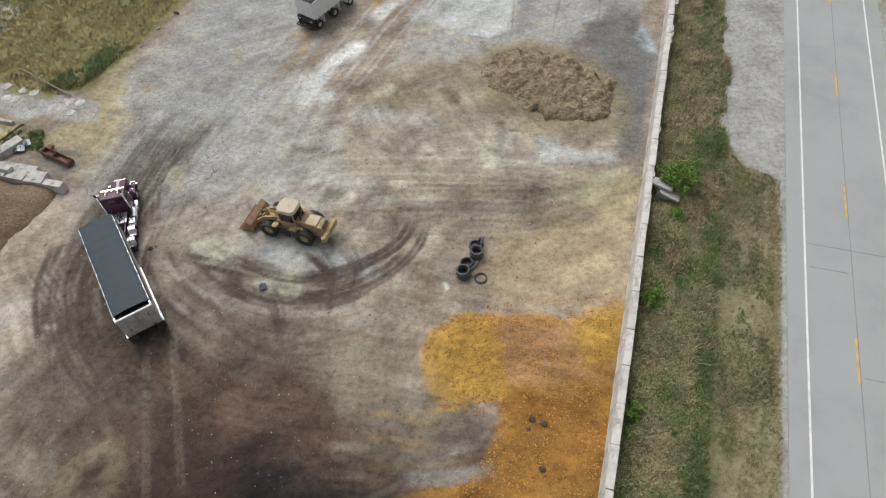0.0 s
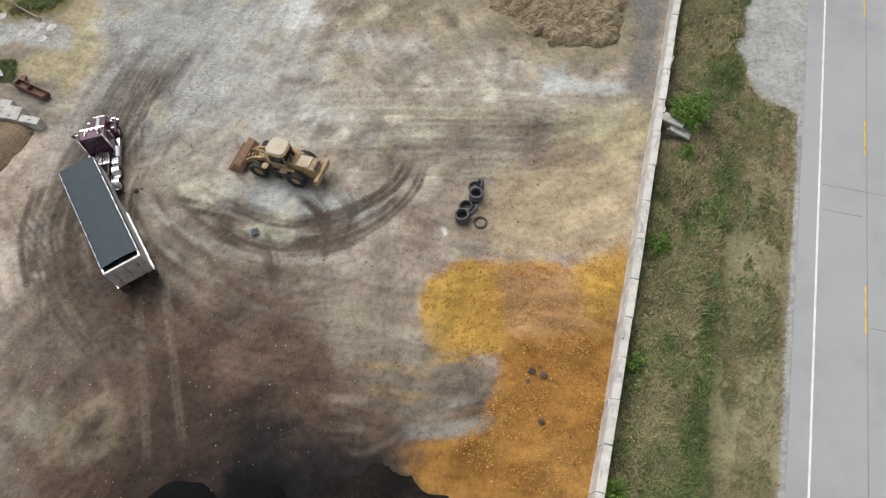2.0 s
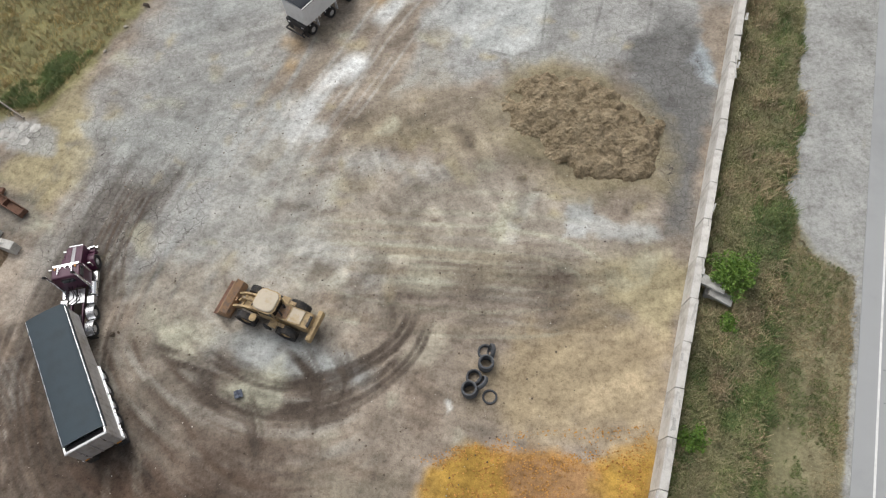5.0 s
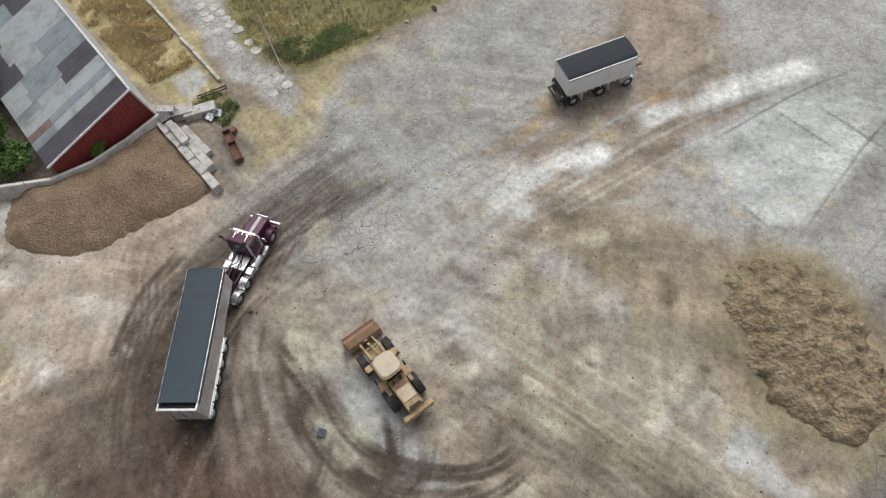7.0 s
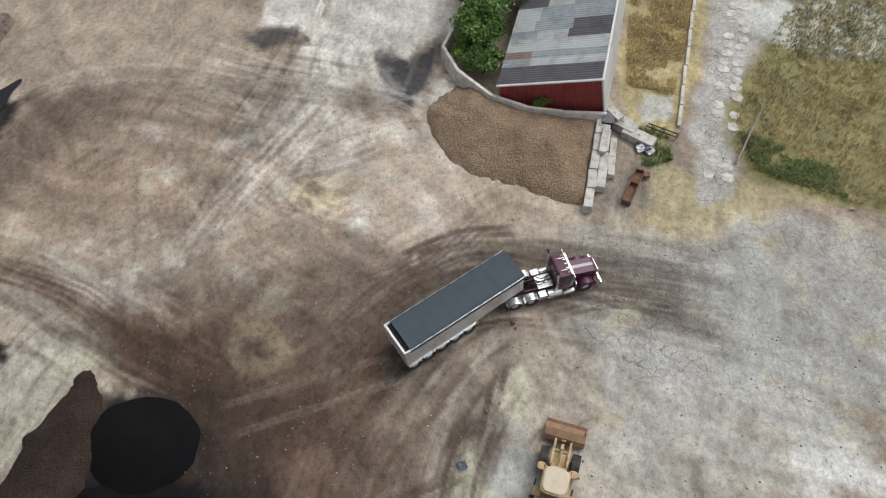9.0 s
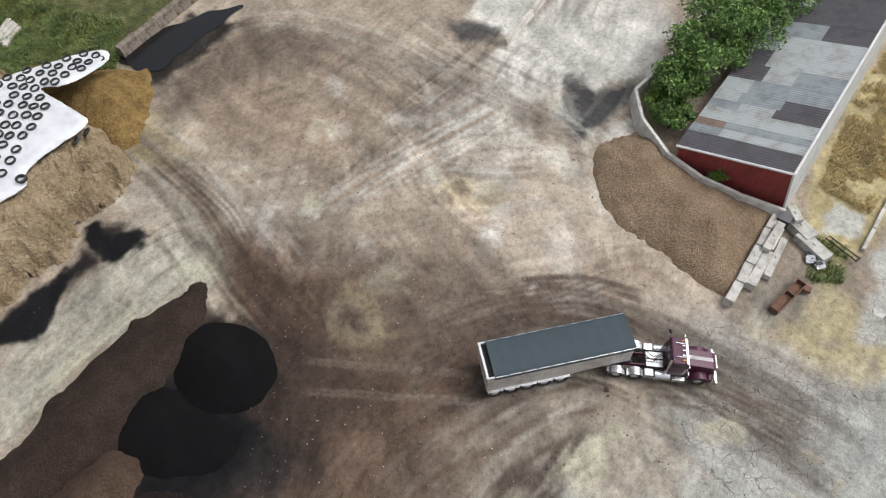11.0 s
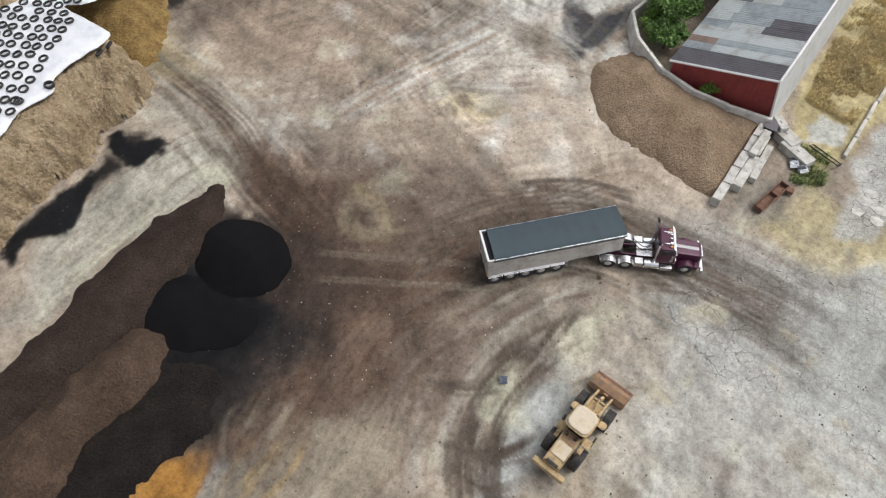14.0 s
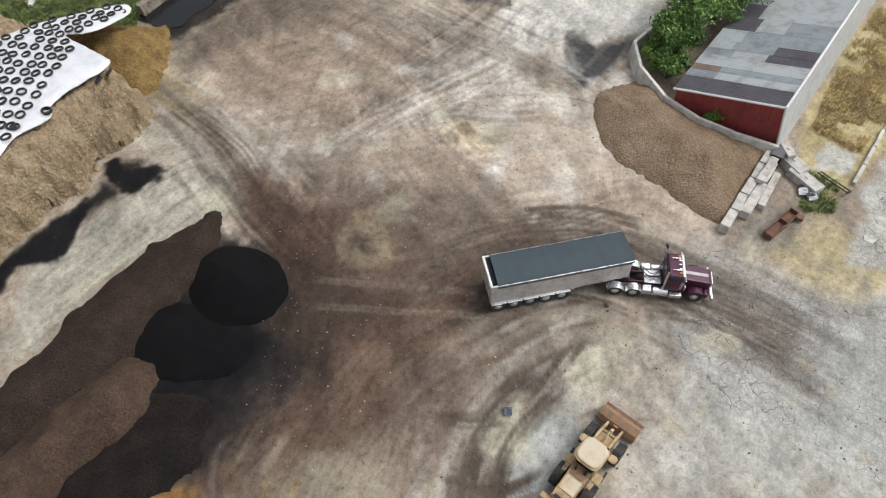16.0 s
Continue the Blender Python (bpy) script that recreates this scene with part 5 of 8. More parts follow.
# dark curved wheel marks
trail("track", [(-27.5, 39.3), (-27.3, 35.4), (-24.8, 30.5), (-20.8, 26.8), (-17.2, 24.8)], 0.2, 0.85, 2, 0.42)
trail("track", [(-26.3, 39.7), (-26.0, 35.4), (-23.3, 30.5), (-19.8, 27.5), (-15.9, 26.0)], 0.2, 0.85, 2, 0.42)
trail("track", [(-24.6, 39.2), (-24.2, 35.3), (-22.2, 31.7), (-18.9, 28.7)], 0.2, 0.85, 2, 0.42)
trail("track", [(-28.7, 37.3), (-28.0, 33.6), (-25.4, 29.2), (-21.5, 25.2)], 0.2, 0.85, 2, 0.42)
trail("track", [(-21.3, 41.6), (-21.6, 38.1), (-20.3, 33.4), (-17.0, 29.5)], 0.2, 0.85, 2, 0.42)
trail("track", [(-16.0, 37.0), (-11.7, 34.2), (-6.7, 33.5), (-2.8, 34.9), (0.0, 37.6), (1.2, 40.5)], 0.2, 0.85, 2, 0.42)
trail("track", [(-14.9, 38.0), (-10.7, 35.9), (-6.9, 35.6), (-3.7, 36.7), (-1.3, 38.8)], 0.2, 0.85, 2, 0.42)
trail("track", [(-8.1, 38.8), (-6.4, 36.3), (-5.9, 33.2)], 0.2, 0.85, 2, 0.42)
trail("track", [(-5.1, 38.7), (-4.3, 36.3), (-4.4, 34.0)], 0.2, 0.85, 2, 0.42)
trail("track", [(-11.3, 35.5), (-9.8, 32.4), (-9.7, 29.8)], 0.2, 0.85, 2, 0.42)
trail("browntrack", [(-4.8, 24.1), (-9.2, 24.1), (-13.9, 25.5), (-18.5, 28.6), (-20.2, 30.2)], 0.16, 0.6, 3, 0.5)
trail("browntrack", [(-4.5, 25.5), (-8.8, 25.6), (-13.7, 26.9), (-18.5, 29.9)], 0.16, 0.6, 3, 0.5)
trail("browntrack", [(-6.6, 26.6), (-11.1, 27.1), (-15.6, 28.8)], 0.16, 0.6, 3, 0.5)
trail("browntrack", [(-22.4, 27.1), (-24.9, 30.9), (-26.9, 34.9), (-29.9, 38.3)], 0.16, 0.6, 3, 0.5)
trail("browntrack", [(-25.5, 27.4), (-27.4, 32.9), (-31.4, 37.5)], 0.16, 0.6, 3, 0.5)
trail("browntrack", [(-29.4, -1.1), (-26.6, 6.0), (-22.8, 10.8), (-19.8, 14.6)], 0.16, 0.6, 3, 0.5)
trail("browntrack", [(-29.4, -3.5), (-26.1, 4.5), (-21.8, 9.8)], 0.16, 0.6, 3, 0.5)
trail("browntrack", [(-22.1, 41.3), (-22.9, 46.5), (-21.9, 51.6)], 0.16, 0.6, 3, 0.5)
trail("browntrack", [(-23.4, 40.6), (-24.5, 46.6), (-23.0, 52.3)], 0.16, 0.6, 3, 0.5)
# scraped and driven soil: long drawn-out variation, turning over the yard
lean = value_noise(X, Y, 26.0, 81, 2)
for k, ang in enumerate((-62, 18, -20, 55)):
    ca, sa = math.cos(radians(ang)), math.sin(radians(ang))
    drawn = value_noise((X * ca + Y * sa) / 7.0, -X * sa + Y * ca, 0.55, 83 + k, 4)
    share = np.clip(1 - np.abs((lean + 0.3) / 0.6 * 3 - k), 0, 1) * np.clip(1 - 1.1 * np.clip(CRACK, 0, 0.6), 0, 1)
    TONE *= (1 + 0.6 * drawn * share)[..., None].clip(0.45, 1.7)
sweep_x = X + 16 * value_noise(X, Y, 24.0, 101, 2)
sweep_y = Y + 16 * value_noise(X, Y, 24.0, 103, 2)
sweep = value_noise((sweep_x * 0.6 + sweep_y * 0.8) / 8.0, -sweep_x * 0.8 + sweep_y * 0.6, 1.5, 105, 4)
TONE *= (1 + 0.75 * sweep * np.clip(1 - 1.1 * np.clip(CRACK, 0, 0.6), 0.3, 1))[..., None].clip(0.55, 1.5)
# verge between the wall and the road, gravel apron, farmland beyond
RS = (X - ROAD_O.x) * ROAD_U.x + (Y - ROAD_O.y) * ROAD_U.y
RN = (X - ROAD_O.x) * ROAD_V.x + (Y - ROAD_O.y) * ROAD_V.y
wob = 1.2 * ROUGH
east = np.clip((RN + 12.0) / 0.3, 0, 1)
lay("verge", east)
lay("vergedry", np.clip((RN + 6.2 + 2 * wob) / 2.5, 0, 1) * np.clip((0.5 - RN) / 0.5, 0, 1) * 0.85)
lay("farm", np.clip((RN - 8.2 + wob) / 0.6, 0, 1))
GRASSY[:] = east * (RN < -1.6)
apron = inside([road_xy(27.5, -4.6), road_xy(25.5, -1.2), road_xy(140, -1.2), road_xy(140, -20), road_xy(56, -20), road_xy(54.5, -9.5), road_xy(50, -7.2), road_xy(40, -6.2), road_xy(32, -6.6)], WX, WY)
lay("shoulder", np.clip(0.5 + (apron + 0.8 * ROUGH) / 0.8, 0, 1))
GRASSY[:] *= np.clip(0.5 - apron / 0.6, 0, 1)
lay("shoulder", np.clip((RN + 1.9 + 0.5 * wob) / 0.3, 0, 1) * (RN < 9))
# relief
loose = np.clip(0.5 + inside([(0.9, 30.4), (6.3, 31.6), (15.0, 32.0), (13.5, 27.0), (12.3, 18.5), (9.0, 16.2), (3.0, 18.5), (5.9, 22.6), (2.5, 25.0)], WX, WY) / 1.5, 0, 1)
HEIGHT += loose * (0.25 + 0.5 * value_noise(X, Y, 1.6, 51, 5) + 0.35 * value_noise(X, Y, 5.0, 55, 2))
HEIGHT += 0.10 * value_noise(X, Y, 7.0, 61, 3) + 0.05 * value_noise(X, Y, 1.1, 65, 3) * np.clip(1 - CRACK, 0.2, 1)
HEIGHT += 0.25 * value_noise(X, Y, 1.5, 71, 3) * GRASSY
for cx, cy, r, h in ((-20.2, 20.5, 2.6, 0.6), (-33.6, 23.0, 2.8, 0.6)):
    HEIGHT += h * np.clip(1 - np.hypot(X - cx, Y - cy) / r, 0, 1) * (1 + 1.5 * value_noise(X, Y, 0.7, 77, 3))
HEIGHT *= np.clip((60 - np.maximum(np.abs(X), np.abs(Y - 34))) / 4, 0, 1) * np.clip((-RN - 1.5) / 1.5, 0, 1)


def sheet(name, Z, mat):
    ny, nx = X.shape
    me = bpy.data.meshes.new(name)
    idx = np.arange(nx * ny).reshape(ny, nx)
    quads = np.stack([idx[:-1, :-1], idx[:-1, 1:], idx[1:, 1:], idx[1:, :-1]], -1).reshape(-1, 4)
    me.vertices.add(nx * ny)
    me.vertices.foreach_set("co", np.stack([X, Y, Z], -1).ravel())
    me.loops.add(quads.size)
    me.loops.foreach_set("vertex_index", quads.ravel())
    me.polygons.add(len(quads))
    me.polygons.foreach_set("loop_start", np.arange(len(quads)) * 4)
    me.update(calc_edges=True)
    for layer, rgb in (("soil", TONE), ("wear", np.stack([CRACK, WET, GRASSY], -1))):
        a = me.color_attributes.new(layer, "FLOAT_COLOR", "POINT")
        a.data.foreach_set("color", np.concatenate([rgb, np.ones(X.shape + (1,))], -1).ravel())
    me.materials.append(mat)
    me.shade_smooth()
    return new(name, me)


ground = tagged(sheet("ground", HEIGHT, SOIL), "bare trodden soil and broken paving of a farm yard", "ground", kind="structure")


def floor_at(x, y):
    """Height of the ground sheet."""
    i, j = int(np.clip(np.searchsorted(GX, x), 0, len(GX) - 1)), int(np.clip(np.searchsorted(GY, y), 0, len(GY) - 1))
    return float(HEIGHT[j, i])


# ---- road ----
def strip(name, s0, s1, n0, n1, z, mat, label, parent=None):
    """A flat band along the road."""
    bm = bmesh.new()
    k = max(2, int((s1 - s0) / 6))
    rows = []
    for i in range(k + 1):
        s = s0 + (s1 - s0) * i / k
        a, b = road_xy(s, n0), road_xy(s, n1)
        rows.append([bm.verts.new((*a, z - 0.12)), bm.verts.new((*a, z)), bm.verts.new((*b, z)), bm.verts.new((*b, z - 0.12))])
    for p, q in zip(rows, rows[1:]):
        for j in range(3):
            bm.faces.new((p[j], p[j + 1], q[j + 1], q[j]))
    bmesh.ops.recalc_face_normals(bm, faces=bm.faces)
    if parent:
        return part(name, bm, mat, parent, label)
    return tagged(new(name, mesh_of(name, bm, mat)), label, "road", kind="structure")


road = strip("road", -400, 600, -1.3, 7.7, 0.06, ASPHALT, "sun-bleached grey asphalt two-lane road")
strip("edge_line", -300, 400, -0.07, 0.07, 0.066, LINE_WHITE, "worn white edge line", road)
strip("edge_line", -300, 400, 6.3, 6.44, 0.066, LINE_WHITE, "worn white edge line", road)
strip("seam", -300, 400, 3.24, 3.3, 0.064, SEAM, "dark tar seam", road)
for i in range(-4, 8):
    s = 8.5 + 14.63 * i
    strip("centre_dash", s, s + 3.6, 3.1, 3.22, 0.067, LINE_YELLOW, "yellow centre dash", road)
for s, n0, n1 in ((17.6, 0.3, 3.0), (19.8, 0.2, 6.2), (9.0, 3.5, 6.2)):
    strip("crack_seal", s, s + 0.07, n0, n1, 0.065, SEAM, "thin tar-sealed crack", road)


# ---- east wall ----
def wall_run(pts, z_top, thick, base_extra, step, joint, mat, owner, name="wall_panel", rng=None):
    """Cast panels set end to end along a bent line, with open joints and slight steps between them."""
    rng = rng or random.Random(4)
    for (ax, ay), (bx, by) in zip(pts, pts[1:]):
        length = math.hypot(bx - ax, by - ay)
        k = max(1, round(length / step))
        ang = math.atan2(by - ay, bx - ax)
        for i in range(k):
            c = (i + 0.5) / k
            w, h = length / k - joint, z_top + rng.uniform(-0.05, 0.05)
            bm = bmesh.new()
            out = [(-thick / 2 - base_extra, -0.2), (thick / 2 + base_extra * 0.3, -0.2), (thick / 2, h), (-thick / 2, h)]
            a = [bm.verts.new((-w / 2, y, z)) for y, z in out]
            b = [bm.verts.new((w / 2, y, z)) for y, z in out]
            bm.faces.new(a[::-1]), bm.faces.new(b)
            for j in range(4):
                bm.faces.new((a[j], a[(j + 1) % 4], b[(j + 1) % 4], b[j]))
            bmesh.ops.recalc_face_normals(bm, faces=bm.faces)
            bmesh.ops.bevel(bm, geom=bm.edges[:], offset=0.03, segments=1, affect="EDGES")
            m = Matrix.Translation((ax + (bx - ax) * c, ay + (by - ay) * c, 0)) @ Matrix.Rotation(ang + radians(rng.uniform(-0.6, 0.6)), 4, "Z") @ Matrix.Rotation(radians(rng.uniform(-1, 1)), 4, "X")
            part(name, bm, mat, owner, at=m)


wall_east = tagged(new("wall_east"), "weathered whitish precast concrete bunker wall along the yard", "wall", kind="structure")
EAST = [road_xy(-30, -11.9), road_xy(-6, -11.9), road_xy(8, -12.0), road_xy(30, -12.25), road_xy(53.5, -12.5)]
wall_run(EAST[::-1], 1.75, 0.55, 0.22, 3.0, 0.03, CONCRETE_PALE, wall_east)
rng = random.Random(8)
for i in range(46):
    s, n = rng.uniform(-14, 53), -12.15 + rng.uniform(-0.18, 0.25)
    bm = bmesh.new()
    box(bm, (0, 0, 0), (rng.uniform(0.25, 0.9), rng.uniform(0.08, 0.2), 0.05), 0.015)
    x, y = road_xy(s, n)
    part("spalled_cap", bm, CONCRETE, wall_east, "broken flake of concrete cap", at=pose(x, y, 1.79, rng.uniform(-3, 3), 0, 73.7 + rng.uniform(-14, 14)))
# two precast slabs leaning on the wall's outer side
for (s, n, z, ry, w) in ((22.1, -11.1, 1.45, 12, 1.7), (21.6, -10.4, 0.95, 16, 1.7)):
    bm = box(bmesh.new(), (0, 0, 0), (w, 0.75, 0.22), 0.03)
    x, y = road_xy(s, n)
    single("concrete_slab", bm, CONCRETE, pose(x, y, z, 0, ry, -16.3 - 8), "grey precast concrete slab propped against the bunker wall", "slab", "slabs propped on the wall")
bm = bmesh.new()
box(bm, (0, 0, 0.3), (1.0, 0.7, 1.2), 0.04)
x, y = road_xy(21.9, -10.9)
single("concrete_block", bm, CONCRETE, pose(x, y, 0, 0, 0, -20), "grey concrete block standing in the weeds under two slabs", "block")


# ---- heaps ----
def heap(name, pts, height, slope, mat, label, category, step=0.25, lump=0.25, grain=1.2, seed=1, flat=0.0, crown=None, kind="", edge=0.7, ridges=0.0, crag=0.0):
    """A heap of loose stuff over an outline: a slope up from its foot, a rounded crown, lumps."""
    pts = rounded(pts)
    xs, ys = [p[0] for p in pts], [p[1] for p in pts]
    x, y = np.meshgrid(np.arange(min(xs) - 1.5, max(xs) + 1.5, step), np.arange(min(ys) - 1.5, max(ys) + 1.5, step))
    wx = x + 3.2 * edge * value_noise(x, y, 1.5, seed + 3, 5)
    wy = y + 3.2 * edge * value_noise(x, y, 1.5, seed + 7, 5)
    if crag:
        wx = wx + crag * value_noise(x, y, 1.1, seed + 17, 3)
        wy = wy + crag * value_noise(x, y, 1.1, seed + 19, 3)
    d = inside(pts, wx, wy)
    z = height * (1 - np.exp(-np.maximum(d, 0) * slope / height))
    if crown:
        z = np.minimum(z, crown(x, y))
    rise = np.clip(d / 0.8, 0, 1)
    z = z + rise * lump * (2 * value_noise(x, y, grain, seed, 5) + 0.7 * value_noise(x, y, grain * 3.5, seed + 5, 2))
    if ridges:
        z = z + rise * ridges * np.abs(value_noise(x, y, 0.9, seed + 13, 3)) * 3
    z = np.where(d > 0, z + 0.03 * np.clip(d / 0.2, 0, 1), np.clip(0.8 * d, -0.2, 0))
    keep = d > -2 * step
    ny, nx = x.shape
    idx = np.full(x.shape, -1)
    ok = keep
    idx[ok] = np.arange(ok.sum())
    verts = np.stack([x, y, z], -1)[ok]
    q = np.stack([idx[:-1, :-1], idx[:-1, 1:], idx[1:, 1:], idx[1:, :-1]], -1).reshape(-1, 4)
    q = q[(q >= 0).all(1)]
    ob = new(name, from_arrays(name, verts.tolist(), q.tolist(), mat, True))
    tagged(ob, label, category, kind=kind)
    return ob, (x, y, z, d)


LOW_WALL = [(-74, 43.0), (-60.0, 38.4), (-53.5, 36.6), (-49.6, 35.0), (-46.4, 36.2), (-43.0, 39.0), (-41.3, 42.0), (-40.5, 45.0), (-40.0, 48.6)]


def against_wall(x, y):
    """Free on the yard's side of the low wall, nothing behind it."""
    return np.where(inside([*LOW_WALL[3:], (-28, 48.6), (-28, 28), (-49.6, 28)], x, y) > 0.0, 9.0, -0.3)


heap("feed_mound", [(-43.0, 33.2), (-39.0, 34.2), (-35.5, 36.8), (-33.6, 41.0), (-31.4, 45.9), (-36.0, 47.3), (-40.4, 48.8), (-42.4, 45.2), (-43.9, 41.4), (-46.0, 37.2)], 2.3, 0.62, HULLS,
     "brown granular feed heap against a low concrete wall", "heap", 0.22, 0.06, 0.8, 3, edge=0.5, crown=against_wall)
heap("compost_windrow", [(-19.8, 8.2), (-17.0, 6.2), (-13.0, 4.1), (-9.0, 3.3), (-4.3, 2.7), (0, 1.6), (3.5, 0.2), (5.6, 1.6), (6.0, 5.5), (2.5, 6.8), (-1.7, 7.9), (-6.0, 9.4), (-10, 9.6), (-15.0, 10.2)], 1.5, 0.75, COMPOST_DARK,
     "long dark brown compost windrow beside a pale dirt lane", "heap", 0.22, 0.14, 1.0, 5, edge=0.4)
heap("compost_windrow", [(-6.4, 9.4), (-2.0, 7.0), (3.0, 5.6), (7.0, 4.6), (8.4, 8.0), (8.2, 10.4), (5.3, 11.4), (2.5, 10.7), (0.1, 11.7), (-3.9, 12.8), (-6.2, 11.4)], 2.1, 1.5, COMPOST,
     "reddish brown compost windrow with a cut face", "heap", 0.2, 0.16, 0.9, 9, edge=0.45, ridges=0.1)
# near-black colour also paints the shade at the cut face's foot
heap("compost_spread", [(-4.5, 12.6), (0, 11.2), (3.5, 10.4), (7.0, 11.2), (6.4, 13.6), (3.6, 15.6), (0.2, 16.8), (-2.6, 17.6), (-5.5, 16.0)], 0.5, 0.35, COMPOST_SHADED,
     "dark crumbled compost below the cut face, blackened for the shade there", "heap", 0.22, 0.12, 0.9, 12, edge=0.6)
heap("black_mound", [(-12.5, 10.0), (-15.2, 9.0), (-16.9, 10.6), (-17.4, 13.0), (-16.8, 15.4), (-14.8, 17.0), (-12.4, 16.8), (-11.0, 15.0), (-10.6, 12.5)], 1.9, 0.75, CHAR,
     "smooth cone of jet black fine material", "heap", 0.18, 0.03, 0.7, 15, edge=0.12)
heap("black_mound", [(-7.1, 8.6), (-9.8, 8.0), (-11.6, 10.4), (-11.0, 14.0), (-10.4, 16.6), (-8.8, 17.0), (-7.2, 16.0), (-5.7, 13.1), (-5.9, 10.6)], 1.0, 0.4, CHAR,
     "low cone of jet black fine material", "heap", 0.18, 0.04, 0.7, 17, edge=0.2)
heap("dung_mound", [(6.8, 58.4), (7.9, 61.4), (10.7, 62.2), (14.1, 61.2), (17.0, 58.6), (18.2, 56.0), (17.4, 52.6), (14.5, 51.7), (11.3, 53.2), (9.4, 54.8)], 1.5, 0.5, MANURE,
     "lumpy tan heap of straw manure dumped on old concrete", "heap", 0.12, 0.42, 1.3, 19, edge=0.9, ridges=0.4, crag=1.6)

# silage clamp: a steep cut face, the top under white film
CLAMP = [(-12.0, -5.6), (-17.9, -4.5), (-22.5, -4.2), (-27.4, -3.8), (-28.6, -6.6), (-29.6, -11.0), (-31.0, -30.0), (-2.0, -30.0), (-4.0, -7.5)]
heap("silage_clamp", CLAMP, 4.6, 4.4, SILAGE, "silage clamp with a steep rough cut face", "silage", 0.14, 0.22, 0.9, 23, edge=0.4, ridges=0.25, crag=2.2)
heap("silage_toe", [(-29.0, -12.0), (-28.8, -8.0), (-31.0, -6.0), (-35.5, -7.4), (-38.6, -9.6), (-38.4, -12.6), (-36.0, -22.0), (-30.0, -20.0)], 3.2, 0.85, SILAGE_WET,
     "ochre crumbled silage sloping down from the clamp", "silage", 0.22, 0.16, 0.9, 27, edge=0.5)


def film_height(x, y):
    d = inside(CLAMP, x, y)
    slope = np.clip((-28.3 - x) / 8.0, 0, 1)
    return 5.0 - 1.6 * slope + 0.35 * value_noise(x, y, 3.0, 91, 3) + 0.6 * np.clip((d - 2) / 6, 0, 1)


FILM = [(-14.0, -8.6), (-17.9, -7.8), (-20.6, -6.7), (-22.0, -7.6), (-27.4, -6.3), (-28.6, -8.0), (-30.2, -13.4), (-31.6, -11.8), (-36.4, -11.4), (-37.0, -13.4), (-33.0, -16.4), (-28.4, -18.0), (-20.0, -20.0), (-12.0, -20.0)]
FILM = rounded(FILM, 4)
fx, fy = np.meshgrid(np.arange(-38.5, -10, 0.18), np.arange(-22, -5, 0.18))
fd = inside(FILM, fx + 0.15 * value_noise(fx, fy, 1.2, 93, 3), fy)
ok = fd > -0.17
gy_, gx_ = np.gradient(fd, 0.18)
pull = np.minimum(fd, 0)
fx, fy = fx - gx_ * pull, fy - gy_ * pull
fidx = np.full(fx.shape, -1)
fidx[ok] = np.arange(ok.sum())
fz = film_height(fx, fy) + 0.08 - 0.22 * np.clip(1 - fd / 0.5, 0, 1) + 0.05 * value_noise(fx, fy, 0.6, 95, 2)
fq = np.stack([fidx[:-1, :-1], fidx[:-1, 1:], fidx[1:, 1:], fidx[1:, :-1]], -1).reshape(-1, 4)
fq = fq[(fq >= 0).all(1)]
film_ob = new("silage_film", from_arrays("silage_film", np.stack([fx, fy, fz], -1)[ok].tolist(), fq.tolist(), PLASTIC, True))
tagged(film_ob, "white plastic film over the silage clamp, held by tyres", "plastic film")
sol = film_ob.modifiers.new("thickness", "SOLIDIFY")
sol.thickness = 0.03


def tyre_mesh(name, r, w, mat, seg=22):
    ri = r * 0.73
    prof = [(ri, -w * 0.36), (r * 0.74, -w * 0.5), (r * 0.93, -w * 0.47), (r, -w * 0.33), (r, w * 0.33), (r * 0.93, w * 0.47), (r * 0.74, w * 0.5), (ri, w * 0.36), (ri * 1.08, w * 0.3), (r * 0.85, w * 0.28), (r * 0.85, -w * 0.28), (ri * 1.08, -w * 0.3)]
    return mesh_of(name, lathe(bmesh.new(), prof, seg, "z"), mat, True)


FILM_TYRE = tyre_mesh("film_tyre", 0.41, 0.19, RUBBER)
rng = random.Random(12)
along_v, across_v = Vector((-0.97, -0.24)), Vector((0.24, -0.97))
for i in range(-4, 20):
    for j in range(0, 12):
        p = Vector((-15.0, -7.4)) + along_v * (i * 1.22) + across_v * (j * 1.1) + Vector((rng.uniform(-0.14, 0.14), rng.uniform(-0.14, 0.14)))
        gx, gy = np.array([p.x]), np.array([p.y])
        if inside(FILM, gx, gy)[0] < 0.3 or rng.random() < 0.03:
            continue
        z = float(film_height(gx, gy)[0]) + 0.2
        o = new("film_tyre", FILM_TYRE)
        o.matrix_basis = pose(p.x, p.y, z, rng.uniform(-7, 7), rng.uniform(-7, 7), rng.uniform(0, 360))
        tagged(o, "old black car tyre weighing down white silage film", "tyre", "tyres on the silage film")
for x, y, z, rx in ((-27.2, -6.2, 4.5, 38), (-26.0, -6.3, 4.6, 30), (-21.0, -7.2, 5.1, 4), (-20.9, -7.1, 5.32, -5), (-18.6, -8.4, 5.15, 6), (-18.5, -8.5, 5.38, 3), (-24.0, -8.4, 5.2, 8), (-36.0, -12.0, 3.4, 8)):
    o = new("film_tyre", FILM_TYRE)
    o.matrix_basis = pose(x, y, z, rx, 0, 20)
    tagged(o, "old black tyre thrown on top of others at the film edge", "tyre", "tyres on the silage film")

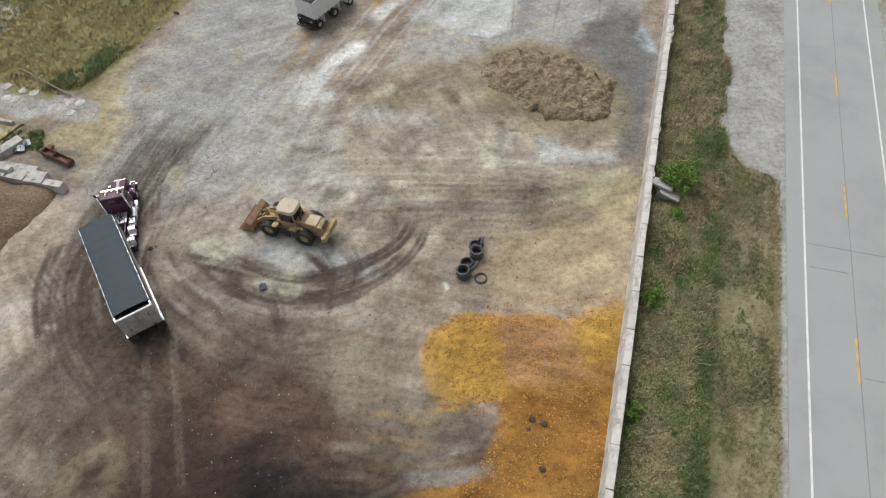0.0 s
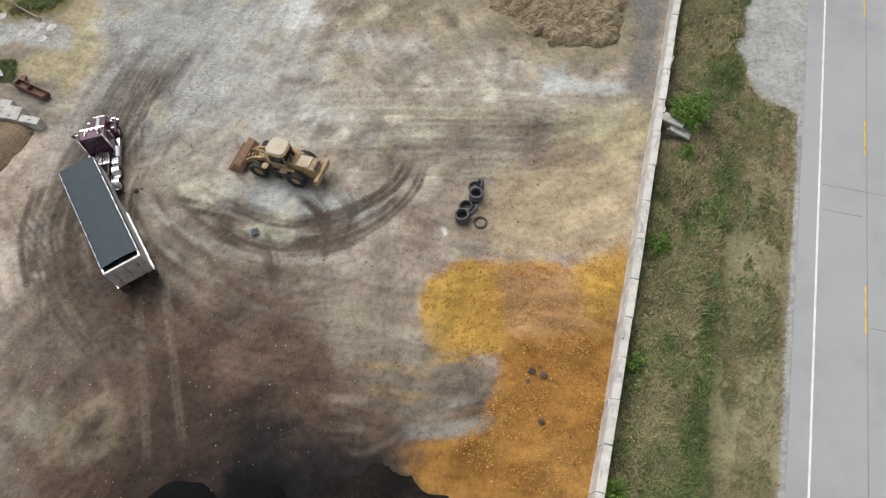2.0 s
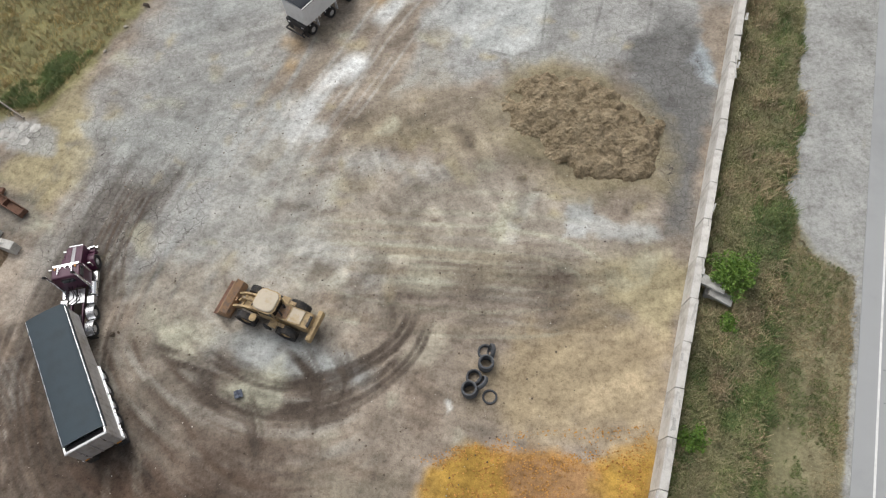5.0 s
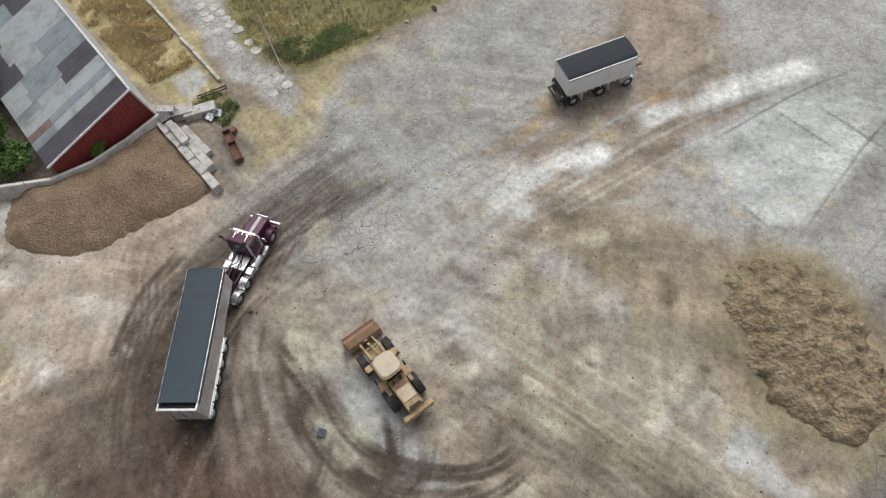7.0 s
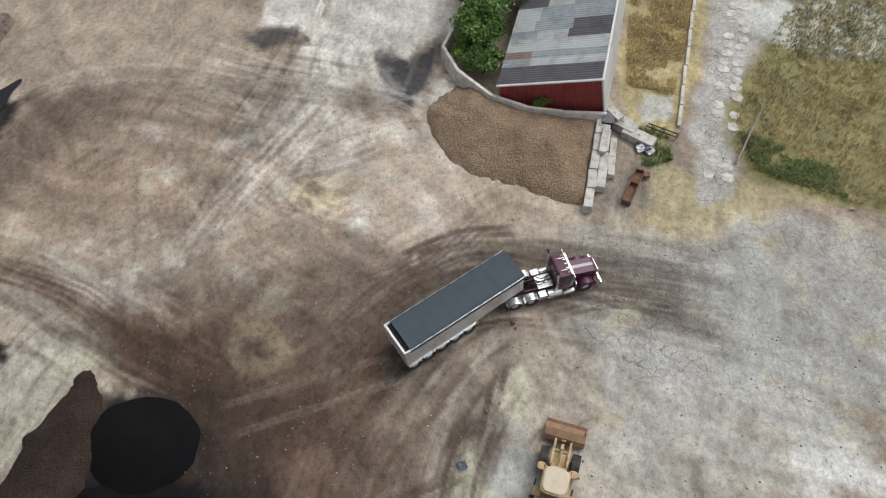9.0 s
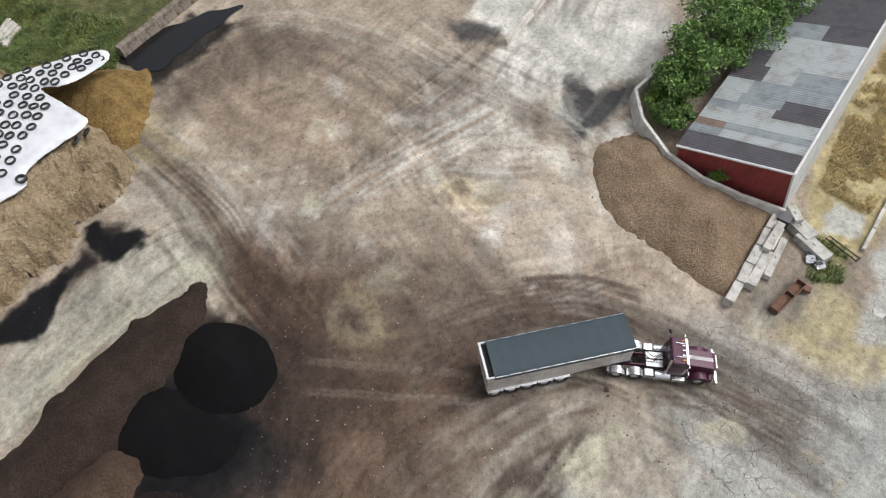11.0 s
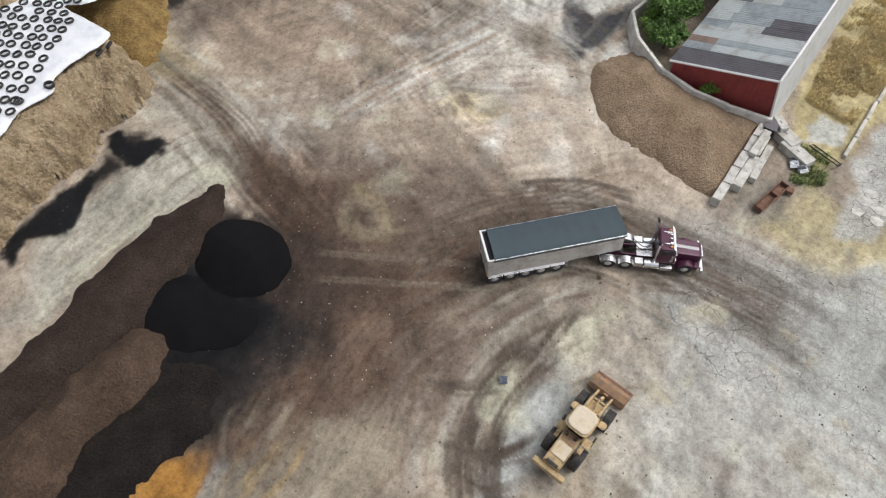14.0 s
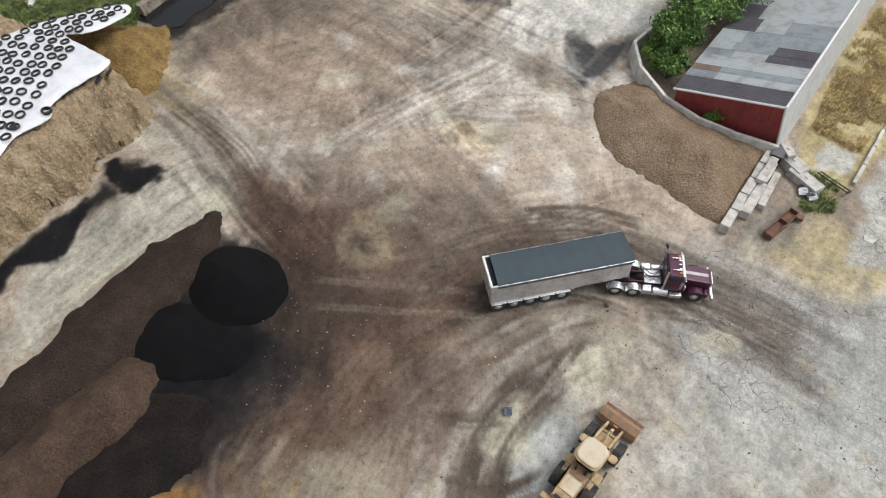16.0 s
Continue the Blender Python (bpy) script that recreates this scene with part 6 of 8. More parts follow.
# dark seep and retaining wall behind the clamp
PUDDLE = rounded([(-39.4, -14.2), (-42.1, -13.7), (-46.1, -11.6), (-49.7, -8.3), (-50.2, -6.5), (-43.4, -8.4), (-39.5, -9.2), (-38.7, -10.5)], 6)
bm = bmesh.new()
bm.faces.new([bm.verts.new((x + 0.25 * math.sin(2.1 * y), y + 0.2 * math.sin(1.7 * x), 0.11)) for x, y in PUDDLE])
tagged(new("water", mesh_of("water", bm, WATER)), "black standing seepage in a puddle", "water", kind="structure")
DARK_WALL = plain("stained_concrete", (0.2, 0.17, 0.14), 0.9, 0, 0.5, 1.5, (0.06, 0.05, 0.042), 0.5, 10, 0.25)
wall_west = tagged(new("wall_west"), "old dark-stained concrete retaining wall above a puddle", "wall", kind="structure")
wall_run([(-39.9, -14.2), (-47.4, -12.9), (-60, -10.5)], 1.1, 0.7, 0.3, 2.2, 0.04, DARK_WALL, wall_west, "wall_block", random.Random(2))

# ---- low wall round the granules, concrete blocks ----
wall_low = tagged(new("wall_low"), "low pale concrete wall bending round a feed heap", "wall", kind="structure")
wall_run(LOW_WALL, 1.5, 0.3, 0.25, 2.6, 0.015, CONCRETE_PALE, wall_low)


def concrete_block(x, y, z, rz, s=(1.8, 0.75, 0.75), tilt=0.0, label="grey cast concrete block in a rough barrier row"):
    bm = box(bmesh.new(), (0, 0, s[2] / 2), s, 0.05)
    box(bm, (0, 0, s[2] + 0.03), (0.3, 0.12, 0.1), 0.03)
    return single("concrete_block", bm, CONCRETE, pose(x, y, z, 0, tilt, rz), label, "block", "concrete blocks by the feed heap")


for i in range(5):
    concrete_block(-31.7 - i * 1.88, 45.95 + i * 0.52, -0.02, -15.5 + (i % 2) * 3, (1.85, 0.7, 0.95))
for x, y, z, rz, s in ((-34.5, 47.5, 0, -16, (3.6, 0.75, 0.8)), (-37.6, 48.2, 0, -15, (2.4, 0.75, 0.85)), (-36.0, 48.55, 0, -13, (4.0, 0.55, 0.6)), (-37.4, 48.05, 0.88, -17, (3.0, 0.6, 0.42)),
                       (-39.5, 50.0, 0, 48, (2.6, 1.2, 0.8)), (-38.0, 51.1, 0, 51, (2.8, 1.05, 0.7)), (-40.2, 49.4, 0.82, 30, (1.5, 0.7, 0.4))):
    concrete_block(x, y, z, rz, s)

# rusty steel trough lying on its side
trough = thing("steel_trough", pose(-31.4, 48.9, 0.12, 0, 0, 151), "rusty open steel trough lying on bare ground", "trough")
part("trough_side", box(bmesh.new(), (1.7, 0.34, 0.3), (3.6, 0.06, 0.6), 0.015), RUST, trough)
part("trough_side", box(bmesh.new(), (1.7, -0.34, 0.22), (3.6, 0.06, 0.44), 0.015), RUST, trough)
part("trough_floor", box(bmesh.new(), (1.7, 0, 0.05), (3.6, 0.7, 0.05), 0.01), RUST, trough)
for x in (0.0, 2.0, 3.45):
    part("rib", box(bmesh.new(), (x, 0, 0.22), (0.07, 0.72, 0.4), 0.01), RUST, trough)
part("bracket", box(bmesh.new(), (3.3, -0.6, 0.2), (0.5, 0.5, 0.3), 0.03, 20), RUST, trough)

gate = thing("steel_gate", pose(-39.8, 52.4, 0.02, 62, 0, 57), "dark steel bar gate leaning in dry weeds", "gate")
for z in (0.05, 0.95):
    part("rail", tube(bmesh.new(), (0, 0, z), (2.6, 0, z), 0.045, 8), BLACK_STEEL, gate)
for i in range(8):
    part("bar", tube(bmesh.new(), (i * 2.6 / 7, 0, 0.05), (i * 2.6 / 7, 0, 0.95), 0.028, 8), BLACK_STEEL, gate)
part("post", box(bmesh.new(), (2.68, 0, 0.5), (0.1, 0.1, 1.15), 0.015), BLACK_STEEL, gate)

bm = bmesh.new()
bmesh.ops.create_icosphere(bm, subdivisions=4, radius=0.55)
for v in bm.verts:
    p = v.co.copy()
    v.co = Vector((p.x * 1.5, p.y, p.z * 0.42)) * (1 + 0.55 * noise.noise(p * 3.2))
single("rubbish_bag", bm, [plain("crumpled_black_film", (0.03, 0.035, 0.04), 0.3, 0, 0.3, 3)], pose(-37.0, 51.5, 0.22, 0, 0, 40), "crumpled black and white plastic sheeting on weeds", "plastic sheet", smooth=False)
for dx, dy, r in ((0.5, 0.25, 30), (-0.35, 0.35, 70), (0.2, -0.45, 10)):
    bm = bmesh.new()
    bmesh.ops.create_grid(bm, x_segments=8, y_segments=4, size=0.32)
    for v in bm.verts:
        v.co.z = 0.12 * noise.noise(v.co * 5)
    bmesh.ops.solidify(bm, geom=bm.faces[:], thickness=0.02)
    single("plastic_scrap", bm, PLASTIC, pose(-37.0 + dx, 51.5 + dy, 0.38, 20, 10, r), "scrap of white plastic film on a rubbish heap", "plastic sheet", "plastic scraps")

kerb = tagged(new("kerb_drive"), "pale concrete kerb beams beside a broken drive", "kerb", kind="structure")
for i in range(8):
    a = Vector((-39.0, 54.7)) + Vector((-0.954, 0.3)) * (i * 2.5)
    part("kerb_beam", box(bmesh.new(), (1.2, 0, 0.2), (2.4, 0.28, 0.42), 0.03), CONCRETE, kerb, at=pose(a.x, a.y, 0, 0, 0, 162.6 + (i % 3) * 1.2))

wall_pad = tagged(new("wall_pad"), "low whitish concrete kerb wall at the edge of a pale pad", "wall", kind="structure")
wall_run([(-53.5, 21.6), (-61.5, 23.3), (-72.0, 25.9)], 0.7, 0.35, 0.2, 2.6, 0.02, CONCRETE_PALE, wall_pad)
for i in range(4):
    bm = box(bmesh.new(), (0, 0, 0.25), (3.0, 0.5, 0.3), 0.04)
    single("concrete_beam", bm, CONCRETE_PALE, pose(-38.6 - i * 0.25, -26.6 - i * 0.62, 0.15, 0, 0, 12 + i), "pale concrete beam lying in bank weeds", "beam", "beams on the bank")

# ---- red shed ----
SIDE_PALE = plain("pale_grey_siding", (0.58, 0.6, 0.6), 0.6, 0, 0.2, 0.8)
shed = thing("shed", pose(-40.6, 47.9, 0, 0, 0, 163.7), "low farm shed with dark red gable and patched metal roof", "shed")
L, W, ZR, ZE = 27.0, 8.5, 4.8, 2.6


def corrugated(bm, p0, u, v, amp=0.04, pitch=0.28, thick=0.02):
    """A corrugated sheet from p0: u across the waves, v along them."""
    p0, u, v = Vector(p0), Vector(u), Vector(v)
    nrm = u.cross(v).normalized()
    k = max(2, int(u.length / pitch * 4))
    rows = []
    for i in range(k + 1):
        w = nrm * (amp * math.sin(i * math.pi / 2))
        rows.append([bm.verts.new(p0 + u * i / k + w), bm.verts.new(p0 + u * i / k + v + w), bm.verts.new(p0 + u * i / k + v + w - nrm * thick), bm.verts.new(p0 + u * i / k + w - nrm * thick)])
    for a, b in zip(rows, rows[1:]):
        for j in range(4):
            bm.faces.new((a[j], b[j], b[(j + 1) % 4], a[(j + 1) % 4]))
    bm.faces.new(rows[0]), bm.faces.new(rows[-1][::-1])
    bmesh.ops.recalc_face_normals(bm, faces=bm.faces)
    return bm


rng = random.Random(21)
# local axes: x back along the ridge, y down the long slope
slope_v = Vector((0, W, ZE - ZR))
ROOF_MATS = [ZINC, ZINC_DARK, ZINC_PALE, ZINC, ZINC_BROWN, ZINC_PALE]
rows_x = [-0.15, 2.1, 3.0, 4.0, 5.6, 6.7, 8.0, 10.0, 12.2, 14.6, 17.0, 19.5, 22.0, 24.5, 27.15]
for i, (xa, xb) in enumerate(zip(rows_x, rows_x[1:])):
    cuts = [0, 0.36 + 0.12 * rng.random(), 0.7 + 0.1 * rng.random(), 1.03]
    if i == 0:
        cuts = [0, 0.52, 1.03]
    for j, (ca, cb) in enumerate(zip(cuts, cuts[1:])):
        mat = ZINC_DARK if i == 0 or (i in (4, 5) and j == 0) or (i in (7, 8) and j == 2) or i > 10 and rng.random() < 0.5 else rng.choice([ZINC, ZINC_PALE, ZINC, ZINC_PALE, ZINC_DARK if i > 5 else ZINC])
        if i == 2 and j == 2:
            mat = ZINC_BROWN
        p = Vector((xa - 0.06, 0, ZR + 0.06 + 0.012 * (j % 2) + 0.01 * (i % 2))) + slope_v * max(0, ca - 0.015)
        part("roof_sheet", corrugated(bmesh.new(), p, (xb - xa + 0.1, 0, 0), slope_v * (cb - ca + 0.015)), mat, shed)
# roof deck, walls
bm = prism(bmesh.new(), [(0.0, ZR - 0.02), (W, ZE - 0.02), (W, ZE - 0.1), (0.0, ZR - 0.1)], 0.0, L)
bmesh.ops.transform(bm, matrix=Matrix(((0, 1, 0, 0), (1, 0, 0, 0), (0, 0, 1, 0), (0, 0, 0, 1))), verts=bm.verts)
bmesh.ops.recalc_face_normals(bm, faces=bm.faces)
part("roof_deck", bm, WOOD_GREY, shed)
bm = bmesh.new()
steps = 92
prev = None
for i in range(steps + 1):
    y = -0.75 + (W + 0.75) * i / steps
    zt = ZR - 0.05 + (ZE - ZR) * max(y, 0) / W if y >= 0 else 4.75 * (1 + y / 0.78)
    w = 0.03 * math.sin(i * math.pi / 2) + 0.1
    cur = [bm.verts.new((w, y, 0)), bm.verts.new((w, y, max(zt, 0.02))), bm.verts.new((w + 0.04, y, max(zt, 0.02))), bm.verts.new((w + 0.04, y, 0))]
    if prev:
        for j in range(4):
            bm.faces.new((prev[j], cur[j], cur[(j + 1) % 4], prev[(j + 1) % 4]))
    prev = cur
bmesh.ops.recalc_face_normals(bm, faces=bm.faces)
part("gable_wall", bm, RED_SHEET, shed, "dark red corrugated gable")
part("back_wall", box(bmesh.new(), (L - 0.1, W / 2, ZE / 2), (0.12, W, ZE), 0.01), RED_SHEET, shed)
part("low_side_wall", box(bmesh.new(), (L / 2, W - 0.08, ZE / 2 - 0.06), (L - 0.2, 0.12, ZE - 0.1), 0.01), RED_SHEET, shed)
part("steep_side", corrugated(bmesh.new(), (-0.12, -0.86, 0.0), (L + 0.2, 0, 0), (0, 0.86, ZR + 0.08), 0.02, 0.25), SIDE_PALE, shed, "pale grey steep corrugated side")
part("gable_trim", box(bmesh.new(), (0, 0, 0), (0.12, 0.16, 0.16), 0.01), TRIM_WHITE, shed, at=pose(-0.14, 0, ZR + 0.05))
for name, a, b in (("verge_trim", (-0.16, -0.02, ZR + 0.1), (-0.16, W * 1.03, ZE - 0.03)), ("corner_trim", (-0.16, -0.88, 0.0), (-0.16, -0.02, ZR + 0.12)), ("ridge_cap", (-0.16, -0.04, ZR + 0.12), (L + 0.1, -0.04, ZR + 0.12))):
    part(name, tube(bmesh.new(), a, b, 0.11, 6), TRIM_WHITE, shed, "white painted trim")
for x, mat in ((1.2, BLACK_STEEL),):
    cab = thing("feed_bin", pose(-39.7, 48.75, 0, 0, 0, 163.7), "small black bin under a shed corner", "bin")
    part("bin_body", box(bmesh.new(), (0, 0, 0.55), (1.1, 0.9, 1.1), 0.04), mat, cab)
    part("bin_lid", box(bmesh.new(), (0, 0, 1.15), (1.2, 1.0, 0.08), 0.02), ZINC_DARK, cab)


# ---- plants ----
def leaf_cloud(verts, faces, c, r, count, size, rng, squash=0.85):
    for _ in range(count):
        u = Vector((rng.gauss(0, 1), rng.gauss(0, 1), rng.gauss(0, 1))).normalized() * r * (0.45 + 0.6 * rng.random() ** 0.5)
        p = Vector(c) + Vector((u.x, u.y, u.z * squash))
        a = Vector((rng.gauss(0, 1), rng.gauss(0, 1), rng.gauss(0, 0.7))).normalized()
        b = a.cross(Vector((rng.gauss(0, 1), rng.gauss(0, 1), rng.gauss(0, 1)))).normalized()
        s = size * rng.uniform(0.6, 1.35)
        k = len(verts)
        verts += [p - a * s, p + b * s * 0.45 + a * s * 0.1, p + a * s, p - b * s * 0.45 + a * s * 0.1]
        faces.append((k, k + 1, k + 2, k + 3))


def tree(x, y, height, spread, mat, label, seed, leaves=4200, size=0.17, group=""):
    rng = random.Random(seed)
    t = thing("tree", pose(x, y, floor_at(x, y) - 0.05), label, "tree", group)
    bm = bmesh.new()
    base, top = Vector((0, 0, 0)), Vector((rng.uniform(-0.3, 0.3), rng.uniform(-0.3, 0.3), height * 0.5))
    tube(bm, base, top, 0.05 * height, 10, 0.028 * height)
    tips = []
    for i in range(8):
        a = i * 0.785 + rng.uniform(-0.3, 0.3)
        s = base.lerp(top, rng.uniform(0.5, 1.0))
        e = Vector((math.cos(a) * spread * rng.uniform(0.45, 0.8), math.sin(a) * spread * rng.uniform(0.45, 0.8), height * rng.uniform(0.55, 0.9)))
        tube(bm, s, e, 0.02 * height, 7, 0.006 * height)
        tips.append(e)
    tips += [top + Vector((0, 0, height * 0.35)), top]
    part("trunk", bm, BARK, t, "brown trunk and limbs")
    vs, fs = [], []
    for e in tips:
        for _ in range(4):
            c = e + Vector((rng.gauss(0, 1), rng.gauss(0, 1), rng.gauss(0, 0.7))) * spread * 0.2
            leaf_cloud(vs, fs, c, spread * rng.uniform(0.2, 0.36), leaves // (len(tips) * 4), size, rng)
    crown = new("crown", from_arrays("crown", vs, fs, mat))
    crown.parent = t
    return t


for i, (x, y, h, s, mat) in enumerate(((-53.5, 39.6, 6.0, 3.4, LEAF), (-57.6, 41.4, 6.6, 3.8, LEAF), (-50.4, 38.6, 4.4, 2.6, LEAF), (-61.5, 43.6, 6.4, 3.8, LEAF), (-47.4, 38.6, 2.6, 1.6, LEAF), (-66.0, 45.6, 6.5, 4.0, LEAF))):
    tree(x, y, h, s, mat, "leafy dark green tree between a wall and a shed", 100 + i, 5200, 0.17, "trees behind the low wall")
tree(-48.9, 37.2, 2.6, 1.7, LEAF_LIGHT, "light yellow-green shrub behind the low wall", 120, 2600, 0.12)
tree(-42.3, 43.2, 1.9, 1.0, LEAF_LIGHT, "small bright green shrub between wall and shed", 121, 1500, 0.1)
tree(21.6, 43.3, 2.2, 1.5, LEAF_LIGHT, "bright green bush in roadside weeds by a wall", 122, 4200, 0.1)
for i, (s, n, h, r) in enumerate(((11.8, -10.6, 1.1, 0.9), (-5.5, -10.9, 1.1, 0.8), (2.6, -11.0, 0.9, 0.6), (20.0, -9.6, 0.8, 0.7))):
    x, y = road_xy(s, n)
    tree(x, y, h, r, LEAF_LIGHT, "low green thistle bush in the roadside verge", 130 + i, 900, 0.1, "verge bushes")


def plan_value(field, x, y):
    """A field of the sheet at many points."""
    return field[np.clip(np.searchsorted(GY, y), 0, len(GY) - 1), np.clip(np.searchsorted(GX, x), 0, len(GX) - 1)]


def soup(verts, count, corners, faces):
    """Vertices (count, corners, 3) and one piece's faces, repeated for every piece."""
    base = np.arange(count) * corners
    out = []
    for f in faces:
        out += (base[:, None] + np.array(f)).tolist()
    return verts.reshape(-1, 3).tolist(), out


def tufts(name, count, where, size, mat, label, seed, blades=6):
    """Grass as many bent blades, in clumps of uneven height."""
    g = np.random.default_rng(seed)
    x, y = where(g, count)
    k = len(x)
    tall = np.clip(1 + 1.8 * value_noise(x, y, 1.3, seed, 3), 0.45, 1.9)
    x, y, tall = (np.repeat(v, blades) for v in (x, y, tall))
    lean = np.repeat(g.normal(0.12, 0.35, (k, 2)), blades, 0)
    k *= blades
    z = plan_value(HEIGHT, x, y) - 0.03
    a, h = g.uniform(0, 2 * math.pi, k), size * tall * g.uniform(0.55, 1.3, k)
    b = np.stack([x + g.normal(0, size * 0.3, k), y + g.normal(0, size * 0.3, k), z], -1)
    nil = np.zeros(k)
    w = np.stack([np.cos(a), np.sin(a), nil], -1) * (size * 0.05 * g.uniform(0.6, 1.4, k))[:, None]
    reach = h * g.uniform(0.1, 0.6, k)
    d = np.stack([np.cos(a + 1.6) * reach + lean[:, 0] * h, np.sin(a + 1.6) * reach + lean[:, 1] * h, nil], -1)
    up = np.stack([nil, nil, h], -1)
    vs = np.stack([b - w, b + w, b + d * 0.4 + up * 0.65 + w * 0.8, b + d * 0.4 + up * 0.65 - w * 0.8, b + d + up * 0.85], 1)
    return tagged(new(name, from_arrays(name, *soup(vs, k, 5, ((0, 1, 2, 3), (3, 2, 4))), mat)), label, "grass", kind="stuff")


def verge(lo, hi, keep, hole=-0.16, grain=2.2):
    """Places between the wall and the road, in drifts."""
    def pick(g, count):
        s, n = g.uniform(-16, 58, count), g.uniform(lo, hi, count)
        x, y = ROAD_O.x + ROAD_U.x * s + ROAD_V.x * n, ROAD_O.y + ROAD_U.y * s + ROAD_V.y * n
        ok = (plan_value(GRASSY, x, y) > 0.5) & (value_noise(0.35 * s, n, grain, keep, 3) + g.normal(0, 0.05, count) > hole)
        return x[ok], y[ok]
    return pick


def patch(pts, keep=0.0, freq=0.35, hole=-0.14):
    """Places within an outline, in drifts."""
    xs, ys = [p[0] for p in pts], [p[1] for p in pts]

    def pick(g, count):
        x, y = g.uniform(min(xs), max(xs), count), g.uniform(min(ys), max(ys), count)
        ok = (inside(pts, x, y) > 0) & (value_noise(x, y, 1 / freq, keep, 3) + g.normal(0, 0.05, count) > hole)
        return x[ok], y[ok]
    return pick


tufts("grass_green", 16000, verge(-9.4, -6.2, 1.0, -0.1, 1.6), 0.44, GRASS_GREEN, "tall green weeds between wall and road", 201)
tufts("grass_leafy", 9000, verge(-11.6, -8.6, 3.0, 0.04, 1.6), 0.4, GRASS_GREEN, "leafy green weeds beside a concrete wall", 214)
tufts("grass_olive", 26000, verge(-11.6, -7.4, 5.0, -0.16, 1.4), 0.46, GRASS_MID, "tall olive and straw coloured weeds", 202)
tufts("grass_heads", 12000, verge(-11.5, -6.4, 7.0, -0.02, 1.2), 0.5, GRASS_STRAW, "tan seed heads of tall weeds", 213)
tufts("grass_dry", 26000, verge(-7.2, -1.7, 9.0, -0.1, 1.2), 0.2, GRASS_STRAW, "dry mown verge grass", 203)
tufts("grass_short", 22000, verge(-7.2, -2.2, 13.0, -0.04, 1.4), 0.2, GRASS_GREEN, "short green verge grass", 204)
FIELD = [(-41.0, 60.3), (-36.5, 58.6), (-33.8, 59.6), (-31.4, 63.0), (-28.2, 71.4), (-24, 84), (-50, 96), (-70, 84), (-52.0, 67.4)]
tufts("field_dry", 16000, patch(FIELD, 2.0), 0.4, GRASS_DRY, "dry yellow field grass", 205)
tufts("field_olive", 12000, patch(FIELD, 4.0), 0.38, GRASS_MID, "olive field grass", 206)
tufts("field_green", 3500, patch([(-38, 59.6), (-34, 59.8), (-30.6, 66.0), (-33.5, 66.0), (-37, 61.6)], 6.0, 0.6), 0.4, GRASS_GREEN, "green weeds at the edge of a field", 207)
tufts("field_weeds", 3500, patch([(-54, 69), (-47, 66.5), (-44, 78), (-56, 88), (-66, 84)], 7.0, 0.4), 0.4, GRASS_GREEN, "patches of green weeds in a dry field", 208)
YARD = [(-44.6, 51.4), (-42.8, 55.0), (-50, 58.0), (-68, 63), (-68, 57.6), (-55, 53.4)]
tufts("yard_dry", 15000, patch(YARD, 8.0, 0.35, -0.08), 0.45, GRASS_DRY, "tall dry grass beside a shed", 209)
tufts("yard_green", 500, patch([(-39.5, 51.0), (-35.0, 51.0), (-35.4, 53.4), (-38.8, 53.8)], 3.0, 0.8), 0.35, GRASS_GREEN, "green weeds among rubble", 210)
tufts("bank_green", 14000, patch([(-20, -19.5), (-28.4, -17.2), (-34.0, -15.4), (-38.0, -13.6), (-44, -17), (-44, -34), (-20, -34)], 1.0), 0.7, GRASS_GREEN, "thick green weeds on a bank behind silage", 211)
tufts("bank_light", 9000, patch([(-20, -19.5), (-28.4, -17.2), (-34.0, -15.4), (-38.0, -13.6), (-44, -17), (-44, -34), (-20, -34)], 5.0), 0.6, foliage("yellow_green_weed", (0.1, 0.14, 0.03), (0.24, 0.26, 0.07)), "yellow-green weeds on a bank", 212)
heap("weedy_bank", [(-14, -20.5), (-28.4, -17.6), (-34.0, -15.8), (-38.0, -14.2), (-60, -18), (-60, -60), (-14, -60)], 0.2, 0.6, earth("bank_soil", [(0.05, 0.06, 0.025), (0.1, 0.11, 0.045), (0.2, 0.19, 0.09)], 0.6, 3), "weed-grown earth bank behind silage", "bank", 0.6, 0.05, 2.0, 33, kind="structure")

# ---- broken slabs of the old drive ----
drive = tagged(new("drive"), "broken pale concrete slabs of an old drive", "drive", kind="structure")
rng = random.Random(41)
da, db = Vector((-33.2, 56.6)), Vector((-62.0, 66.6))
du = (db - da).normalized()
dv = Vector((-du.y, du.x))
for i in range(26):
    for j in range(2):
        if rng.random() < 0.22:
            continue
        c = da + du * (0.6 + i * 1.12 + rng.uniform(-0.15, 0.15)) + dv * ((j - 0.5) * 1.25 + rng.uniform(-0.15, 0.15))
        k = rng.randint(5, 7)
        bm = bmesh.new()
        ring = [(math.cos(6.283 * q / k) * rng.uniform(0.42, 0.66), math.sin(6.283 * q / k) * rng.uniform(0.42, 0.66)) for q in range(k)]
        low = [bm.verts.new((x, y, -0.1)) for x, y in ring]
        top = [bm.verts.new((x * 0.96, y * 0.96, 0.035)) for x, y in ring]
        bm.faces.new(top)
        for q in range(k):
            bm.faces.new((low[q], low[(q + 1) % k], top[(q + 1) % k], top[q]))
        bmesh.ops.recalc_face_normals(bm, faces=bm.faces)
        part("slab_piece", bm, CONCRETE, drive, at=pose(c.x, c.y, floor_at(c.x, c.y) + 0.01, rng.uniform(-1.5, 1.5), rng.uniform(-1.5, 1.5), rng.uniform(0, 360)))


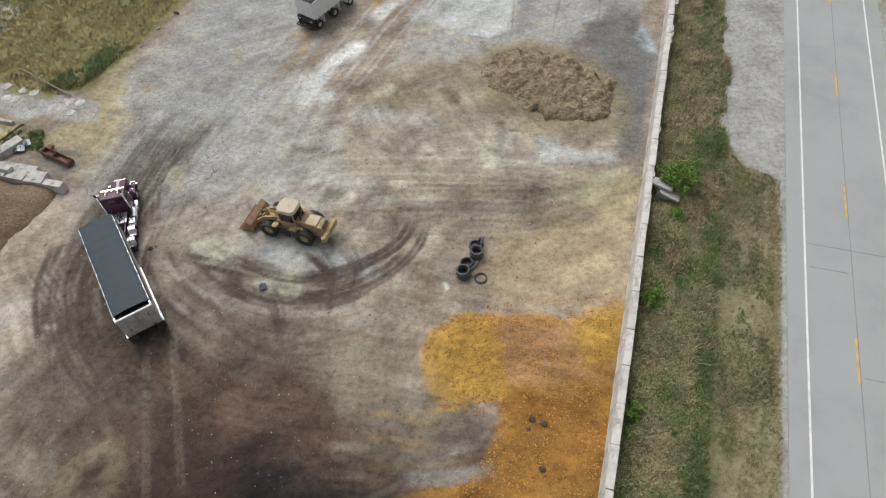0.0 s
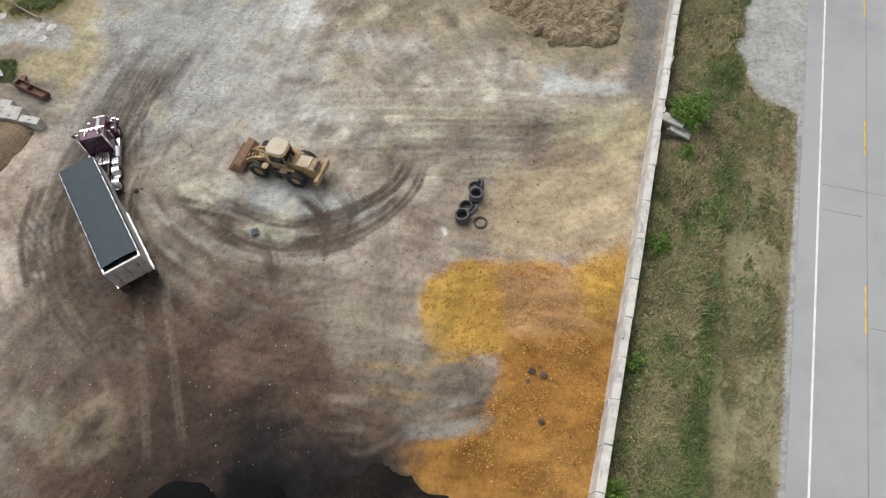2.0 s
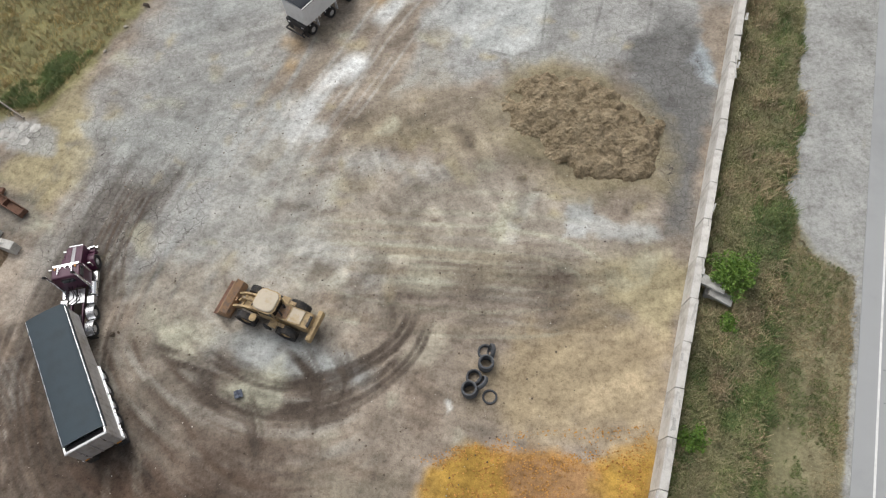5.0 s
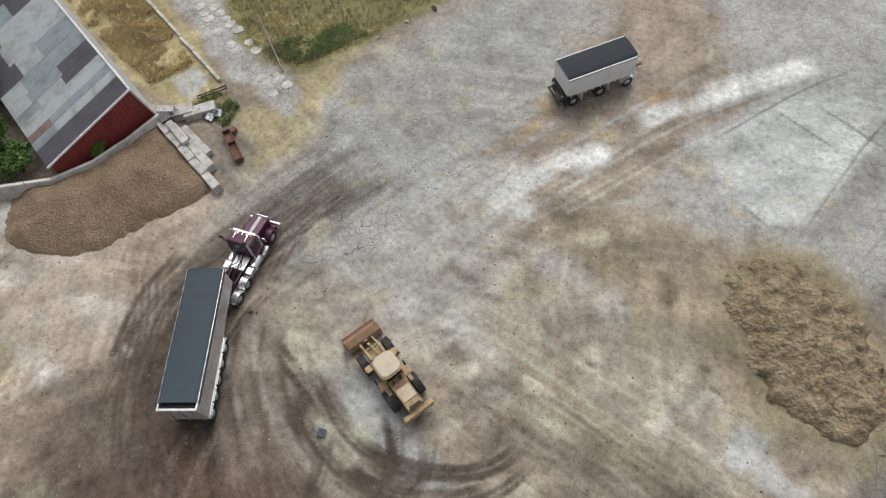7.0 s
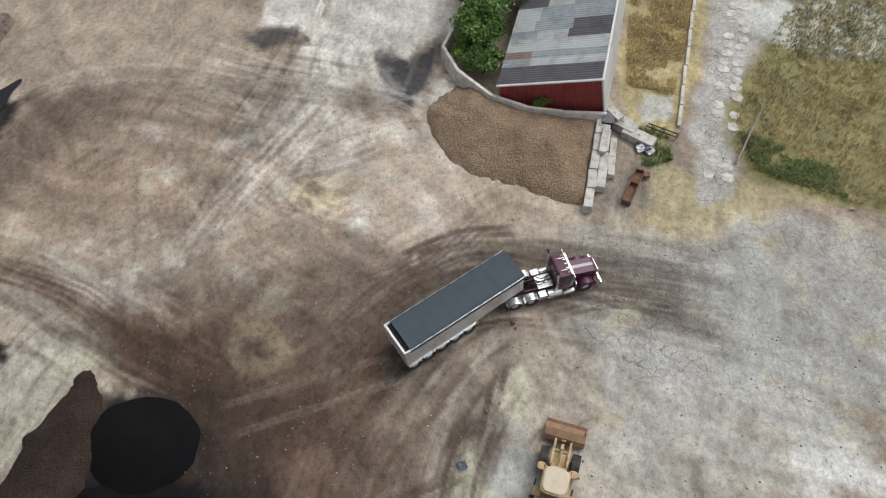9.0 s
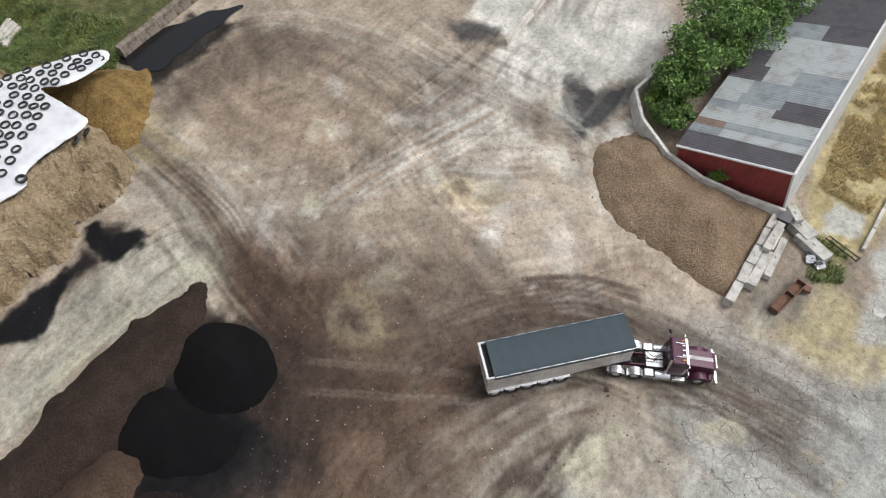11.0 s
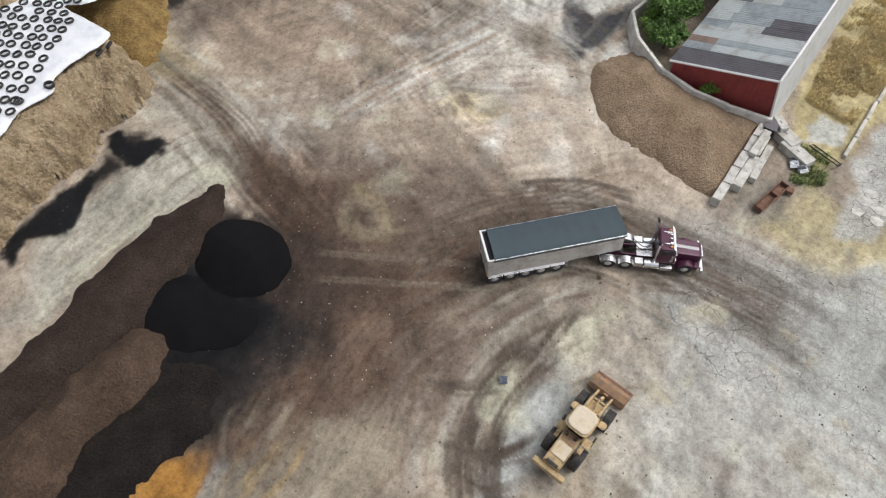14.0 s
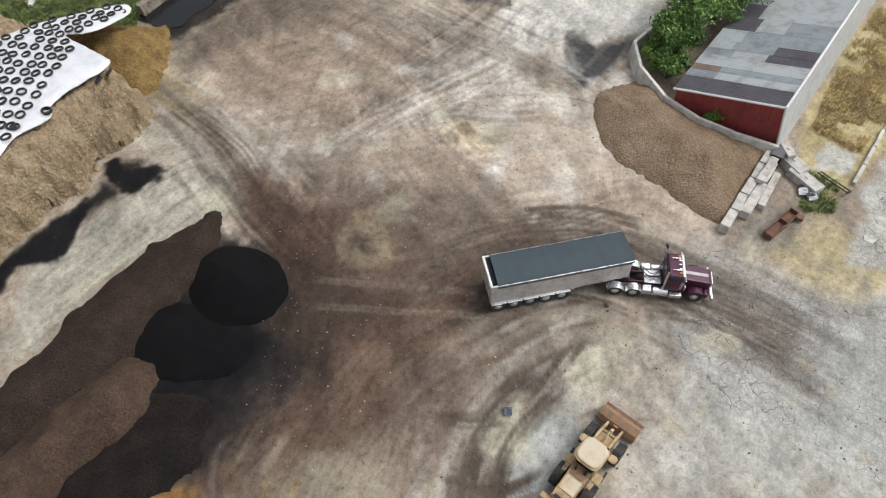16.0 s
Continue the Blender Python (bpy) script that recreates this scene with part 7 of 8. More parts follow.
# ---- vehicles: x forward, y left, from the ground up ----
def wheel(parent, x, y, r, w, hub_mat, rim_label="", dual=False, name="wheel"):
    """A tyre with its dished rim, lying across y."""
    hub = new(name)
    hub.parent = parent
    hub.matrix_basis = pose(x, y, r)
    side = 1 if y > 0 else -1
    bm = bmesh.new()
    ri = r * 0.56
    prof = [(ri, -w * 0.4), (r * 0.8, -w * 0.5), (r * 0.95, -w * 0.46), (r, -w * 0.34), (r, w * 0.34), (r * 0.95, w * 0.46), (r * 0.8, w * 0.5), (ri, w * 0.4)]
    lathe(bm, prof, 24, "y")
    if dual:
        lathe(bm, [(a, b - side * w * 1.12) for a, b in prof], 24, "y")
    part("tyre", bm, RUBBER, hub, smooth=True)
    bm = bmesh.new()
    tube(bm, (0, side * w * 0.05, 0), (0, side * w * 0.3, 0), ri * 1.02, 20, ri * 0.9)
    tube(bm, (0, side * w * 0.3, 0), (0, side * w * 0.45, 0), ri * 0.42, 14, ri * 0.34)
    for i in range(8):
        a = i * math.pi / 4
        tube(bm, (math.cos(a) * ri * 0.64, side * w * 0.3, math.sin(a) * ri * 0.64), (math.cos(a) * ri * 0.64, side * w * 0.36, math.sin(a) * ri * 0.64), ri * 0.08, 6)
    part("rim", bm, hub_mat, hub, rim_label)
    return hub


def fender(parent, x, y0, y1, r, mat, label, a0=15, a1=165, thick=0.03, z=0.5, name="fender"):
    """A curved guard over a wheel."""
    bm = bmesh.new()
    k = 14
    rows = []
    for i in range(k + 1):
        a = radians(a0 + (a1 - a0) * i / k)
        rows.append([bm.verts.new((math.cos(a) * q, y, z + math.sin(a) * q)) for q, y in ((r, y0), (r, y1), (r + thick, y1), (r + thick, y0))])
    for p, q in zip(rows, rows[1:]):
        for j in range(4):
            bm.faces.new((p[j], q[j], q[(j + 1) % 4], p[(j + 1) % 4]))
    bm.faces.new(rows[0]), bm.faces.new(rows[-1][::-1])
    bmesh.ops.recalc_face_normals(bm, faces=bm.faces)
    return part(name, bm, mat, parent, label, at=pose(x, 0, 0))


def grain_trailer(at):
    """Long aluminium bulk trailer under a rolled tarpaulin; x = 0 at the front wall."""
    t = thing("bulk_trailer", at, "long aluminium bulk trailer with a slate grey tarpaulin", "trailer")
    half, top, floor, back = 1.28, 3.25, 1.15, -9.9
    for y in (-half, half):
        bm = prism(bmesh.new(), [(0, 1.45), (0, top), (back, top), (back, floor), (-4.6, floor), (-2.9, 1.35)], y - 0.03, y + 0.03)
        part("side_wall", bm, WHITE_SIDE, t, "ribbed bare aluminium side")
        for i in range(24):
            part("side_rib", box(bmesh.new(), (-0.3 - i * 0.405, y * 1.024, 2.32), (0.06, 0.04, 1.75), 0.008), WHITE_SIDE, t)
        part("top_rail", box(bmesh.new(), (back / 2, y, top), (-back, 0.12, 0.1), 0.02), ALLOY, t)
        part("lower_rail", box(bmesh.new(), (back / 2 - 2, y * 1.01, floor), (-back - 4.4, 0.1, 0.16), 0.02), ALLOY, t)
    part("front_wall", box(bmesh.new(), (0, 0, 2.35), (0.06, 2 * half, 1.85), 0.02), WHITE_SIDE, t)
    part("rear_door", box(bmesh.new(), (back, 0, 2.2), (0.08, 2 * half, 2.15), 0.02), WHITE_SIDE, t, "bare aluminium tailgate")
    for y in (-0.8, 0, 0.8):
        part("door_rib", box(bmesh.new(), (back - 0.06, y, 2.2), (0.06, 0.08, 2.1), 0.01), ALLOY, t)
    part("floor_pan", box(bmesh.new(), (back / 2, 0, 1.3), (-back, 2 * half - 0.1, 0.3), 0.05), ALLOY, t)
    part("front_cap", box(bmesh.new(), (0.06, 0, top + 0.0), (0.14, 2 * half + 0.1, 0.16), 0.03), WHITE_PAINT, t, "white front cap")
    part("rear_cap", box(bmesh.new(), (back, 0, top + 0.02), (0.16, 2 * half + 0.1, 0.14), 0.03), WHITE_PAINT, t)
    # tarpaulin: a low arch with faint sags between the bows
    bm = bmesh.new()
    nx, ny = 50, 14
    g = [[bm.verts.new((0.12 + (back + 0.3) * i / nx, -half - 0.12 + (2 * half + 0.24) * j / ny, top + 0.14 + 0.12 * math.sin(math.pi * j / ny) - 0.02 * abs(math.sin(i * math.pi / 5)) + (-0.16 if j in (0, ny) else 0))) for j in range(ny + 1)] for i in range(nx + 1)]
    for i in range(nx):
        for j in range(ny):
            bm.faces.new((g[i][j], g[i + 1][j], g[i + 1][j + 1], g[i][j + 1]))
    bmesh.ops.recalc_face_normals(bm, faces=bm.faces)
    part("tarpaulin", bm, TARP, t, "slate grey tarpaulin", smooth=True)
    part("tarp_roller", tube(bmesh.new(), (-0.1, -half - 0.12, top - 0.06), (back + 0.4, -half - 0.12, top - 0.06), 0.05, 8), BLACK_STEEL, t)
    # black block added for the shade in the gap behind the tarpaulin
    part("gap_shade", box(bmesh.new(), (back + 0.3, 0, top - 0.2), (0.4, 2 * half - 0.15, 0.1), 0.02), BLACK_STEEL, t, "black block painting the shade in the gap behind the tarpaulin")
    part("frame_beam", box(bmesh.new(), (-7.2, 0.45, 0.98), (5.4, 0.14, 0.25), 0.02), BLACK_STEEL, t)
    part("frame_beam", box(bmesh.new(), (-7.2, -0.45, 0.98), (5.4, 0.14, 0.25), 0.02), BLACK_STEEL, t)
    for i in range(5):
        x = -9.35 + i * 1.16
        for y in (-1.17, 1.17):
            wheel(t, x, y, 0.52, 0.3, ALLOY, "polished aluminium rim", True)
            part("mudguard", box(bmesh.new(), (x, y, 1.06), (1.06, 0.5, 0.03), 0.01), ALLOY, t)
        part("axle", tube(bmesh.new(), (x, -1.0, 0.5), (x, 1.0, 0.5), 0.07, 8), BLACK_STEEL, t)
    for y in (-1.05, 1.05):
        part("landing_leg", box(bmesh.new(), (-3.9, y, 0.75), (0.14, 0.14, 1.1), 0.02), ALLOY, t)
        part("mudflap", box(bmesh.new(), (back + 0.05, y, 0.5), (0.03, 0.6, 0.65), 0.01), RUBBER, t)
        part("tail_lamp", box(bmesh.new(), (back - 0.06, y, 1.18), (0.05, 0.3, 0.1), 0.02), LAMP_AMBER, t)
    return t


WHITE_SIDE = plain("brushed_aluminium_side", (0.6, 0.59, 0.58), 0.5, 0.35, 0.2, 1.2, (0.42, 0.39, 0.36), 0.05)


def tractor_unit(at):
    """Long-nosed tractor; x = 0 at the nose, the frame runs back."""
    t = thing("tractor_truck", at, "plum long-nosed tractor truck with chrome tanks", "truck")
    part("hood", prism(bmesh.new(), [(-0.12, 0.75), (-0.05, 1.55), (-0.25, 1.72), (-1.95, 1.95), (-2.0, 0.9), (-1.2, 0.8)], -0.62, 0.62, 0.07), PURPLE, t)
    bm = bmesh.new()
    k = [bm.verts.new(p) for p in ((-0.24, -0.13, 1.735), (-0.24, 0.13, 1.735), (-1.93, 0.13, 1.96), (-1.93, -0.13, 1.96))]
    bm.faces.new(k)
    bmesh.ops.solidify(bm, geom=bm.faces[:], thickness=-0.012)
    part("hood_stripe", bm, STRIPE, t, "silver white hood stripe")
    part("grille", box(bmesh.new(), (-0.02, 0, 1.15), (0.1, 1.0, 0.9), 0.04), CHROME, t, "chrome radiator grille")
    for i in range(7):
        part("grille_bar", box(bmesh.new(), (0.04, -0.42 + i * 0.14, 1.15), (0.02, 0.03, 0.82), 0.005), CHROME, t)
    part("bumper", box(bmesh.new(), (0.12, 0, 0.55), (0.16, 2.35, 0.36), 0.04), CHROME, t, "chrome bumper")
    for y in (-1, 1):
        fender(t, -1.05, y * 0.68, y * 1.2, 0.66, PURPLE, "plum front fender", 5, 175, 0.05, 0.55)
        part("fender_nose", box(bmesh.new(), (-0.36, y * 0.92, 0.85), (0.3, 0.5, 0.45), 0.1), PURPLE, t)
        part("headlight", box(bmesh.new(), (-0.1, y * 0.95, 1.08), (0.14, 0.4, 0.2), 0.04), CHROME, t, "chrome headlight pod")
        wheel(t, -1.05, y * 1.0, 0.52, 0.3, ALLOY, "polished aluminium rim")
        # tank, steps and box
        part("fuel_tank", tube(bmesh.new(), (-2.95, y * 0.98, 0.72), (-3.95, y * 0.98, 0.72), 0.32, 20), CHROME, t, "polished fuel tank")
        part("tank_step", box(bmesh.new(), (-3.45, y * 1.22, 0.62), (1.1, 0.14, 0.06), 0.015), ALLOY, t)
        part("side_step", box(bmesh.new(), (-2.4, y * 1.12, 0.62), (0.85, 0.3, 0.34), 0.03), ALLOY, t, "bright tread plate step")
        part("exhaust_stack", tube(bmesh.new(), (-3.32, y * 0.98, 0.9), (-3.32, y * 0.98, 3.35), 0.085, 12), CHROME, t, "chrome exhaust stack")
        part("stack_tip", tube(bmesh.new(), (-3.32, y * 0.98, 3.3), (-3.46, y * 0.98, 3.62), 0.09, 12), BLACK_STEEL, t, "sooty stack tip")
        part("air_cleaner", tube(bmesh.new(), (-2.15, y * 0.86, 1.25), (-2.15, y * 0.86, 2.0), 0.17, 14), CHROME, t, "chrome air cleaner")
        part("mirror_arm", tube(bmesh.new(), (-2.15, y * 1.0, 2.1), (-2.1, y * 1.35, 2.15), 0.02, 6), CHROME, t)
        part("mirror", box(bmesh.new(), (-2.1, y * 1.4, 2.0), (0.07, 0.2, 0.5), 0.02), CHROME, t, "chrome wing mirror")
        part("door", box(bmesh.new(), (-2.72, y * 0.985, 1.55), (0.95, 0.03, 1.1), 0.012), PURPLE, t)
        part("side_window", box(bmesh.new(), (-2.7, y * 0.97, 2.28), (0.8, 0.05, 0.5), 0.02), GLASS, t, "dark side window")
        fender(t, -5.25, y * 0.72, y * 1.28, 0.6, ALLOY, "polished half fender", 20, 160, 0.02, 0.52)
        fender(t, -6.5, y * 0.72, y * 1.28, 0.6, ALLOY, "polished half fender", 20, 160, 0.02, 0.52)
        for x in (-5.25, -6.5):
            wheel(t, x, y * 1.05, 0.51, 0.28, ALLOY, "polished aluminium rim", True)
        part("frame_rail", box(bmesh.new(), (-4.2, y * 0.42, 0.85), (5.9, 0.1, 0.26), 0.015), PURPLE, t)
        part("mudflap", box(bmesh.new(), (-7.15, y * 1.0, 0.5), (0.03, 0.6, 0.6), 0.01), RUBBER, t)
        part("deck_plate", box(bmesh.new(), (-3.95, y * 0.3, 1.03), (1.15, 0.5, 0.05), 0.012), ALLOY, t, "bright deck plate")
    part("cab", prism(bmesh.new(), [(-1.95, 0.95), (-1.95, 1.95), (-2.25, 2.62), (-2.4, 2.72), (-3.15, 2.72), (-3.22, 2.6), (-3.22, 0.95)], -0.97, 0.97, 0.08), PURPLE, t)
    part("windscreen", prism(bmesh.new(), [(-1.97, 2.0), (-2.23, 2.58), (-2.19, 2.6), (-1.92, 2.01)], -0.86, 0.86), GLASS, t, "dark windscreen")
    part("sun_visor", box(bmesh.new(), (-2.18, 0, 2.68), (0.17, 1.86, 0.05), 0.015), CHROME, t, "chrome sun visor")
    part("cowl_trim", box(bmesh.new(), (-1.94, 0, 1.98), (0.1, 1.75, 0.06), 0.02), CHROME, t)
    part("rear_window", box(bmesh.new(), (-3.235, 0, 2.2), (0.03, 0.9, 0.45), 0.02), GLASS, t)
    for y in (-0.72, -0.36, 0, 0.36, 0.72):
        part("roof_lamp", box(bmesh.new(), (-2.42, y, 2.77), (0.2, 0.09, 0.08), 0.025), LAMP_AMBER if y in (-0.72, 0.72) else CHROME, t)
    for y in (-0.5, 0.5):
        part("air_horn", tube(bmesh.new(), (-2.35, y, 2.8), (-2.95, y, 2.82), 0.05, 10, 0.025), CHROME, t, "chrome air horn")
        part("horn_bracket", box(bmesh.new(), (-2.65, y, 2.77), (0.05, 0.16, 0.07), 0.01), CHROME, t)
    part("fifth_wheel", box(bmesh.new(), (-6.0, 0, 1.08), (0.95, 0.85, 0.1), 0.04), BLACK_STEEL, t)
    part("battery_box", box(bmesh.new(), (-4.35, 0.95, 0.75), (0.6, 0.5, 0.5), 0.03), ALLOY, t)
    part("tool_box", box(bmesh.new(), (-4.35, -0.95, 0.75), (0.6, 0.5, 0.5), 0.03), ALLOY, t)
    part("crossmember", box(bmesh.new(), (-7.1, 0, 0.8), (0.12, 2.2, 0.12), 0.02), ALLOY, t)
    for i, y in enumerate((-0.25, 0.0, 0.25)):
        bm = bmesh.new()
        pts = [Vector((-3.3 - 0.28 * k, y + 0.16 * math.sin(k * 1.1 + i), 1.5 - 0.36 * math.sin(k * math.pi / 6) + 0.05 * k)) for k in range(7)]
        for a, b in zip(pts, pts[1:]):
            tube(bm, a, b, 0.03, 6)
        part("air_hose", bm, BLACK_STEEL, t, "coiled black air line")
    return t


grain_trailer(pose(-24.6, 39.2, 0, 0, 0, 122.3))
tractor_unit(pose(-25.25, 45.35, 0, 0, 0, 103.5))


def pup_trailer(at):
    """Short white tipping trailer; x = 0 at the tailgate."""
    t = thing("pup_trailer", at, "short white bulk trailer with a black tarpaulin", "trailer")
    half, top, floor, front = 1.22, 3.35, 1.45, 6.0
    for y in (-half, half):
        part("side_wall", prism(bmesh.new(), [(0, floor + 0.25), (0, top), (front, top), (front, floor + 0.25), (5.2, floor), (0.4, floor)], y - 0.04, y + 0.04), WHITE_PAINT, t, "white painted side")
        for i in range(9):
            part("lower_post", box(bmesh.new(), (0.35 + i * 0.66, y * 0.99, floor - 0.1), (0.08, 0.06, 0.3), 0.01), WHITE_PAINT, t)
        part("frame_rail", box(bmesh.new(), (3.0, y * 0.5, 1.1), (6.2, 0.12, 0.28), 0.02), BLACK_STEEL, t)
    part("tailgate", box(bmesh.new(), (0, 0, 2.45), (0.1, 2 * half, 1.8), 0.03), WHITE_PAINT, t, "white tailgate")
    part("front_wall", box(bmesh.new(), (front, 0, 2.5), (0.08, 2 * half, 1.75), 0.03), WHITE_PAINT, t)
    part("floor_pan", box(bmesh.new(), (3, 0, floor + 0.05), (5.9, 2 * half - 0.1, 0.2), 0.03), WHITE_PAINT, t)
    bm = bmesh.new()
    nx, ny = 24, 10
    g = [[bm.verts.new((-0.05 + 6.15 * i / nx, -half - 0.07 + (2 * half + 0.14) * j / ny, top + 0.06 + 0.1 * math.sin(math.pi * j / ny) - (0.14 if j in (0, ny) else 0))) for j in range(ny + 1)] for i in range(nx + 1)]
    for i in range(nx):
        for j in range(ny):
            bm.faces.new((g[i][j], g[i + 1][j], g[i + 1][j + 1], g[i][j + 1]))
    bmesh.ops.recalc_face_normals(bm, faces=bm.faces)
    part("tarpaulin", bm, TARP_BLACK, t, "black tarpaulin", smooth=True)
    part("rear_frame", box(bmesh.new(), (-0.05, 0, 1.15), (0.35, 2.4, 0.5), 0.04), BLACK_STEEL, t, "black rear underframe")
    part("bumper_bar", box(bmesh.new(), (-0.55, 0, 0.55), (0.12, 2.3, 0.14), 0.03), BLACK_STEEL, t, "black low rear bar")
    for y in (-0.9, 0.9):
        part("bumper_arm", box(bmesh.new(), (-0.3, y, 0.78), (0.6, 0.1, 0.1), 0.02), BLACK_STEEL, t)
        part("mudflap", box(bmesh.new(), (-0.12, y, 0.55), (0.04, 0.6, 0.7), 0.01), RUBBER, t)
        part("tail_lamp", box(bmesh.new(), (-0.26, y * 0.9, 1.2), (0.05, 0.25, 0.1), 0.02), TRIM_WHITE, t)
    for x in (0.65, 3.1, 5.6):
        for y in (-1.02, 1.02):
            wheel(t, x, y, 0.5, 0.3, ALLOY, "polished aluminium rim", True)
            part("mudguard_stay", box(bmesh.new(), (x + 0.68, y * 1.1, 0.95), (0.06, 0.28, 0.9), 0.015), WHITE_PAINT, t)
        part("axle", tube(bmesh.new(), (x, -1, 0.5), (x, 1, 0.5), 0.07, 8), BLACK_STEEL, t)
    for y in (-1, 1):
        fender(t, 5.6, y * 0.72, y * 1.24, 0.6, WHITE_PAINT, "white front fender", 10, 170, 0.03, 0.52)
    for y in (-0.4, 0.4):
        part("drawbar", tube(bmesh.new(), (6.0, y, 0.85), (7.3, 0, 0.75), 0.06, 8), BLACK_STEEL, t)
    part("tow_eye", lathe(bmesh.new(), [(0.07, -0.03), (0.13, -0.03), (0.13, 0.03), (0.07, 0.03)], 12, "z", (7.42, 0, 0.75)), BLACK_STEEL, t)
    part("crank_box", box(bmesh.new(), (6.25, 0, 1.25), (0.4, 0.7, 0.6), 0.04), BLACK_STEEL, t)
    return t


pup_trailer(pose(-11.75, 67.75, 0, 0, 0, 54.5))


def pillow(bm, c, s, round_r, z_bevel=0.05):
    """A flat block with well rounded corners in plan, softened above and below."""
    ring = []
    for k, (sx, sy) in enumerate(((1, 1), (-1, 1), (-1, -1), (1, -1))):
        for q in range(6):
            a = math.pi / 2 * (k + q / 5)
            ring.append((c[0] + sx * (s[0] / 2 - round_r) + round_r * math.cos(a), c[1] + sy * (s[1] / 2 - round_r) + round_r * math.sin(a)))
    rows = []
    for z, inset in ((-s[2] / 2, z_bevel), (-s[2] / 2 + z_bevel, 0), (s[2] / 2 - z_bevel, 0), (s[2] / 2 - 0.3 * z_bevel, 0.5 * z_bevel), (s[2] / 2, 2 * z_bevel)):
        k = 1 - 2 * inset / max(s[0], s[1])
        rows.append([bm.verts.new((c[0] + (x - c[0]) * k, c[1] + (y - c[1]) * k, c[2] + z)) for x, y in ring])
    n = len(ring)
    for p, q in zip(rows, rows[1:]):
        for i in range(n):
            bm.faces.new((p[i], p[(i + 1) % n], q[(i + 1) % n], q[i]))
    bm.faces.new(rows[0][::-1]), bm.faces.new(rows[-1])
    bmesh.ops.recalc_face_normals(bm, faces=bm.faces)
    return bm


def wheel_loader(at):
    """Articulated loader; x = 0 at the pivot below the cab front."""
    t = thing("wheel_loader", at, "faded yellow wheel loader with a rusty bucket", "loader")
    for x, y in ((1.45, 1.02), (1.45, -1.02), (-1.75, 1.02), (-1.75, -1.02)):
        hub = wheel(t, x, y, 0.74, 0.55, YELLOW, "yellow rim")
        bm = bmesh.new()
        for i in range(20):
            a = i * math.pi / 10
            for s in (-1, 1):
                m = Matrix.Rotation(-a, 4, "Y") @ Matrix.Translation((0.74, s * 0.13, 0)) @ Matrix.Rotation(radians(s * 28), 4, "X")
                bmesh.ops.create_cube(bm, size=1, matrix=m @ Matrix.Diagonal((0.06, 0.28, 0.07, 1)))
        part("tread", bm, RUBBER, hub)
    part("rear_frame", box(bmesh.new(), (-1.7, 0, 0.95), (3.6, 1.0, 0.7), 0.08), YELLOW, t)
    part("front_frame", box(bmesh.new(), (0.9, 0, 0.95), (1.9, 0.95, 0.75), 0.08), YELLOW, t)
    part("engine_hood", prism(bmesh.new(), [(-0.95, 1.25), (-0.95, 2.02), (-2.7, 1.92), (-3.25, 1.78), (-3.3, 1.2)], -0.55, 0.55, 0.07), YELLOW, t)
    part("hood_panel", box(bmesh.new(), (-1.35, 0, 2.02), (0.75, 0.9, 0.05), 0.02), BUCKET, t, "dusty grey hood panel")
    part("hood_lid", box(bmesh.new(), (-2.3, 0, 1.97), (0.95, 0.98, 0.05), 0.02), ROOF_TAN, t, "sun-bleached hood lid")
    part("radiator_grille", box(bmesh.new(), (-3.1, 0, 1.74), (0.42, 0.82, 0.14), 0.02), BLACK_STEEL, t, "black radiator opening")
    part("counterweight", box(bmesh.new(), (-3.5, 0, 1.05), (0.34, 2.25, 0.6), 0.07), YELLOW, t)
    for y in (-0.55, 0.55):
        part("hood_rail", tube(bmesh.new(), (-0.95, y, 2.1), (-3.3, y, 1.85), 0.03, 6), YELLOW, t)
        part("hood_rail_post", tube(bmesh.new(), (-3.3, y, 1.85), (-3.45, y, 1.3), 0.03, 6), YELLOW, t)
    part("cab_base", box(bmesh.new(), (-0.3, 0, 1.4), (1.45, 1.35, 0.7), 0.06), YELLOW, t)
    part("cab_glass", box(bmesh.new(), (-0.3, 0, 2.3), (1.3, 1.25, 1.3), 0.05, 0, 1.0), GLASS, t, "dark cab windows")
    for x in (-0.95, 0.36):
        for y in (-0.63, 0.63):
            part("cab_post", box(bmesh.new(), (x, y, 2.3), (0.1, 0.1, 1.3), 0.02), YELLOW, t)
    part("cab_roof", pillow(bmesh.new(), (-0.3, 0, 3.03), (1.55, 1.5, 0.2), 0.42, 0.07), ROOF_TAN, t, "dusty cream cab roof")
    part("roof_edge", pillow(bmesh.new(), (-0.3, 0, 2.93), (1.74, 1.68, 0.1), 0.46, 0.03), YELLOW, t)
    for y in (-1, 1):
        part("front_fender", pillow(bmesh.new(), (0.72, y * 1.0, 1.5), (0.5, 0.56, 0.14), 0.2, 0.04), YELLOW, t, "bent front fender")
        part("step_platform", box(bmesh.new(), (-0.85, y * 0.95, 1.5), (0.6, 0.5, 0.08), 0.03), YELLOW, t)
        part("rear_fender", box(bmesh.new(), (-1.45, y * 0.86, 1.58), (0.5, 0.26, 0.06), 0.025), YELLOW, t)
        part("handrail", tube(bmesh.new(), (0.35, y * 0.78, 1.6), (0.5, y * 0.82, 2.9), 0.025, 6), YELLOW, t)
        part("ladder", box(bmesh.new(), (-0.3, y * 1.15, 0.95), (0.45, 0.1, 0.8), 0.02), BLACK_STEEL, t)
        part("lift_arm", prism(bmesh.new(), [(0.75, 1.75), (0.95, 1.9), (2.1, 1.45), (2.95, 0.75), (2.85, 0.55), (1.9, 1.15), (0.8, 1.5)], y * 0.5 - 0.07, y * 0.5 + 0.07), YELLOW, t)
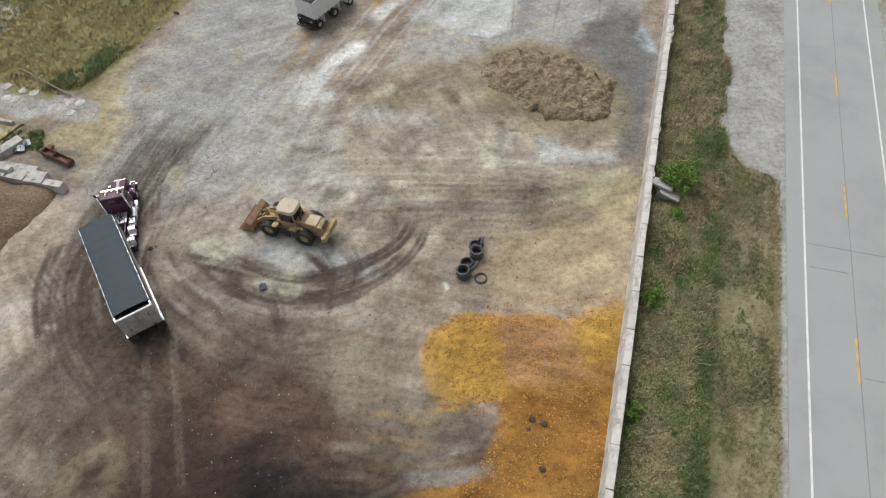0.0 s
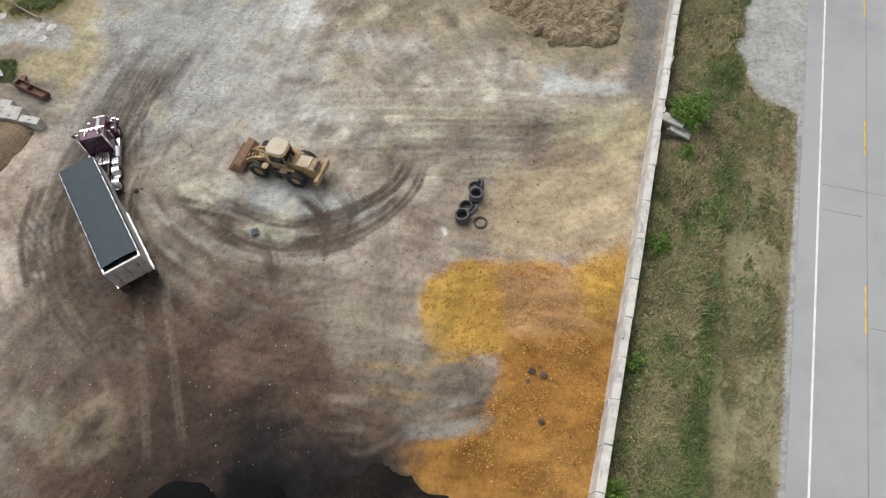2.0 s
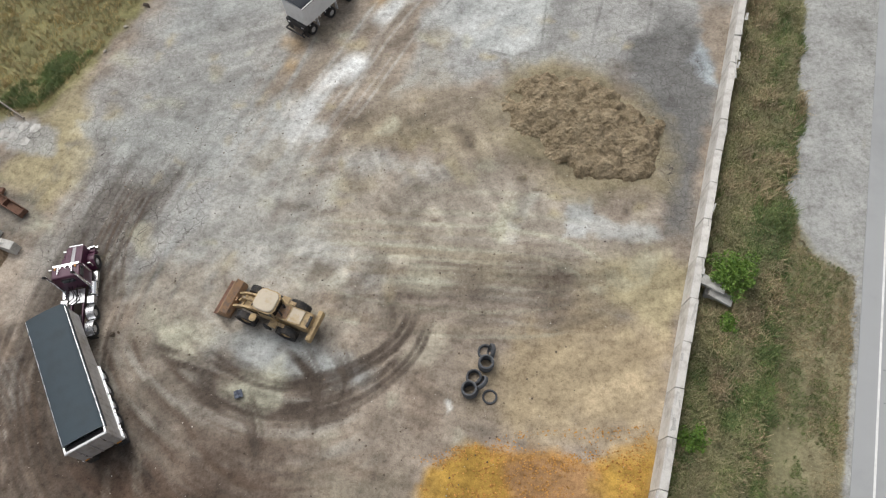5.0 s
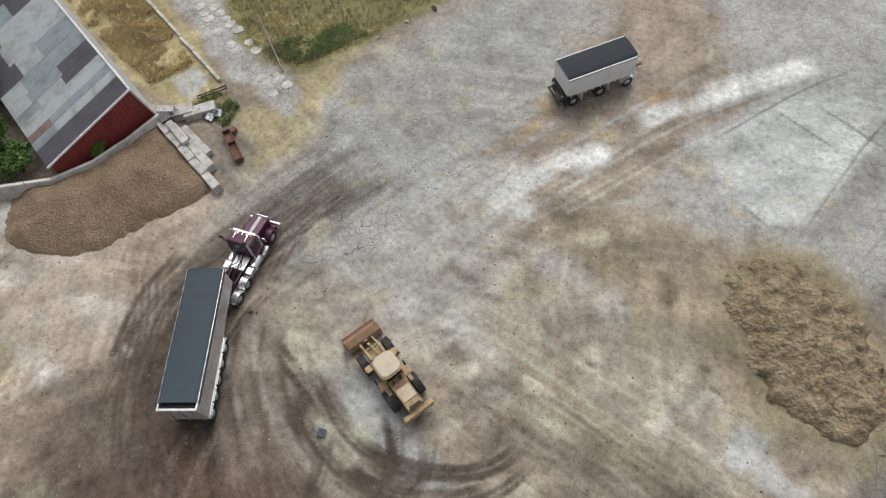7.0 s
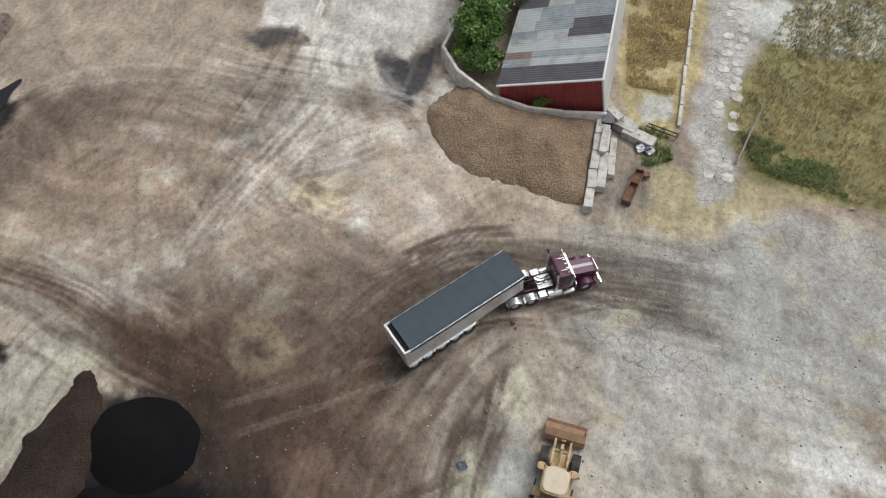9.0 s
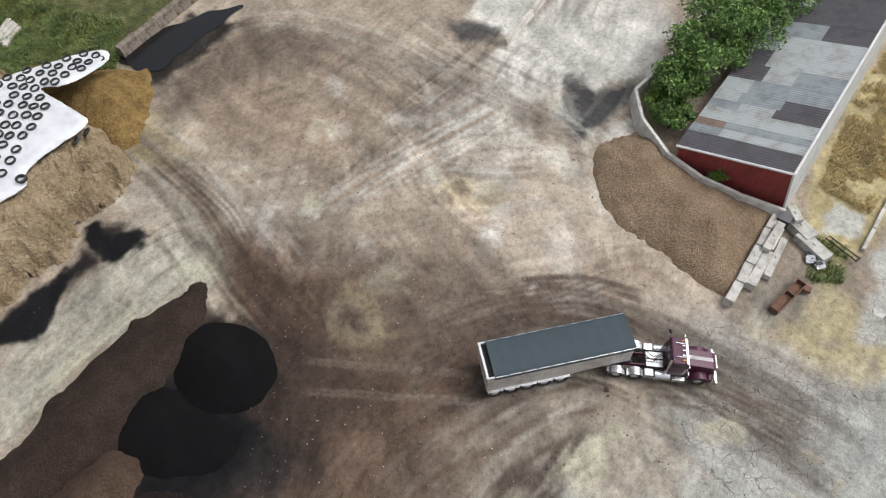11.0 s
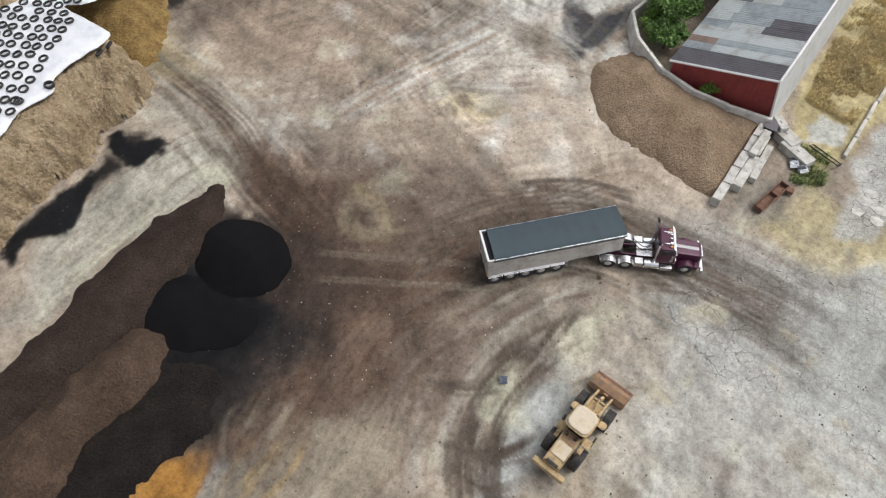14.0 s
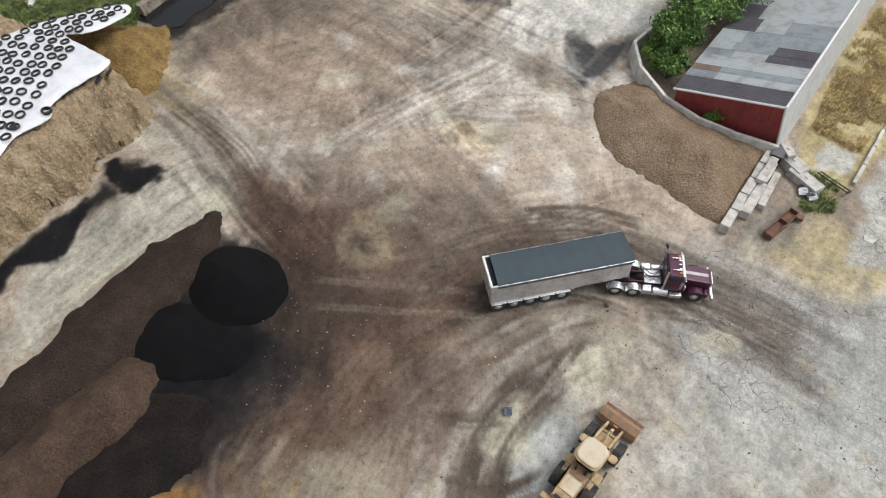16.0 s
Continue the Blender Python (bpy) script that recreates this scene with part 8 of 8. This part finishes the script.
        part("lift_cylinder", tube(bmesh.new(), (0.6, y * 0.5, 0.95), (1.9, y * 0.5, 1.25), 0.07, 10), BLACK_STEEL, t)
        part("cylinder_rod", tube(bmesh.new(), (1.4, y * 0.5, 1.14), (2.05, y * 0.5, 1.3), 0.045, 8), CHROME, t)
        part("work_lamp", box(bmesh.new(), (0.48, y * 0.55, 2.95), (0.1, 0.18, 0.14), 0.03), BLACK_STEEL, t)
    part("cross_tube", tube(bmesh.new(), (2.0, -0.5, 1.25), (2.0, 0.5, 1.25), 0.1, 10), YELLOW, t)
    part("tilt_lever", prism(bmesh.new(), [(1.75, 1.85), (1.95, 2.0), (2.25, 1.3), (2.6, 0.95), (2.5, 0.8), (2.0, 1.15)], -0.09, 0.09), YELLOW, t)
    part("tilt_cylinder", tube(bmesh.new(), (0.7, 0, 1.55), (1.8, 0, 1.85), 0.08, 10), YELLOW, t)
    part("tilt_rod", tube(bmesh.new(), (1.5, 0, 1.78), (1.95, 0, 1.92), 0.045, 8), CHROME, t)
    bm = bmesh.new()
    out = [(2.95, 0.95), (2.78, 0.6), (2.85, 0.2), (3.15, 0.05), (4.15, 0.03), (4.15, 0.08), (3.2, 0.12), (2.95, 0.25), (2.88, 0.6), (3.05, 0.9), (3.4, 1.12), (3.38, 1.18)]
    prism(bm, out, -1.32, 1.32)
    part("bucket", bm, BUCKET, t, "rust-worn bucket shell")
    for y in (-1.3, 0, 1.3):
        part("bucket_cheek", prism(bmesh.new(), [(2.98, 0.9), (2.84, 0.55), (2.92, 0.2), (3.2, 0.09), (4.1, 0.07), (3.75, 0.55), (3.4, 1.1)], y - 0.03, y + 0.03) if y else box(bmesh.new(), (2.84, 0, 0.62), (0.14, 0.3, 0.5), 0.03), BUCKET, t)
    part("cutting_edge", box(bmesh.new(), (4.2, 0, 0.06), (0.24, 2.7, 0.045), 0.01), RUST, t)
    part("exhaust_pipe", tube(bmesh.new(), (-1.35, 0.3, 1.9), (-1.35, 0.3, 2.7), 0.06, 10), BLACK_STEEL, t)
    part("air_intake", tube(bmesh.new(), (-1.25, -0.3, 1.9), (-1.25, -0.3, 2.4), 0.09, 12), BLACK_STEEL, t)
    return t


wheel_loader(pose(-9.95, 40.55, 0, 0, 0, 160.2))

# ---- loose things on the yard ----
YARD_TYRE = tyre_mesh("yard_tyre", 0.53, 0.28, RUBBER_GREY, 26)
FLAT_TYRE = tyre_mesh("thin_tyre", 0.5, 0.1, RUBBER_GREY, 26)
for x, y, lv, rx in ((4.95, 38.05, 0, 0), (5.35, 38.0, 0, 70), (4.98, 37.15, 0, 0), (5.0, 37.12, 1, 4), (5.02, 37.15, 2, -4), (4.2, 36.25, 0, 0), (4.22, 36.22, 1, 6), (3.95, 35.35, 0, 0), (3.93, 35.32, 1, -3), (3.92, 35.36, 2, 3), (4.7, 35.85, 0, 55)):
    o = new("yard_tyre", YARD_TYRE)
    z = floor_at(x, y) + (0.14 + 0.27 * lv if abs(rx) < 20 else 0.42)
    o.matrix_basis = pose(x, y, z, rx, 0, lv * 40 + x * 50)
    tagged(o, "worn grey truck tyre in a small stack", "tyre", "stacked tyres on the yard")
o = new("yard_tyre", FLAT_TYRE)
o.matrix_basis = pose(5.25, 35.0, floor_at(5.25, 35.0) + 0.06)
tagged(o, "thin worn tyre half sunk in sandy soil", "tyre")
for x, y, rx in ((-24.5, 81.2, 8), (-25.2, 78.6, 12)):
    o = new("yard_tyre", tyre_mesh("field_tyre", 0.75, 0.35, RUBBER))
    o.matrix_basis = pose(x, y, 0.2, rx, 0, 0)
    tagged(o, "large black tyre lying at a field edge", "tyre")

bm = bmesh.new()
bmesh.ops.create_grid(bm, x_segments=10, y_segments=8, size=0.28)
for v in bm.verts:
    v.co.z = 0.12 * noise.noise(v.co * 6)
bmesh.ops.solidify(bm, geom=bm.faces[:], thickness=0.02)
single("blue_rag", bm, plain("dusty_blue_cloth", (0.1, 0.115, 0.15), 0.9, 0, 0.3, 5), pose(-11.6, 34.9, 0.08, 0, 0, 20), "crumpled dusty blue rag on trodden soil", "rag")

pole = thing("fallen_pole", pose(-34.6, 58.4, 0.1, 0, 0, 147.5), "grey timber pole lying in dry grass", "pole")
part("pole_shaft", tube(bmesh.new(), (0, 0, 0.12), (7.6, 0, 0.5), 0.09, 10, 0.07), WOOD_GREY, pole)
part("pole_stub", tube(bmesh.new(), (7.3, -0.3, 0.5), (7.3, 0.3, 0.5), 0.04, 8), WOOD_GREY, pole)


def rock_mesh(name, r, seed, mat):
    bm = bmesh.new()
    bmesh.ops.create_icosphere(bm, subdivisions=1, radius=r)
    for v in bm.verts:
        v.co *= 0.7 + 0.6 * noise.noise(v.co / r * 1.3 + Vector((seed * 7.1, 0, 0)))
        v.co.z *= 0.5
    return mesh_of(name, bm, mat)


def scatter(name, count, where, lo, hi, mat, label, category, seed):
    """Crumbs, clods or stones strewn over an area, as one object."""
    g = np.random.default_rng(seed)
    x, y = where(g, count)
    k = len(x)
    base = np.array([(1, 0, 0), (-1, 0, 0), (0, 1, 0), (0, -1, 0), (0, 0, 0.8), (0, 0, -0.5), (0.6, 0.6, 0.4), (-0.6, -0.5, 0.4)])
    tris = [(0, 2, 6), (6, 2, 4), (0, 6, 4), (2, 1, 4), (1, 3, 7), (7, 3, 4), (1, 7, 4), (3, 0, 4), (0, 5, 2), (2, 5, 1), (1, 5, 3), (3, 5, 0)]
    s = lo + (hi - lo) * g.random(k) ** 3
    a = g.uniform(0, 2 * math.pi, k)
    q = base[None] * s[:, None, None] * g.uniform(0.75, 1.25, (k, 8, 1))
    ca, sa = np.cos(a)[:, None], np.sin(a)[:, None]
    z = plan_value(HEIGHT, x, y) + s * 0.2
    vs = np.stack([x[:, None] + q[..., 0] * ca - q[..., 1] * sa, y[:, None] + q[..., 0] * sa + q[..., 1] * ca, z[:, None] + q[..., 2]], -1)
    return tagged(new(name, from_arrays(name, *soup(vs, k, 8, tris), mat)), label, category, kind="stuff")


ORANGE = [(0.6, 30.6), (3.0, 31.8), (6.3, 32.0), (10.0, 31.4), (15.4, 32.4), (14.2, 27.0), (12.4, 18.5), (9.0, 15.8), (5.5, 16.5), (3.0, 18.5), (5.6, 22.0), (5.9, 23.5), (2.0, 24.6)]
scatter("clods", 20000, patch(ORANGE, 3.0, 0.5), 0.015, 0.085, CLOD, "orange clay clods", "clods", 301)
scatter("clods", 2200, patch([(0, 31), (7, 32.8), (15.8, 33.4), (14, 30.5), (3, 30.2)], 6.0, 0.5), 0.02, 0.08, CLOD, "orange clay crumbs", "clods", 302)
scatter("crumbs", 4500, patch([(-45, -2), (-2, 22), (15, 40), (18, 58), (-20, 66), (-50, 20)], 1.0, 0.2), 0.02, 0.09, CLOD_DARK, "dark crumbs of trodden soil", "crumbs", 303)
scatter("stones", 2500, patch([(-45, -2), (-2, 22), (15, 40), (18, 58), (-20, 66), (-50, 20)], 5.0, 0.25), 0.015, 0.06, STONE_PALE, "pale stones on trodden soil", "stones", 304)
for i, (x, y, r, mat) in enumerate(((-21.5, 39.0, 0.28, CLOD_DARK), (-21.1, 39.2, 0.18, CLOD_DARK), (-26.3, 76.0, 0.4, STONE_PALE), (-27.0, 71.6, 0.45, CLOD_DARK), (-28.4, 69.0, 0.3, STONE_PALE), (-29.6, 66.0, 0.3, STONE_PALE), (8.2, 23.5, 0.3, CLOD_DARK), (8.9, 23.2, 0.35, CLOD_DARK), (7.9, 22.9, 0.25, CLOD_DARK), (8.6, 20.2, 0.3, CLOD_DARK))):
    o = new("rock", rock_mesh("rock", r, i, mat))
    o.matrix_basis = pose(x, y, floor_at(x, y) + r * 0.3)
    tagged(o, "lone dark lump of earth or rock on the ground", "rock", "lumps on the ground")
